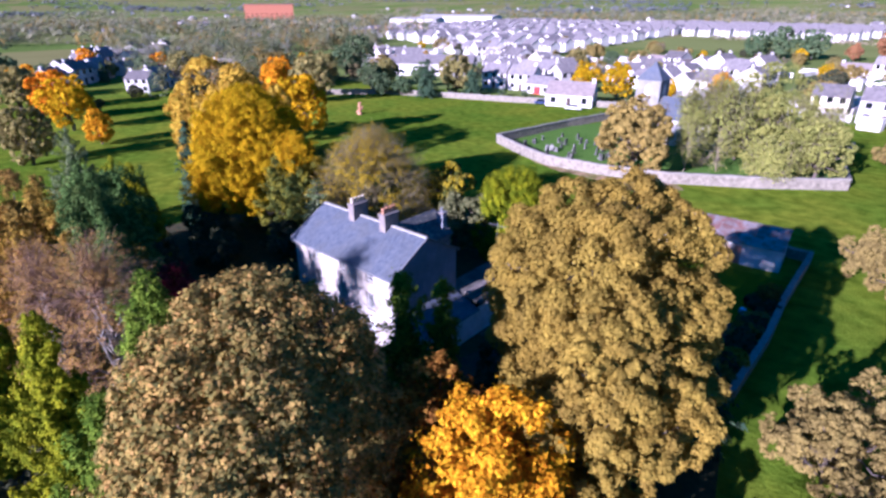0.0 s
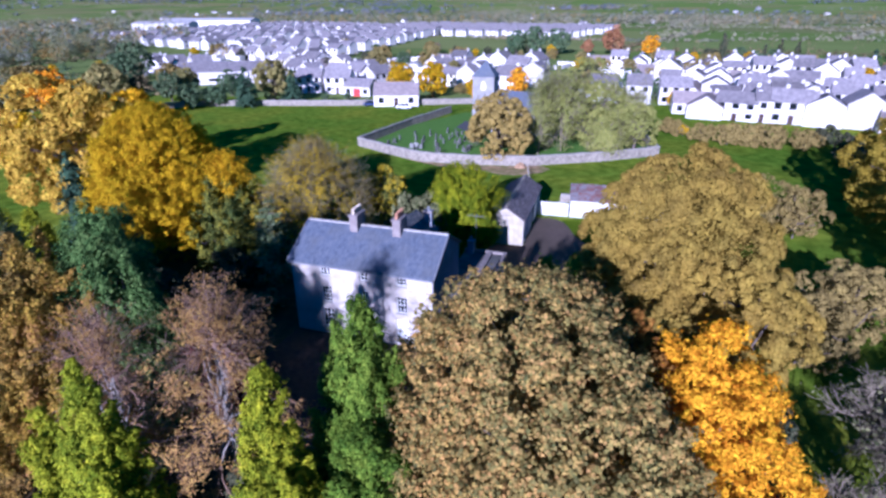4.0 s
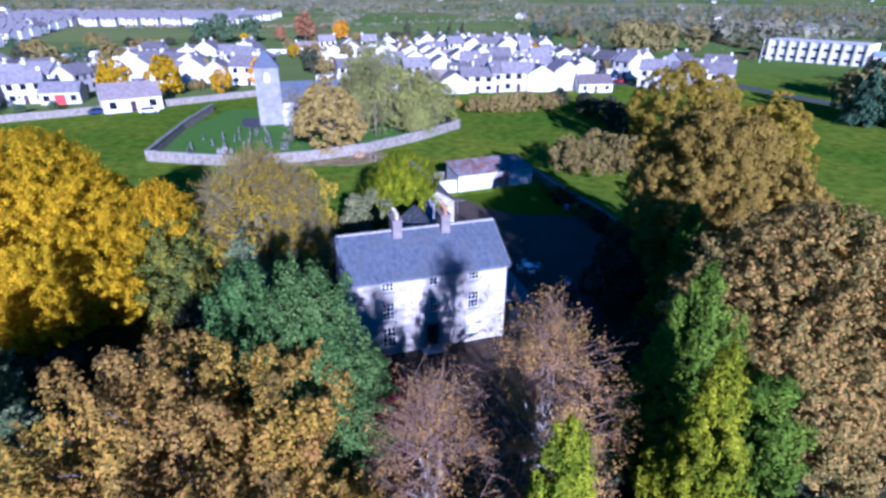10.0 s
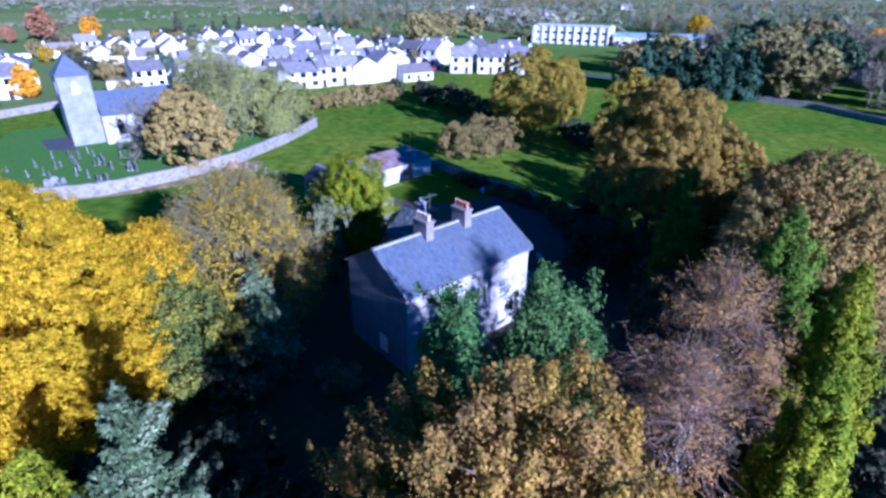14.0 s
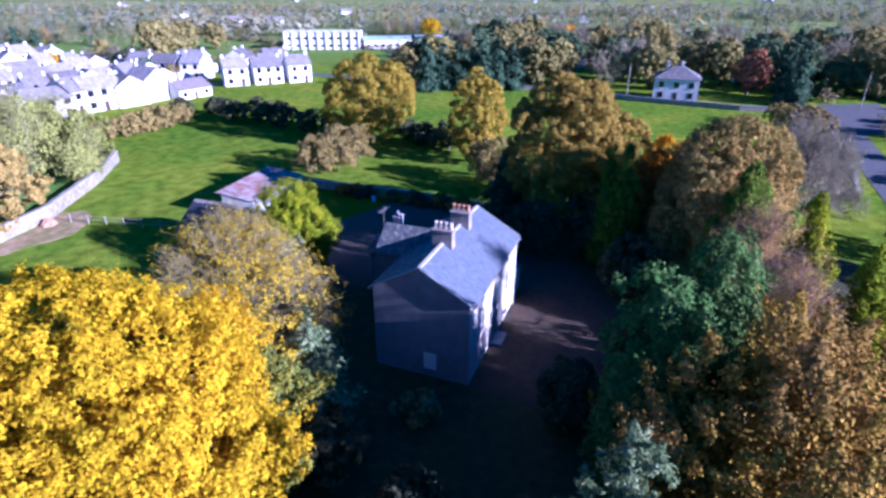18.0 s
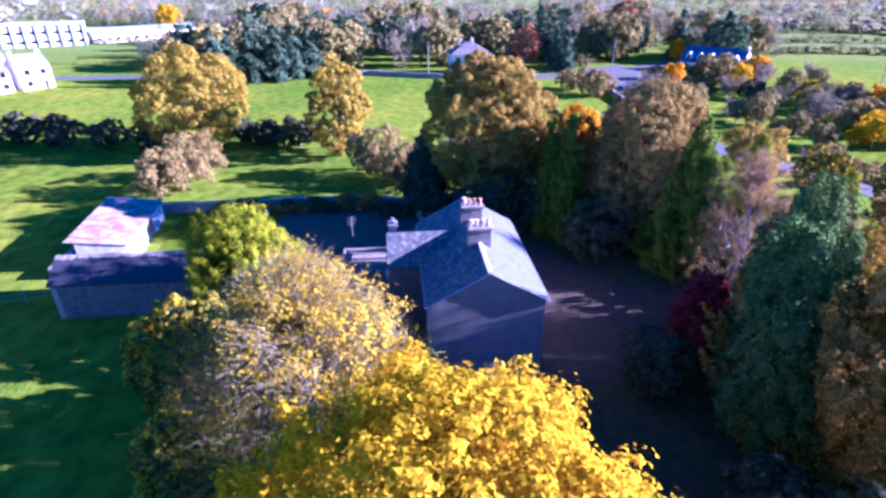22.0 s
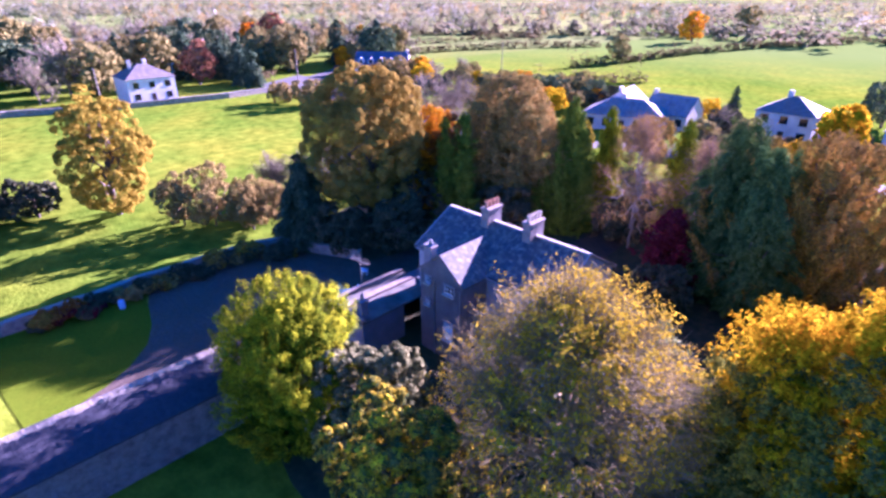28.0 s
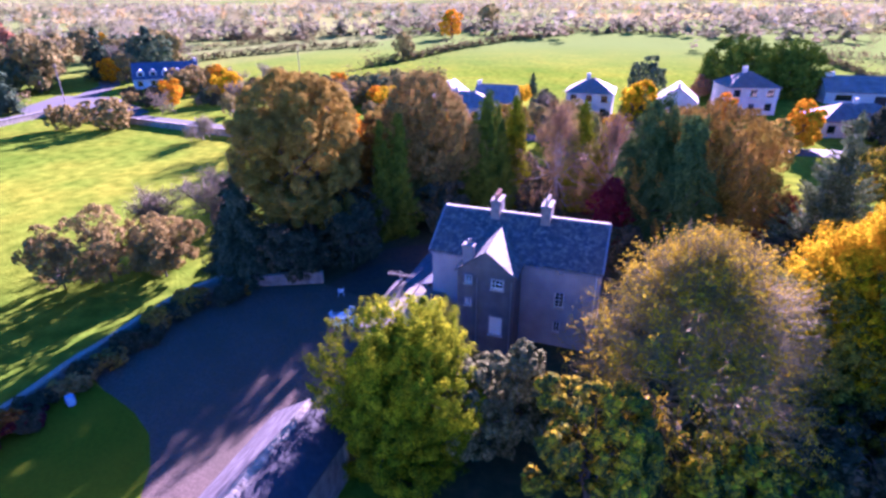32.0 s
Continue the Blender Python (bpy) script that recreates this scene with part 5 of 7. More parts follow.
def barn():
    x0, x1, y0, y1, ez, rz, th = 5.3, 9.7, 20.0, 33.8, 3.3, 4.68, 0.45
    t = thing("stone_barn", (x0, y0, 0), "long limewashed stone barn with a slate roof", "barn")
    w, L = x1 - x0, y1 - y0
    part("gable_wall", gable(w, ez, rz - ez, th), M["limewash"], t)
    part("gable_wall", gable(w, ez, rz - ez, th), M["limewash"], t, "", pose(w, L, 0, 0, 0, 180))
    doors = [(2.0, 3.1, 0, 2.1), (6.0, 8.2, 0, 2.5), (10.4, 11.4, 0, 2.1)]
    part("side_wall", pierced(L - 2 * th - 0.01, ez, th, doors), M["whitewash"], t, "", pose(w, th + 0.005, 0, 0, 0, 90))
    part("side_wall", box(0, th, th + 0.005, L - th - 0.005, 0, ez), M["shade_stone"], t, "bare rubble side wall", None)
    for a, b, c, d in doors:
        part("plank_door", box(w - 0.28, w - 0.2, th + a, th + b, 0, d), M["wood"], t)
    for s, e in ((1, -0.2), (-1, w + 0.2)):
        bm = slope(-0.15, L + 0.15, e, ez - 0.2, w / 2, rz)
        bmesh.ops.transform(bm, matrix=Matrix(((0, 1, 0, 0), (1, 0, 0, 0), (0, 0, 1, 0), (0, 0, 0, 1))), verts=bm.verts[:])
        bmesh.ops.recalc_face_normals(bm, faces=bm.faces[:])
        part("roof_slope", bm, M["dark_slate"] if s > 0 else M["worn_slate"], t, "slate slope with shade in its dark colour" if s > 0 else "worn grey slate slope")
    rr = random.Random(4)
    bm, prev = bmesh.new(), None
    a, b = 0.2, 0.3
    for i in range(150):
        # one uneven bed of mortar over the ridge
        y = -0.15 + i * (L + 0.3) / 149
        a, b, z = 0.75 * a + 0.25 * rr.uniform(0.12, 0.28), 0.75 * b + 0.25 * rr.uniform(0.1, 0.5), rz + rr.uniform(0.14, 0.17)
        k = (rz - ez + 0.2) / (w / 2 + 0.2)
        ring = [bm.verts.new(q) for q in ((w / 2 - b, y, rz + 0.05 - k * b), (w / 2 - b, y, rz + 0.14 - k * b), (w / 2, y, z), (w / 2 + a, y, rz + 0.14 - k * a), (w / 2 + a, y, rz + 0.05 - k * a))]
        if prev:
            for q in range(5):
                bm.faces.new((prev[q], prev[(q + 1) % 5], ring[(q + 1) % 5], ring[q]))
        prev = ring
    bmesh.ops.recalc_face_normals(bm, faces=bm.faces[:])
    part("ridge_capping", bm, M["lichen_cap"], t, "uneven pale mortar ridge")


def shed():
    x0, x1, y0, y1 = 13.8, 25.8, 31.9, 36.4
    t = thing("corrugated_shed", pose(x0 + 0.3, y0 - 0.3, 0, 0, 0, 5), "long low shed roofed in rusty corrugated iron", "shed")
    w, d = x1 - x0, y1 - y0
    part("front_wall", pierced(w, 2.35, 0.25, [(5.6, 8.2, 0, 2.1)]), M["whitewash"], t)
    part("sliding_door", box(5.65, 8.15, 0.1, 0.16, 0.02, 2.1), M["tin"], t)
    part("back_wall", box(0, w, d - 0.25, d, 0, 3.0), M["whitewash"], t)
    for x in (0.0, w - 0.25):
        part("end_wall", solid([(x, 0.253, 0), (x + 0.25, 0.253, 0), (x + 0.25, d - 0.253, 0), (x, d - 0.253, 0), (x, 0.253, 2.35), (x + 0.25, 0.253, 2.35), (x + 0.25, d - 0.253, 2.98), (x, d - 0.253, 2.98)], [(0, 1, 2, 3), (4, 5, 6, 7), (0, 1, 5, 4), (1, 2, 6, 5), (2, 3, 7, 6), (3, 0, 4, 7)]), M["whitewash"], t)
    # corrugated sheets, two rows
    def corr(wd, ln, z0, z1):
        n = 22
        V, F = [], []
        for i in range(n + 1):
            x = wd * i / n
            z = 0.03 * math.sin(i * math.pi / 2 * 1.0 + 0.7)
            V += [(x, 0, z0 + z), (x, ln, z1 + z)]
        for i in range(n):
            F.append((2 * i, 2 * i + 2, 2 * i + 3, 2 * i + 1))
        me = bpy.data.meshes.new("sheet")
        me.from_pydata(V, [], F)
        me.materials.append(M["tin"])
        return me
    a = corr(1.12, 2.9, 2.42, 2.80)
    for i in range(11):
        for j in range(2):
            s = part("roof_sheet", a, None, t, "", pose(-0.1 + i * 1.105, -0.3 + j * 2.75, j * 0.37 + (i % 2) * 0.012, random.uniform(-0.6, 0.6), 0, random.uniform(-0.8, 0.8)))


def church():
    t = thing("parish_church", (-10.6, 86, 0), "small old church with a square stone tower", "church")
    w = 4.9
    tw = part("tower", box(-w / 2, w / 2, -w / 2, w / 2, 0, 11.8, 0.04), M["church_stone"], t, "square limestone tower with a low spire")
    part("spire", solid([(-2.7, -2.7, 11.8), (2.7, -2.7, 11.8), (2.7, 2.7, 11.8), (-2.7, 2.7, 11.8), (0, 0, 15.2)], [(0, 1, 4), (1, 2, 4), (2, 3, 4), (3, 0, 4), (0, 1, 2, 3)]), M["slate"], tw)
    for z in (4.0, 8.2):
        part("string_course", box(-w / 2 - 0.1, w / 2 + 0.1, -w / 2 - 0.1, w / 2 + 0.1, z, z + 0.22, 0.03), M["church_stone"], tw)
    for k in range(4):
        part("louvre", solid([(-0.55, -0.06, 8.9), (0.55, -0.06, 8.9), (0.55, -0.06, 10.2), (0, -0.06, 11.0), (-0.55, -0.06, 10.2), (-0.55, 0.1, 8.9), (0.55, 0.1, 8.9), (0.55, 0.1, 10.2), (0, 0.1, 11.0), (-0.55, 0.1, 10.2)], [(0, 1, 2, 3, 4), (9, 8, 7, 6, 5)] + [(i, (i + 1) % 5, (i + 1) % 5 + 5, i + 5) for i in range(5)]), M["town_wall"], tw, "pale arched louvre", pose(0, 0, 0, 0, 0, 90 * k) @ Matrix.Translation((0, -w / 2, 0)))
    L, d, ez, rz = 15.0, 8.4, 5.2, 8.6
    nv = part("nave", box(w / 2 + 0.003, w / 2 + L, -d / 2 - 0.4, d / 2 - 0.4, 0, ez), M["town_wall"], t, "white rendered nave")
    bm = gable(d, 0.0, rz - ez, 0.4)
    part("east_gable", bm, M["town_wall"], nv, "", pose(w / 2 + L, -d / 2 - 0.4, ez, 0, 0, 90))
    for e in (-d / 2 - 0.7, d / 2 - 0.1):
        part("nave_slope", slope(w / 2 + 0.01, w / 2 + L + 0.2, e, ez - 0.2, -0.4, rz), M["slate"], nv)
    for i in range(3):
        x = w / 2 + 2.6 + i * 4.6
        part("lancet_window", solid([(-0.6, -0.05, 1.5), (0.6, -0.05, 1.5), (0.6, -0.05, 3.5), (0, -0.05, 4.5), (-0.6, -0.05, 3.5), (-0.6, 0.1, 1.5), (0.6, 0.1, 1.5), (0.6, 0.1, 3.5), (0, 0.1, 4.5), (-0.6, 0.1, 3.5)], [(0, 1, 2, 3, 4), (9, 8, 7, 6, 5)] + [(i2, (i2 + 1) % 5, (i2 + 1) % 5 + 5, i2 + 5) for i2 in range(5)]), M["glass"], nv, "pointed church window", (x, -d / 2 - 0.4, 0))


country_house()
annex()
aerial()
barn()
shed()
church()

# ---------------- the trees round the house ----------------
plant("oak_tree", 16.4, -20.6, plume(11, 16.7, 6.2, 6.2, 0.6, 210000, 0.15, M["olive_oak"], 2700, 0.85, 0.46, 0.9, 0.5, lump=0.13, slim=0.85, trunk=0.4, blunt=3.4), "broad olive-brown oak in autumn leaf")
plant("oak_tree", 23.4, -4.6, broadleaf(12, 18.3, 5.85, 6.2, 3.2, 170000, 0.15, M["brown_oak"], 70, 0.33, wild=0.06, inner=0.3), "tall tan-brown oak above the yard")
plant("oak_tree", 25.9, -9.6, broadleaf(112, 14.0, 4.4, 4.4, 5.0, 70000, 0.15, M["brown_oak"], 32, 0.34, wild=0.06), "lower tan-brown oak beside a taller one")
plant("maple_tree", 24.6, -15.4, plume(13, 12.8, 3.9, 3.9, 0.8, 60000, 0.17, M["orange"], 420, 1.3, 0.55, 0.8, 0.6, lump=0.22, slim=0.8), "bright orange maple under the oaks")
plant("maple_tree", 20.7, -14.6, plume(113, 12.4, 3.3, 3.3, 0.8, 22000, 0.19, M["dark_red"], 220, 1.2, 0.5, 0.8, 0.6, lump=0.2, slim=0.8), "dim red-brown maple between the oaks")
gold = plume(14, 17.6, 7.4, 7.2, 3.4, 230000, 0.15, M["yellow"], 2300, 1.1, 0.46, 0.9, 0.35, lump=0.11, slim=0.75, trunk=0.4)
# a second, greener crown set towards the north
gold["shaded_crown"] = plume(140, 14.6, 6.6, 5.6, 0.6, 66000, 0.17, M["green_lime"], 700, 1.1, 0.5, 0.9, 0.35, lump=0.16, slim=0.8)["crown"]
gold["shaded_crown"].transform(Matrix.Translation((0.8, 2.9, 0)))
plant("lime_tree", -27.0, 4.6, gold, "large golden-yellow lime tree with a green north side")
half = plume(15, 11.6, 4.1, 4.1, 0.4, 46000, 0.17, M["green_lime"], 500, 1.1, 0.5, 0.9, 0.35, lump=0.2, slim=0.8)
half["upper_crown"] = plume(151, 13.0, 2.5, 2.5, 9.0, 8000, 0.16, M["yellow"], 260, 1.0, 0.5, 0.9, 0.4, lump=0.25, slim=0.8)["crown"]
plant("lime_tree", -19.5, 5.6, half, "green lime tree with a golden-yellow top")
plant("ash_tree", -12.2, 10.8, twiggy(16, 12.7, 6.9, 0.5, M["ash_twig"], M["ash_twig"], M["sparse_yellow"], 26000, 0.14, 1300, 8, 0.0, 0.32, 0.016, 0.3, 0.17), "half-bare grey ash with thin yellow leaves")
plant("cypress", 2.9, 17.6, plume(17, 10.6, 3.95, 3.95, 0.0, 190000, 0.14, M["lime"], 1000, 1.2, 0.34, 0.75, 0.7, lump=0.16, slim=0.36, trunk=0.2, blunt=4.6, core=0.24, facing=1.6), "bushy lime-green cypress behind the house")
plant("holly", -3.0, 14.4, broadleaf(18, 7.2, 2.5, 2.5, 0.2, 14000, 0.2, M["grey_green"], 14, 0.42, peak=0.75, trunk=0.15, ragged=0.6), "grey-green holly bush by the cypress")
plant("holly", -0.6, 16.2, broadleaf(19, 6.8, 2.5, 2.5, 0.2, 12000, 0.2, M["grey_green"], 14, 0.42, trunk=0.15), "grey-green holly bush by the cypress")
plant("laurel", -7.4, 18.4, broadleaf(20, 8.9, 3.1, 3.1, 0.3, 18000, 0.23, M["yellow_green"], 16, 0.4, trunk=0.18), "dark laurel with yellow tips")
plant("laurel", -14.6, 16.6, broadleaf(120, 5.8, 3.4, 3.4, 0.3, 16000, 0.24, M["yellow_green"], 16, 0.4, trunk=0.18), "dark laurel with yellow tips")
plant("conifer", 8.7, -21.2, plume(21, 15.0, 3.8, 3.8, 0.3, 100000, 0.165, M["cypress"], 900, 1.3, 0.36, 0.6, 0.85, "cone", 0.15, 0.75, slim=0.45, trunk=0.2), "dark green cypress by the drive")
plant("conifer", 6.5, -25.3, plume(22, 13.9, 2.7, 2.7, 0.3, 76000, 0.17, M["golden_cypress"], 460, 1.5, 0.34, 0.5, 0.9, "cone", 0.2, 0.8, slim=0.42, trunk=0.16), "yellow-green golden cypress by the drive")
plant("conifer", -1.4, -26.9, plume(23, 13.5, 2.7, 2.7, 0.3, 76000, 0.17, M["golden_cypress"], 460, 1.5, 0.34, 0.5, 0.9, "cone", 0.2, 0.85, slim=0.42, trunk=0.16), "yellow-green golden cypress by the drive")
plant("conifer", -4.0, -27.2, plume(123, 10.6, 2.1, 2.1, 0.3, 30000, 0.2, M["golden_cypress"], 200, 1.4, 0.36, 0.5, 0.9, "cone", 0.22, 0.7, slim=0.42, trunk=0.12), "yellow-green golden cypress by the drive")
plant("conifer", 10.6, -24.4, plume(124, 10.8, 2.8, 2.8, 0.3, 40000, 0.2, M["cypress"], 300, 1.2, 0.46, 0.8, 0.3, "cone", 0.2, 0.5, slim=0.5, trunk=0.12), "small dark cypress under the oak")
plant("conifer", -9.2, -18.0, plume(24, 15.0, 3.6, 3.6, 0.3, 110000, 0.18, M["blue_conifer"], 420, 2.2, 0.5, 0.9, -0.55, "cone", 0.26, 0.42, slim=0.45, trunk=0.25), "tall blue-green conifer with drooping sprays")
plant("conifer", -12.4, -15.5, plume(25, 13.4, 3.0, 3.0, 0.3, 84000, 0.2, M["blue_conifer"], 340, 2.1, 0.5, 0.9, -0.5, "cone", 0.26, 0.38, slim=0.45, trunk=0.25), "tall blue-green conifer with drooping sprays")
plant("beech_tree", -14.6, -21.5, plume(26, 15.2, 7.6, 6.8, 0.8, 170000, 0.14, M["rust"], 900, 2.5, 0.42, 0.5, 1.0, "dome", 0.2, slim=0.8, trunk=0.3), "ochre-brown beech with ragged upright sprays")
plant("birch_tree", 0.6, -21.3, twiggy(27, 14.0, 3.1, 2.0, M["birch_bark"], M["birch_twig"], M["birch"], 20000, 0.085, 190, 10, 0.75, 0.13, 0.008, 0.45, 0.16, 0.42, 0.35), "thin pale-stemmed birch with faded tan leaves")
plant("birch_tree", -5.2, -22.8, twiggy(28, 12.4, 2.8, 1.0, M["birch_bark"], M["birch_twig"], M["birch"], 8000, 0.085, 190, 10, 0.6, 0.10, 0.009, 0.4, 0.16, 0.42, 0.3), "thin nearly bare birch beside the drive")
plant("blue_spruce", -24.5, -14.6, plume(29, 16.2, 5.0, 5.0, 0.4, 100000, 0.15, M["blue_spruce"], 400, 2.4, 0.26, 1.0, 0.5, "cone", 0.2, 0.9, slim=0.4, trunk=0.2), "silvery blue spruce at the garden edge")
for x, y, h, k in ((-27.6, -9.0, 11.0, 126), (-30.7, -9.8, 11.4, 127)):
    plant("conifer", x, y, plume(k, h, 2.7, 2.7, 0.2, 40000, 0.18, M["golden_cypress"], 340, 1.4, 0.34, 0.6, 0.8, "cone", 0.2, 0.6, slim=0.42, trunk=0.14), "yellow-green golden conifer beside the spruce")
plant("blue_spruce", -13.6, 4.2, conifer(129, 9.0, 2.2, 9000, M["blue_spruce"], "spruce", 0.3, 0.75, 0.36, 0.45), "small blue spruce beside the ash")
plant("conifer", 15.8, -11.8, plume(30, 13.7, 2.0, 2.0, 0.3, 30000, 0.2, M["cypress"], 260, 1.2, 0.42, 0.8, 0.5, "cone", 0.25, 0.6, slim=0.45, trunk=0.16), "dark green conifer among the oaks")
plant("conifer", 17.2, -10.3, plume(130, 13.2, 1.7, 1.7, 0.3, 24000, 0.2, M["cypress"], 220, 1.2, 0.4, 0.8, 0.5, "cone", 0.25, 0.6, slim=0.45, trunk=0.16), "dark green conifer among the oaks")
plant("conifer", 26.1, 2.2, conifer(31, 9.8, 3.4, 16000, M["dark_conifer"], "spray", 0.3, 0.6, 0.38), "dark spreading conifer by the yard")
plant("ash_tree", 38.6, -30.3, bare(32, 14.4, 6.4, 2.0, M["twig"], M["grey_green"], 1500, 0.2, 5, 0.3, 0.8, 0.0, 5), "bare grey ash beyond the garden")
plant("lime_tree", -50, 14.5, broadleaf(33, 18.4, 9.0, 8.5, 1.0, 36000, 0.33, M["ochre"], 22, 0.40), "tall ochre lime tree beyond the garden")
plant("oak_tree", 54.5, 36.5, broadleaf(34, 16.1, 8.2, 7.8, 0.6, 52000, 0.24, M["gold_oak"], 40, 0.33, wild=0.05, three=True), "round tan oak in the hedge")
plant("oak_tree", 49.4, 13.8, broadleaf(35, 15.3, 5.0, 4.8, 0.3, 36000, 0.23, M["gold_oak"], 36, 0.33, peak=0.2, wild=0.05, three=True), "upright golden-brown oak in the field")
plant("bronze_tree", -1.0, 57.0, broadleaf(36, 12.8, 5.8, 5.2, 0.5, 26000, 0.3, M["bronze"], 34, 0.3, peak=0.35, wild=0.07), "rounded bronze tree inside the churchyard wall")
for i, (x, y, h, r) in enumerate(((9, 68, 17, 5.0), (14, 71, 17, 5.0), (20, 75, 14, 5.0), (13, 84, 22, 6.0), (5, 64, 15, 3.4), (22.5, 71, 12.5, 4.2), (17, 66, 8, 3.4), (9, 78, 20, 5.0))):
    if i % 2:
        made = broadleaf(40 + i, h * 0.75, r, r, 0.5, 12000, 0.24, M["pale_green"], 36, 0.24, inner=0.25, wild=0.2, three=True)
    else:
        made = bare(40 + i, h, r * 1.1, 0.8, M["twig"], M["pale_green"], 9000, 0.28, 4, 0.24, 0.7, 0.0, 5, 0.02, loose=0.4)
    plant("churchyard_tree", x, y, made, "pale yellow-green churchyard tree thin in leaf")
for i, (x, y, h, r) in enumerate(((37, 33.4, 7.6, 4.6), (33.5, 35.5, 6.2, 3.2), (41, 32, 6.4, 3.2), (37.7, 7, 7.6, 3.4), (40.5, 9.5, 6.4, 2.8), (33.5, 4.5, 5.0, 2.4), (34.5, 3.0, 6.0, 3.2))):
    plant("thorn_bush", x, y, broadleaf(50 + i, h, r, r, 0.3, 14000, 0.15, M["pink_bush"], 30, 0.26, inner=0.3, trunk=0.12, wild=0.3, three=True), "pinkish-brown thorn bush nearly out of leaf", "bush")
for i, (x, y, h, r, m) in enumerate(((45, -37, 8, 4, "bare"), (36, -6, 7, 3.8, "bare"), (42, -4, 6.5, 3.8, "bare"), (39, -11, 7.5, 4, "bare"), (33, -16, 6, 3.2, "bare"), (56, -39, 9, 4.5, "bare"), (32, -43, 8, 4, "brown_oak"), (24, -47, 7, 3.5, "yellow_green"), (13, -50, 8, 3.8, "rust"), (1, -52, 7, 3.4, "pale_green"), (-12, -50, 9, 4, "rust"), (-24, -46, 9, 4.2, "brown_oak"), (-35, -38, 8, 4, "yellow_green"), (68, -40, 5, 3, "bare"), (50, -30, 6, 3, "bare"), (-38, -26, 8, 4, "rust"), (-40, -12, 7, 3.5, "yellow_green"))):
    made = bare(160 + i, h, r, 0.5, M["twig"], M["grey_green"], 900, 0.22, 4, 0.2, 0.85, 0.04, 5) if m == "bare" else broadleaf(160 + i, h, r, r, 0.4, 9000, 0.28, M[m], 16, 0.4, inner=0.12, trunk=0.18, three=True)
    plant("garden_tree", x, y, made, "bare grey tree by the garden boundary" if m == "bare" else "autumn tree by the garden boundary")
# evergreen underwood beneath the trees; several are unseen, added to darken open sunlit ground
for i, (x, y, h, r) in enumerate(((-7.5, -11.5, 4.5, 2.6), (-20, -12, 5, 3.2), (-17, -26, 5, 3), (-20, -5, 4.2, 2.8), (12, -14, 6, 3.2), (20, -9, 7.5, 3.8), (3, -22, 4.5, 2.4), (12.5, -26.5, 5.5, 3), (22, -24, 5, 3.4), (28, -10, 5, 3.2), (17.5, -3.5, 6.5, 3.2), (21.5, 1.0, 5.5, 3.0), (-22, 12, 5, 3.4), (-17, 1.5, 4, 2.4), (28, -20, 5, 3.4), (-28, -2, 4.5, 3), (-29, -20, 5, 3), (3.2, -25.5, 4.5, 2.6), (4.2, -29.5, 4.5, 2.8), (8.2, -32.5, 5, 3), (1.2, -31.5, 4.5, 2.6), (11.5, -35, 4.5, 3))):
    plant("evergreen_shrub", x, y, broadleaf(70 + i, h, r, r, 0.1, 6500, 0.24, M["hedge"], 12, 0.45, inner=0.1, trunk=0.1, three=True), "dark evergreen shrub filling the shade under trees", "shrub")
for x, y, h, r, m, lab in ((-10.9, -1.7, 1.9, 1.7, "grey_green", "small round clipped bush by the gable"), (27.2, 14.7, 1.6, 1.0, "hedge", "dark plant at the foot of the wall"), (27.3, 11.6, 1.9, 1.1, "rust", "russet plant at the foot of the wall"), (27.0, 8.6, 2.0, 1.2, "rust", "russet plant at the foot of the wall"), (27.1, 18.4, 1.5, 1.0, "hedge", "dark plant at the foot of the wall"), (26.0, 23.3, 1.2, 0.9, "hedge", "dark plant at the foot of the wall"), (26.6, 26.4, 1.3, 0.9, "rust", "russet plant at the foot of the wall"), (24.6, 6.2, 1.8, 1.2, "hedge", "dark plant at the foot of the wall")):
    plant("garden_shrub", x, y, broadleaf(int(90 + x * 3 + y), h, r, r, 0.05, 3500, 0.2, M[m], 10, 0.5, inner=0.1, trunk=0.06, three=True), lab, "shrub")

wr = random.Random(14)
for i in range(24):
    # plants along the foot of the yard wall
    y = 5.0 + i * 0.95
    q = broadleaf(900 + i, wr.uniform(0.9, 1.9), wr.uniform(0.8, 1.3), wr.uniform(0.8, 1.3), 0.05, 1100, 0.17, M[wr.choice(("hedge", "rust", "hedge", "pink_bush") if y < 22 else ("red", "hedge", "dark_red"))], 8, 0.5, inner=0.1, trunk=0.05, three=True)
    plant("border_plant", 27.0 + wr.uniform(-0.8, 0.4) - (2.0 if y < 7 else 0), y, q, "low faded plant at the foot of the wall", "shrub", "plants along the yard wall")

for x, y, h, r in ((-29, -119, 15.0, 8.5), (-42, -124, 14.0, 8.0)):
    plant("yew_tree", x, y, plume(int(h * 10), h, r, r, 0.0, 16000, 0.5, M["cypress"], 500, 1.6, 1.0, 0.8, 0.5, lump=0.08, slim=0.8, blunt=3.0), "large dark rounded evergreen behind the houses")
plant("maple_tree", -5.9, -14.9, plume(64, 8.2, 2.2, 2.2, 0.6, 14000, 0.17, M["red"], 170, 1.0, 0.5, 0.8, 0.5, lump=0.25, slim=0.8, trunk=0.14), "dim crimson maple under the conifers")
plant("maple_tree", -22.5, -20.0, plume(65, 6.5, 2.4, 2.4, 0.5, 12000, 0.18, M["red"], 160, 1.0, 0.5, 0.8, 0.5, lump=0.25, slim=0.8, trunk=0.14), "dim crimson maple under the conifers")
plant("conifer", -33.7, 0.2, conifer(61, 12.9, 2.0, 12000, M["dark_conifer"], "spray", 0.3, 0.5, 0.34), "narrow dark conifer before the lime")

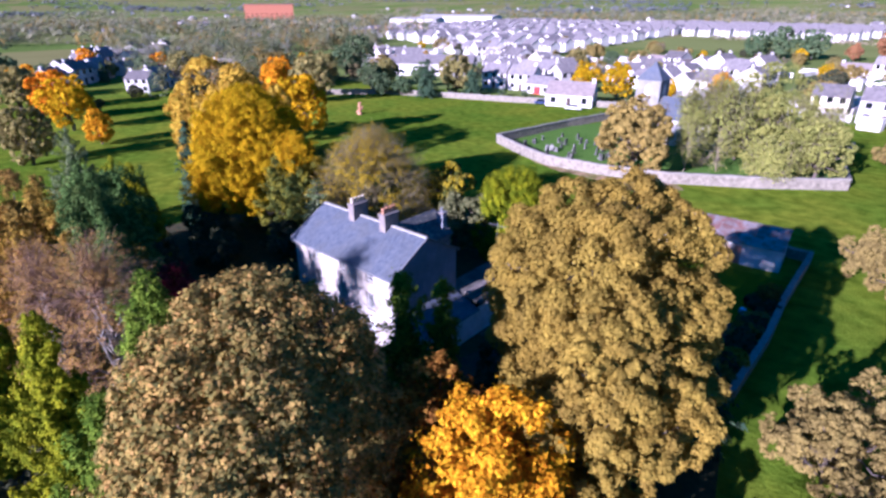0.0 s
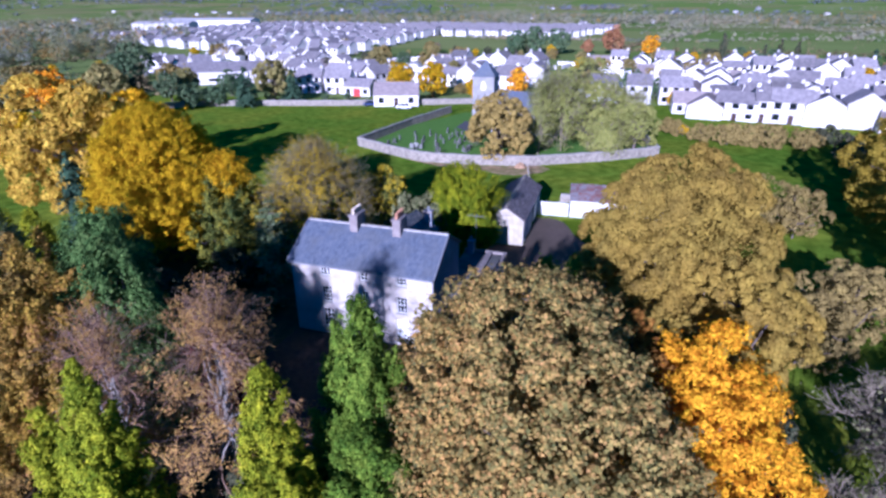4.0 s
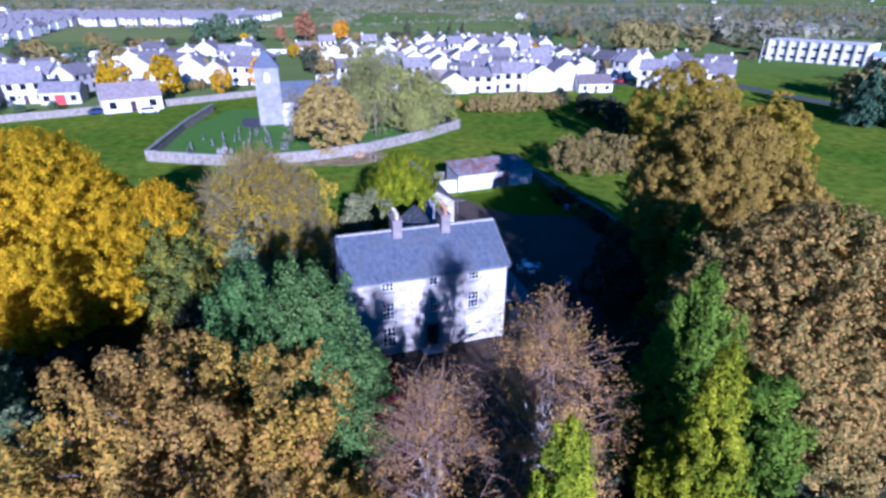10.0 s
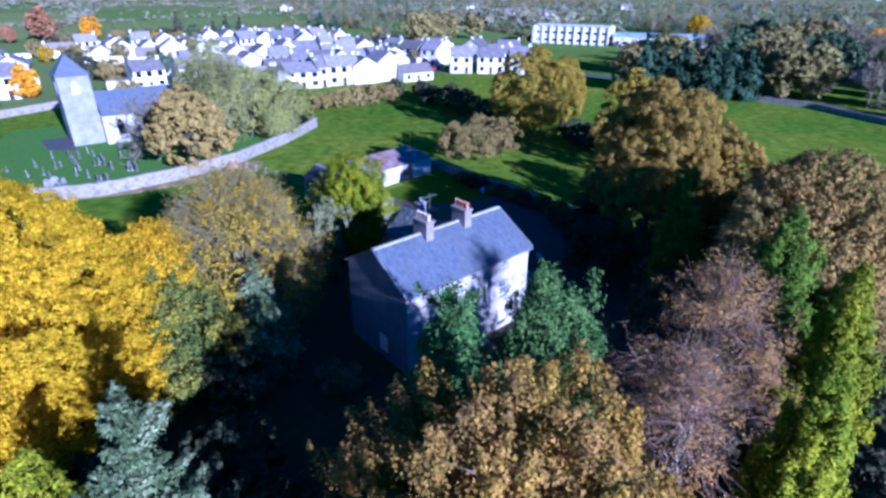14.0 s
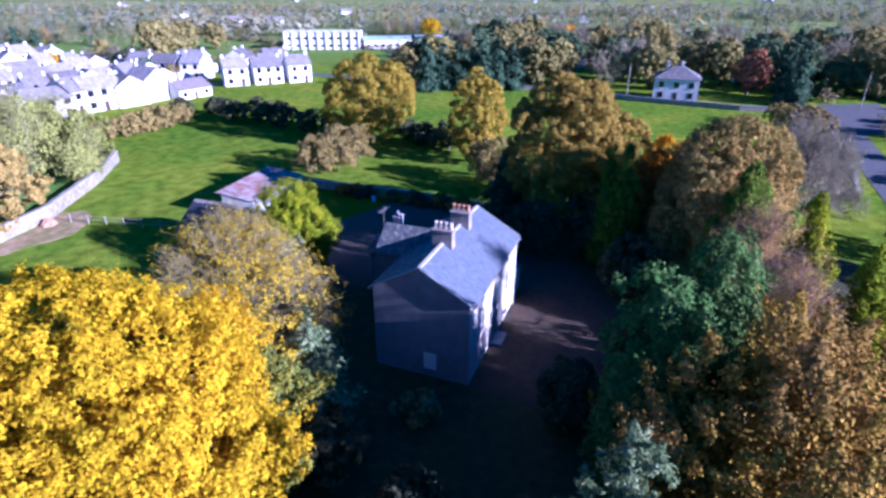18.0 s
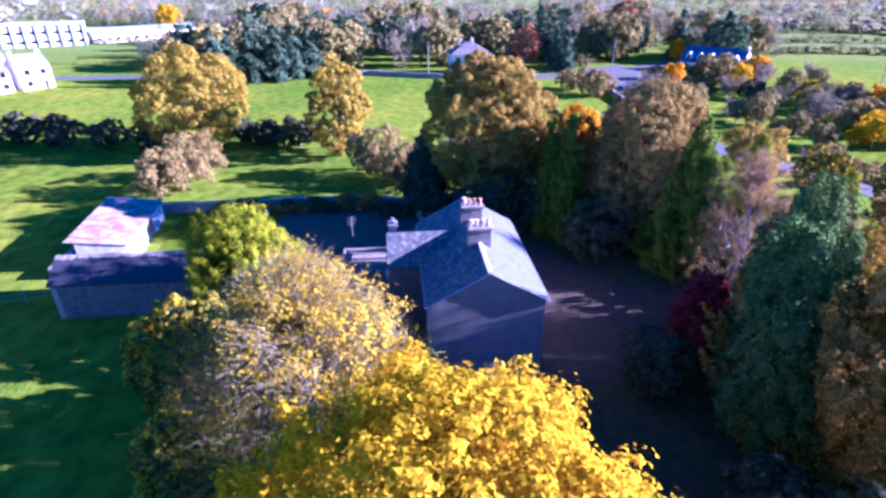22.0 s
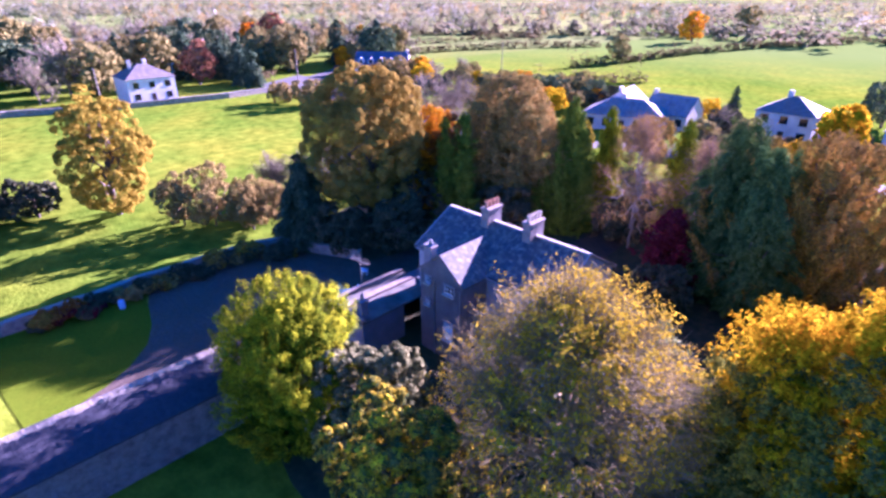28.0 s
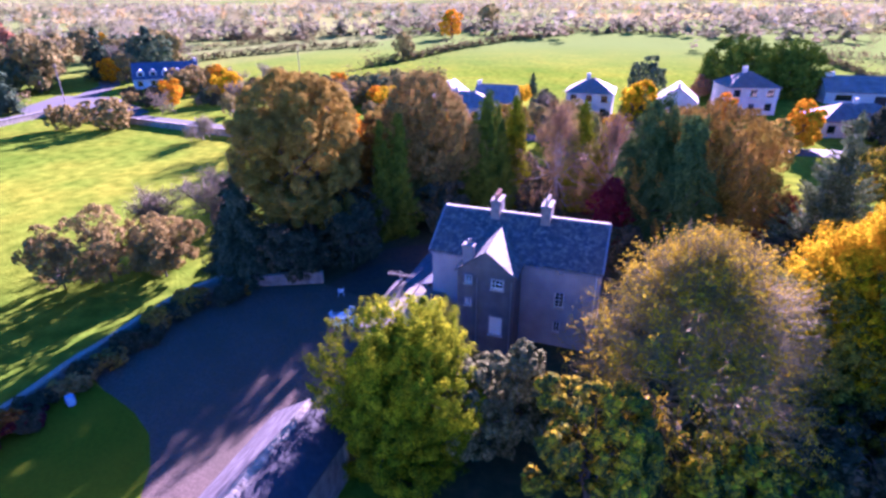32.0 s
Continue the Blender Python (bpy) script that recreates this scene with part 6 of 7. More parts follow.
# ---------------- yard things ----------------
def garden_chair(x, y, turn):
    t = thing("garden_chair", pose(x, y, 0.05, 0, 0, turn), "pale blue-white plastic garden chair in the yard", "chair", "yard chairs")
    for a in (-0.22, 0.22):
        for b in (-0.2, 0.2):
            part("leg", box(a - 0.025, a + 0.025, b - 0.025, b + 0.025, 0, 0.42), M["pale_plastic"], t)
    part("seat", box(-0.25, 0.25, -0.24, 0.24, 0.42, 0.46, 0.015), M["pale_plastic"], t)
    part("backrest", box(-0.25, 0.25, 0.21, 0.25, 0.48, 0.9, 0.015), M["pale_plastic"], t, "", pose(0, 0, 0, -6, 0, 0))
    for a in (-0.26, 0.26):
        part("armrest", box(a - 0.03, a + 0.03, -0.22, 0.22, 0.64, 0.67, 0.01), M["pale_plastic"], t)


M["pale_plastic"] = mat("pale_blue_white_plastic", [(0.34, 0.60, 0.74), (0.44, 0.70, 0.82)], scale=3, rough=0.4)
for x, y, r in ((12.4, 6.3, 80), (14.2, 6.2, -95), (13.3, 7.1, 0), (13.2, 5.2, 178)):
    garden_chair(x, y, r)
tb = thing("garden_table", (13.3, 6.2, 0.05), "round pale plastic garden table in the yard", "table")
part("tabletop", lathe([(0.55, 0.7), (0.57, 0.72), (0.55, 0.75)], 20), M["pale_plastic"], tb)
part("leg", lathe([(0.25, 0), (0.06, 0.08), (0.05, 0.7)], 10), M["pale_plastic"], tb)
garden_chair(15.7, 2.3, 30)
br = thing("water_butt", (25.6, 20.9, 0.06), "bright blue plastic water butt by the wall", "barrel")
part("drum", lathe([(0.24, 0), (0.27, 0.12), (0.28, 0.38), (0.27, 0.62), (0.24, 0.7), (0.2, 0.7)], 16), M["blue_plastic"], br)
part("lid", lathe([(0.25, 0.703), (0.25, 0.73), (0.1, 0.75)], 16), M["blue_plastic"], br)
# ---------------- churchyard ----------------
M["red_soil"] = mat("loose_red_soil", [(0.24, 0.155, 0.09), (0.38, 0.25, 0.15)], scale=2, rough=0.95, bump=0.6, spec=0.0)
M["headstone"] = mat("dark_mossy_headstone", [(0.07, 0.07, 0.065), (0.15, 0.15, 0.14), (0.24, 0.23, 0.21)], scale=2, rough=0.9, obj=0.3)


def gravestone(k):
    w, h = (0.7, 0.95, 0.6)[k], (1.1, 1.3, 0.9)[k]
    prof = [(-w / 2, 0), (w / 2, 0), (w / 2, h * 0.75), (w * 0.3, h * 0.95), (0, h), (-w * 0.3, h * 0.95), (-w / 2, h * 0.75)]
    n = len(prof)
    bm = solid([(x, -0.08, z) for x, z in prof] + [(x, 0.08, z) for x, z in prof], [tuple(range(n))[::-1], tuple(range(n, 2 * n))] + [(i, (i + 1) % n, (i + 1) % n + n, i + n) for i in range(n)])
    t = thing("gravestone", (-20 + k, 62, 0.12), "weathered upright gravestone in the churchyard grass", "gravestone", "churchyard gravestones")
    part("headstone", bm, M["headstone"], t)
    part("plinth", box(-w / 2 - 0.1, w / 2 + 0.1, -0.2, 0.2, 0, 0.15, 0.02), M["headstone"], t)
    return t


stones = [gravestone(k) for k in range(3)]
gr = random.Random(5)
for i in range(46):
    x, y = gr.uniform(-26, -7), 59.5 + (i % 7) * 3.0 + gr.uniform(-0.6, 0.6)
    if x < -15 - (60 - y) * 0.4 and y < 60:
        continue
    copy_thing(stones[i % 3], pose(x, y, 0.12, gr.uniform(-5, 5), gr.uniform(-4, 4), gr.uniform(-10, 10) + 90))
sheet("church_path", [(-17, 84), (-13.1, 80), (-13.1, 92), (-17, 92)], 0.135, M["asphalt"], "dark asphalt patch beside the church tower", "path")
# earth thrown up in the gap of the wall
bm = lathe([(1.0, 0.0), (0.85, 0.3), (0.55, 0.6), (0.25, 0.8), (0.02, 0.86)], 14)
rr = random.Random(9)
for v in bm.verts:
    v.co += Vector((rr.uniform(-0.12, 0.12), rr.uniform(-0.12, 0.12), rr.uniform(-0.08, 0.08) if v.co.z > 0.1 else 0))
mound = part("soil_mound", bm, M["red_soil"], None, "", pose(3.4, 54.3, 0.02))
tagged(mound, "small mound of reddish earth beside the churchyard wall", "soil mound")
# fence from the shed to the churchyard wall
for i in range(8):
    f = i / 7
    p = thing("fence_post", (8.5 - 3.5 * f, 35.5 + 17 * f, 0), "weathered timber fence post", "post", "field fence posts")
    part("post", box(-0.06, 0.06, -0.06, 0.06, -0.1, 1.2), M["wood"], p)
fr = thing("fence_rails", (8.5, 35.5, 0), "thin timber rails of a field fence", "fence")
for z in (0.5, 1.0):
    part("rail", solid([(0, 0, z), (0.05, 0, z), (-3.45, 17, z), (-3.5, 17, z), (0, 0, z + 0.05), (0.05, 0, z + 0.05), (-3.45, 17, z + 0.05), (-3.5, 17, z + 0.05)], [(0, 1, 2, 3), (4, 5, 6, 7), (0, 1, 5, 4), (1, 2, 6, 5), (2, 3, 7, 6), (3, 0, 4, 7)]), M["wood"], fr)
sn = thing("dead_tree", (-76.8, 63.7, 0), "broken reddish dead tree trunk in the field", "tree")
v, f = tubes([crooked(np.random.default_rng(3), (0, 0, -0.1), (0.2, 0, 3.1), 0.7, 0.3, 7, 0.1), crooked(np.random.default_rng(4), (0, 0, 1.2), (1.2, 0.3, 2.2), 0.35, 0.1), crooked(np.random.default_rng(5), (0, 0, 0.6), (-1.6, 0.3, 0.5), 0.35, 0.15)], 8)
part("trunk", mesh_np("trunk", v, f, M["terracotta"], True), None, sn)
for x, y, h in ((121.5, -5, 9), (100, -122, 9), (128, -60, 9)):
    p = thing("utility_pole", (x, y, 0), "tall bare timber utility pole", "pole", "roadside poles")
    part("post", lathe([(0.15, -0.2), (0.10, h)], 8), M["wood"], p)
    part("crossarm", box(-0.8, 0.8, -0.05, 0.05, h - 0.6, h - 0.48), M["wood"], p)


# ---------------- houses of the town ----------------
def dwelling(w, d, ez, rise, wall, roof, label, storeys=2, hip=False, bays=3, at=(0, 0, 0), group="town houses", red=False, stacks=1, blue=False):
    """A house with walls, roof, chimneys, door and windows, its front to -y."""
    t = thing("dwelling", Matrix.Translation(at), label, "house", group)
    if hip:
        part("wall", box(-w / 2, w / 2, -d / 2, d / 2, -0.1, ez), wall, t)
        o = 0.4
        a, b, k = w / 2 + o, d / 2 + o, max(0.3, w / 2 - d / 2)
        part("roof", solid([(-a, -b, ez), (a, -b, ez), (a, b, ez), (-a, b, ez), (-k, 0, ez + rise), (k, 0, ez + rise)], [(0, 1, 5, 4), (1, 2, 5), (2, 3, 4, 5), (3, 0, 4), (0, 1, 2, 3)]), roof, t)
    else:
        v = [(-w / 2, -d / 2, -0.1), (-w / 2, d / 2, -0.1), (-w / 2, d / 2, ez), (-w / 2, 0, ez + rise), (-w / 2, -d / 2, ez)]
        v += [(w / 2, y, z) for _, y, z in v]
        part("wall", solid(v, [(0, 1, 2, 3, 4), (9, 8, 7, 6, 5)] + [(i, (i + 1) % 5, (i + 1) % 5 + 5, i + 5) for i in range(5)]), wall, t)
        k = 0.35 * rise / (d / 2)
        for s in (-1, 1):
            part("roof", slope(-w / 2 - 0.15, w / 2 + 0.15, s * (d / 2 + 0.35), ez - k + 0.03, 0, ez + rise + 0.03, 0.16), roof, t)
    for s in range(stacks):
        x = (w / 2 - 0.5) * (1 if s == 0 else -1) if not hip else (0.8 if s == 0 else -w / 4)
        part("chimney", box(x - 0.4, x + 0.4, -0.35, 0.35, ez + rise * 0.6, ez + rise + 0.9, 0.03), wall, t)
    wm = win_meshes
    for side in (-1, 1):
        for f in range(storeys):
            for b in range(bays):
                x = (b - (bays - 1) / 2) * w / bays
                if f == 0 and b == bays // 2:
                    part("door", wm["red_door" if red else "door"], None, t, "", pose(x, side * d / 2, 0.05, 0, 0, 0 if side < 0 else 180))
                else:
                    part("window", wm["window"], None, t, "", pose(x, side * d / 2, 0.95 + f * 2.6, 0, 0, 0 if side < 0 else 180))
    return t


def win_mesh(w, h, material, name):
    bm = box(-w / 2, w / 2, -0.03, 0.05, 0, h)
    box(-w / 2 - 0.08, w / 2 + 0.08, -0.10, 0.05, -0.12, 0.0, 0, bm)
    me = bpy.data.meshes.new(name)
    bm.to_mesh(me)
    bm.free()
    me.materials.append(material)
    return me


win_meshes = dict(window=win_mesh(1.3, 1.25, M["glass"], "window"), door=win_mesh(1.0, 2.05, M["door"], "door"), red_door=win_mesh(2.4, 2.3, M["red_paint"], "door"))
W1, W2 = M["town_wall"], M["cream_wall"]
kinds = [
    dwelling(8.5, 7.5, 5.1, 2.4, W1, M["town_roof"], "white two-storey town house with a dark roof", at=(34, 136, 0)),
    dwelling(7.0, 8.0, 5.3, 2.6, W1, M["town_roof"], "white two-storey town house with a dark roof", bays=2, at=(24, 136, 0), stacks=2),
    dwelling(11, 7.5, 2.9, 2.4, W1, M["brown_roof"], "white bungalow with a brown roof", 1, at=(38, 122, 0)),
    dwelling(8.0, 7.5, 5.0, 2.3, W2, M["town_roof"], "cream two-storey town house with a dark roof", at=(14, 140, 0)),
]
tr_ = random.Random(21)


def row(x0, y0, x1, y1, n, turn=None, pick=(0, 1, 0, 3, 0, 2)):
    """Houses along a street, unevenly spaced, some end-on, some set back."""
    a = math.degrees(math.atan2(y1 - y0, x1 - x0))
    n = int(n * 1.25)
    for i in range(n):
        f = (i + 0.5 + tr_.uniform(-0.2, 0.2)) / n
        q = kinds[pick[tr_.randrange(len(pick))]]
        at = pose(x0 + (x1 - x0) * f, y0 + (y1 - y0) * f + tr_.uniform(-3.5, 3.5), 0, 0, 0, (a if turn is None else turn) + tr_.choice((0, 90, 90, 180)) + tr_.uniform(-7, 7))
        copy_thing(q, at @ Matrix.Diagonal((tr_.uniform(0.75, 1.15), tr_.uniform(0.85, 1.15), tr_.uniform(0.82, 1.1), 1)))


row(38, 117, 82, 109, 6)
row(42, 128, 84, 118, 5)
row(36, 148, 96, 134, 7)
row(30, 168, 108, 152, 8)
row(24, 190, 112, 176, 9)
row(14, 214, 116, 202, 10)
row(4, 236, 112, 226, 10)
row(-14, 150, -52, 164, 4)
row(-8, 176, -60, 190, 6)
row(-14, 204, -66, 222, 6)
row(-60, 140, -104, 158, 5)
row(-74, 164, -128, 190, 6)
row(-140, 150, -196, 176, 6)
row(-120, 205, -200, 235, 8)
row(-160, 40, -200, 95, 6, pick=(2, 2, 0))
row(-190, 20, -235, 80, 6, pick=(2, 0, 1))
row(-230, 40, -275, 110, 7)
row(-270, 60, -320, 120, 6)
for x, y, r, q in ((103, 147, -75, 1), (105.2, 138.2, -75, 0), (107.5, 129, -75, 1), (102, 109, -42, 1), (109, 102.5, -42, 0), (116, 96, -42, 1), (121, 110, -42, 3), (118, 140, -75, 0), (125, 126, 15, 1), (134, 118, -40, 0)):
    copy_thing(kinds[q], pose(x, y, 0, 0, 0, r))
sheet("car_park", [(84, 113), (101, 112), (104, 126), (100, 150), (93, 150), (92, 130)], 0.04, M["asphalt"], "grey asphalt forecourt before the houses", "road")
copy_thing(kinds[2], pose(-43, 112, 0, 0, 0, 18) @ Matrix.Scale(1.15, 4))
for x, y, r in ((-80, 128, 12), (-70, 129, 12)):
    copy_thing(kinds[0], pose(x, y, 0, 0, 0, r))
dwelling(9, 7, 3.0, 2.0, W1, M["town_roof"], "low white garage with two red doors", 1, bays=3, at=(-61, 126, 0), red=True, stacks=0)
dwelling(11, 9.5, 5.6, 3.0, W1, M["town_roof"], "white roadside villa with a hipped dark roof", 2, True, 3, (127.5, -17, 0), "roadside houses", stacks=2).matrix_world = pose(127.5, -17, 0, 0, 0, -90)
h2 = dwelling(9.5, 8.5, 5.2, 2.6, W1, M["brown_roof"], "white two-storey villa with a hipped brown roof", 2, True, 3, (3, -86, 0), "roadside houses", stacks=1)
copy_thing(h2, pose(-29, -101, 0, 0, 0, 15) @ Matrix.Scale(1.1, 4))
h3 = dwelling(15, 9, 2.9, 2.7, W1, M["town_roof"], "long white bungalow with a dark hipped roof", 1, True, 5, (29, -74, 0), "roadside houses", stacks=1)
h3.matrix_world = pose(29, -74, 0, 0, 0, 18)
h4 = dwelling(9, 8, 2.9, 3.0, W1, M["town_roof"], "white gabled bungalow beside the road", 1, False, 3, (23, -82, 0), "roadside houses")
copy_thing(h4, pose(34, -83, 0, 0, 0, 100))
copy_thing(h4, pose(-15, -95, 0, 0, 0, 88))
copy_thing(h3, pose(-46, -84, 0, 0, 0, 12))
copy_thing(h4, pose(-60, -122, 0, 0, 0, 5) @ Matrix.Diagonal((2.6, 1.2, 1, 1)))
h5 = dwelling(17, 9, 2.9, 3.6, W1, M["blue_roof"], "long bungalow with a blue dormered roof", 1, False, 5, (123, -88, 0), "roadside houses")
h5.matrix_world = pose(123, -89, 0, 0, 0, 221)
for k in range(5):
    dm = part("dormer", solid([(-0.95, 0, 0), (0.95, 0, 0), (0.95, 0, 1.1), (0, 0, 2.0), (-0.95, 0, 1.1), (-0.95, 3.4, 0), (0.95, 3.4, 0), (0.95, 3.4, 1.1), (0, 3.4, 2.0), (-0.95, 3.4, 1.1)], [(0, 1, 2, 3, 4), (9, 8, 7, 6, 5)] + [(q, (q + 1) % 5, (q + 1) % 5 + 5, q + 5) for q in range(5)]), W1, h5, "white gabled dormer window", (-6.4 + 3.2 * k, -4.1, 3.3))
    part("pane", box(-0.5, 0.5, -0.04, -0.002, 0.2, 1.1), M["glass"], dm)
for x, y, r, q in ((185, -60, 20, 0), (200, -100, 60, 1), (170, -38, 0, 2), (215, 10, 40, 0), (190, 20, 10, 2), (150, -110, -30, 2), (235, -40, 0, 0), (240, 60, 30, 1)):
    copy_thing(kinds[q], pose(x, y, 0, 0, 0, r))


def parked_car(x, y, turn, paint, label):
    t = thing("car", pose(x, y, 0.05, 0, 0, turn), label, "car", "parked cars")
    prof = [(-2.1, 0.35), (2.1, 0.35), (2.15, 0.75), (1.3, 0.9), (-1.9, 0.95), (-2.15, 0.8)]
    cab = [(-1.7, 0.93), (1.25, 0.9), (0.55, 1.42), (-1.2, 1.45)]
    for nm, pr, w, m in (("body", prof, 0.85, paint), ("cabin", cab, 0.72, M["glass"])):
        k = len(pr)
        part(nm, solid([(u, -w, z) for u, z in pr] + [(u, w, z) for u, z in pr], [tuple(range(k))[::-1], tuple(range(k, 2 * k))] + [(i, (i + 1) % k, (i + 1) % k + k, i + k) for i in range(k)]), m, t)
    part("roof", box(-1.15, 0.5, -0.68, 0.68, 1.43, 1.48, 0.02), paint, t)
    for u in (-1.3, 1.35):
        for w in (-0.8, 0.8):
            bm = lathe([(0.32, -0.1), (0.32, 0.1)], 12)
            bmesh.ops.rotate(bm, cent=(0, 0, 0), matrix=Matrix.Rotation(radians(90), 3, "X"), verts=bm.verts[:])
            part("wheel", bm, M["tyre"], t, "", (u, w, 0.3))


M["tyre"] = mat("black_tyre_rubber", [(0.02, 0.02, 0.02), (0.04, 0.04, 0.04)], scale=5, rough=0.9)
M["silver_car"] = mat("silver_car_paint", [(0.45, 0.46, 0.48), (0.5, 0.51, 0.53)], scale=2, rough=0.3, metal=0.6)
M["white_car"] = mat("white_car_paint", [(0.72, 0.72, 0.72), (0.78, 0.78, 0.78)], scale=2, rough=0.3)
M["red_car"] = mat("dark_red_car_paint", [(0.30, 0.03, 0.03), (0.34, 0.04, 0.04)], scale=2, rough=0.3)
M["blue_car"] = mat("dark_blue_car_paint", [(0.03, 0.05, 0.12), (0.04, 0.06, 0.15)], scale=2, rough=0.3)
for x, y, r, m, lab in ((92.5, 124, 100, "silver_car", "silver car parked before the houses"), (98, 121, 20, "white_car", "white car parked before the houses"), (95, 145, 95, "white_car", "white car parked before the houses"), (97, 117, 15, "red_car", "dark red car parked before the houses"), (96.5, 133, 100, "blue_car", "dark blue car parked before the houses"), (88.5, 119, 30, "silver_car", "silver car parked before the houses"), (106, -83, 60, "silver_car", "silver car parked by the bungalow"), (110, -78, 60, "white_car", "white car parked by the bungalow"), (-38, 104.5, 10, "white_car", "white car parked beside the low bungalow"), (-49, 106.5, 25, "blue_car", "dark blue car parked beside the low bungalow")):
    parked_car(x, y, r, M[m], lab)
gp = thing("goal_posts", pose(187, 150, 0, 0, 0, 10), "tall white goal posts on the playing field", "goal posts")
for s in (-3.2, 3.2):
    part("post", lathe([(0.12, -0.1), (0.10, 9.5)], 8), M["white_paint"], gp, "", (s, 0, 0))
part("crossbar", box(-3.1, 3.1, -0.08, 0.08, 2.5, 2.66), M["white_paint"], gp)


def hall(name, at, w, d, h, label, wall, roof, pitch=0.6, bays=8, storeys=1, piers=False, cat="building"):
    t = thing(name, at, label, cat)
    part("wall", box(0, w, 0, d, -0.1, h), wall, t)
    part("roof", solid([(-0.4, -0.4, h), (w + 0.4, -0.4, h), (w + 0.4, d + 0.4, h), (-0.4, d + 0.4, h), (-0.4, d / 2, h + pitch), (w + 0.4, d / 2, h + pitch)], [(0, 1, 5, 4), (2, 3, 4, 5), (0, 4, 3), (1, 2, 5), (0, 1, 2, 3)]), roof, t)
    for f in range(storeys):
        for b in range(bays):
            x = (b + 0.5) * w / bays
            part("window", box(x - w / bays * 0.27, x + w / bays * 0.27, -0.05, 0.05, 1.2 + f * 3.4, 2.2 + f * 3.4), M["glass"], t)
    if piers:
        for b in range(bays + 1):
            x = b * w / bays
            part("pier", box(x - 0.35, x + 0.35, -0.7, 0.0, -0.1, h + 0.2), wall, t)
    return t


hall("school", pose(199, 161, 0, 0, 0, -66), 36, 16, 8.0, "white two-storey school with tall piers", W1, M["town_wall"], 0.5, 9, 2, True)
hall("school_hall", pose(215, 126, 0, 0, 0, -53), 44, 18, 4.2, "low white school wing with a pale blue roof", W1, M["blue_sheet"], 1.2, 12)
hall("warehouse", pose(-134, 127, 0, 0, 0, 31), 34, 15, 4.5, "long white warehouse with a dark roof", W1, M["town_roof"], 3.0, 4)
hall("factory", pose(-505, 480, 0, 0, 0, 25), 60, 40, 9, "large pale factory on the town edge", W1, W1, 2, 6)
hall("factory", pose(-560, 590, 0, 0, 0, 20), 110, 50, 9, "long pale factory on the town edge", W1, W1, 3, 10)
hall("brick_block", pose(-880, 500, 0, 0, 0, 60), 80, 30, 26, "tall orange-red brick block on the skyline", M["brick"], M["brick"], 1.0, 10, 4)
hall("long_shed", pose(114, 212, 0, 0, 0, -54), 22, 6, 2.2, "long low white shed in the field", W1, W1, 0.8, 1)


def far_houses():
    """The estates far off, joined."""
    rng = random.Random(77)
    V, F, mi = [], [], []
    def house(x, y, a, w, d, ez, rz):
        o = len(V)
        ca, sa = math.cos(a), math.sin(a)
        z = hill(x, y)
        for px, py, pz in ((-w, -d, 0), (w, -d, 0), (w, d, 0), (-w, d, 0), (-w, -d, ez), (w, -d, ez), (w, d, ez), (-w, d, ez), (-w, 0, rz), (w, 0, rz), (-w - .3, -d - .3, ez - .1), (w + .3, -d - .3, ez - .1), (w + .3, d + .3, ez - .1), (-w - .3, d + .3, ez - .1), (-w - .3, 0, rz + .15), (w + .3, 0, rz + .15)):
            V.append((x + px * ca - py * sa, y + px * sa + py * ca, z + pz))
        for q, m in (((0, 1, 5, 4), 0), ((2, 3, 7, 6), 0), ((1, 2, 6, 9, 5), 0), ((3, 0, 4, 8, 7), 0), ((10, 11, 15, 14), 1), ((12, 13, 14, 15), 1)):
            F.append(tuple(o + i for i in q))
            mi.append(m)
        for s in (-1, 1):
            for fl in (0.9, 3.4):
                for bx in (-0.5, 0.5):
                    o = len(V)
                    for px, pz in ((bx * w - .6, fl), (bx * w + .6, fl), (bx * w + .6, fl + 1.2), (bx * w - .6, fl + 1.2)):
                        py = s * (d + 0.04)
                        V.append((x + px * ca - py * sa, y + px * sa + py * ca, z + pz))
                    F.append((o, o + 1, o + 2, o + 3))
                    mi.append(2)
    for k in range(15):
        y0 = 250 + k * 26
        for i in range(20):
            x = -135 - k * 3 - i * 15 + rng.uniform(-2, 2)
            if x < -400 - k * 4 or (i % 7 == 6):
                continue
            house(x, y0 + i * 4.5 + rng.uniform(-2, 2), math.radians(-16 + rng.choice((0, 0, 0, 90))), rng.uniform(4, 5.5), 3.8, 5.0, 7.2)
    for k in range(8):
        for i in range(16):
            house(-30 - i * 16 + k * 5 + rng.uniform(-2, 2), 470 + k * 24 + i * 3, math.radians(-10), 5, 3.8, 5, 7.2)
    for i in range(120):
        a, r = rng.uniform(0, 6.28), rng.uniform(420, 2200)
        x, y = math.cos(a) * r, math.sin(a) * r
        if y > -250:
            house(x, y, rng.uniform(0, 3), rng.uniform(4, 8), 4, 4, 6.5)
    me = bpy.data.meshes.new("far_houses")
    me.from_pydata(V, [], F)
    for m in (W1, M["town_roof"], M["glass"]):
        me.materials.append(m)
    me.polygons.foreach_set("material_index", mi)
    tagged(new("far_houses", me), "crowded white houses of the distant estates", "houses", kind="stuff")


far_houses()

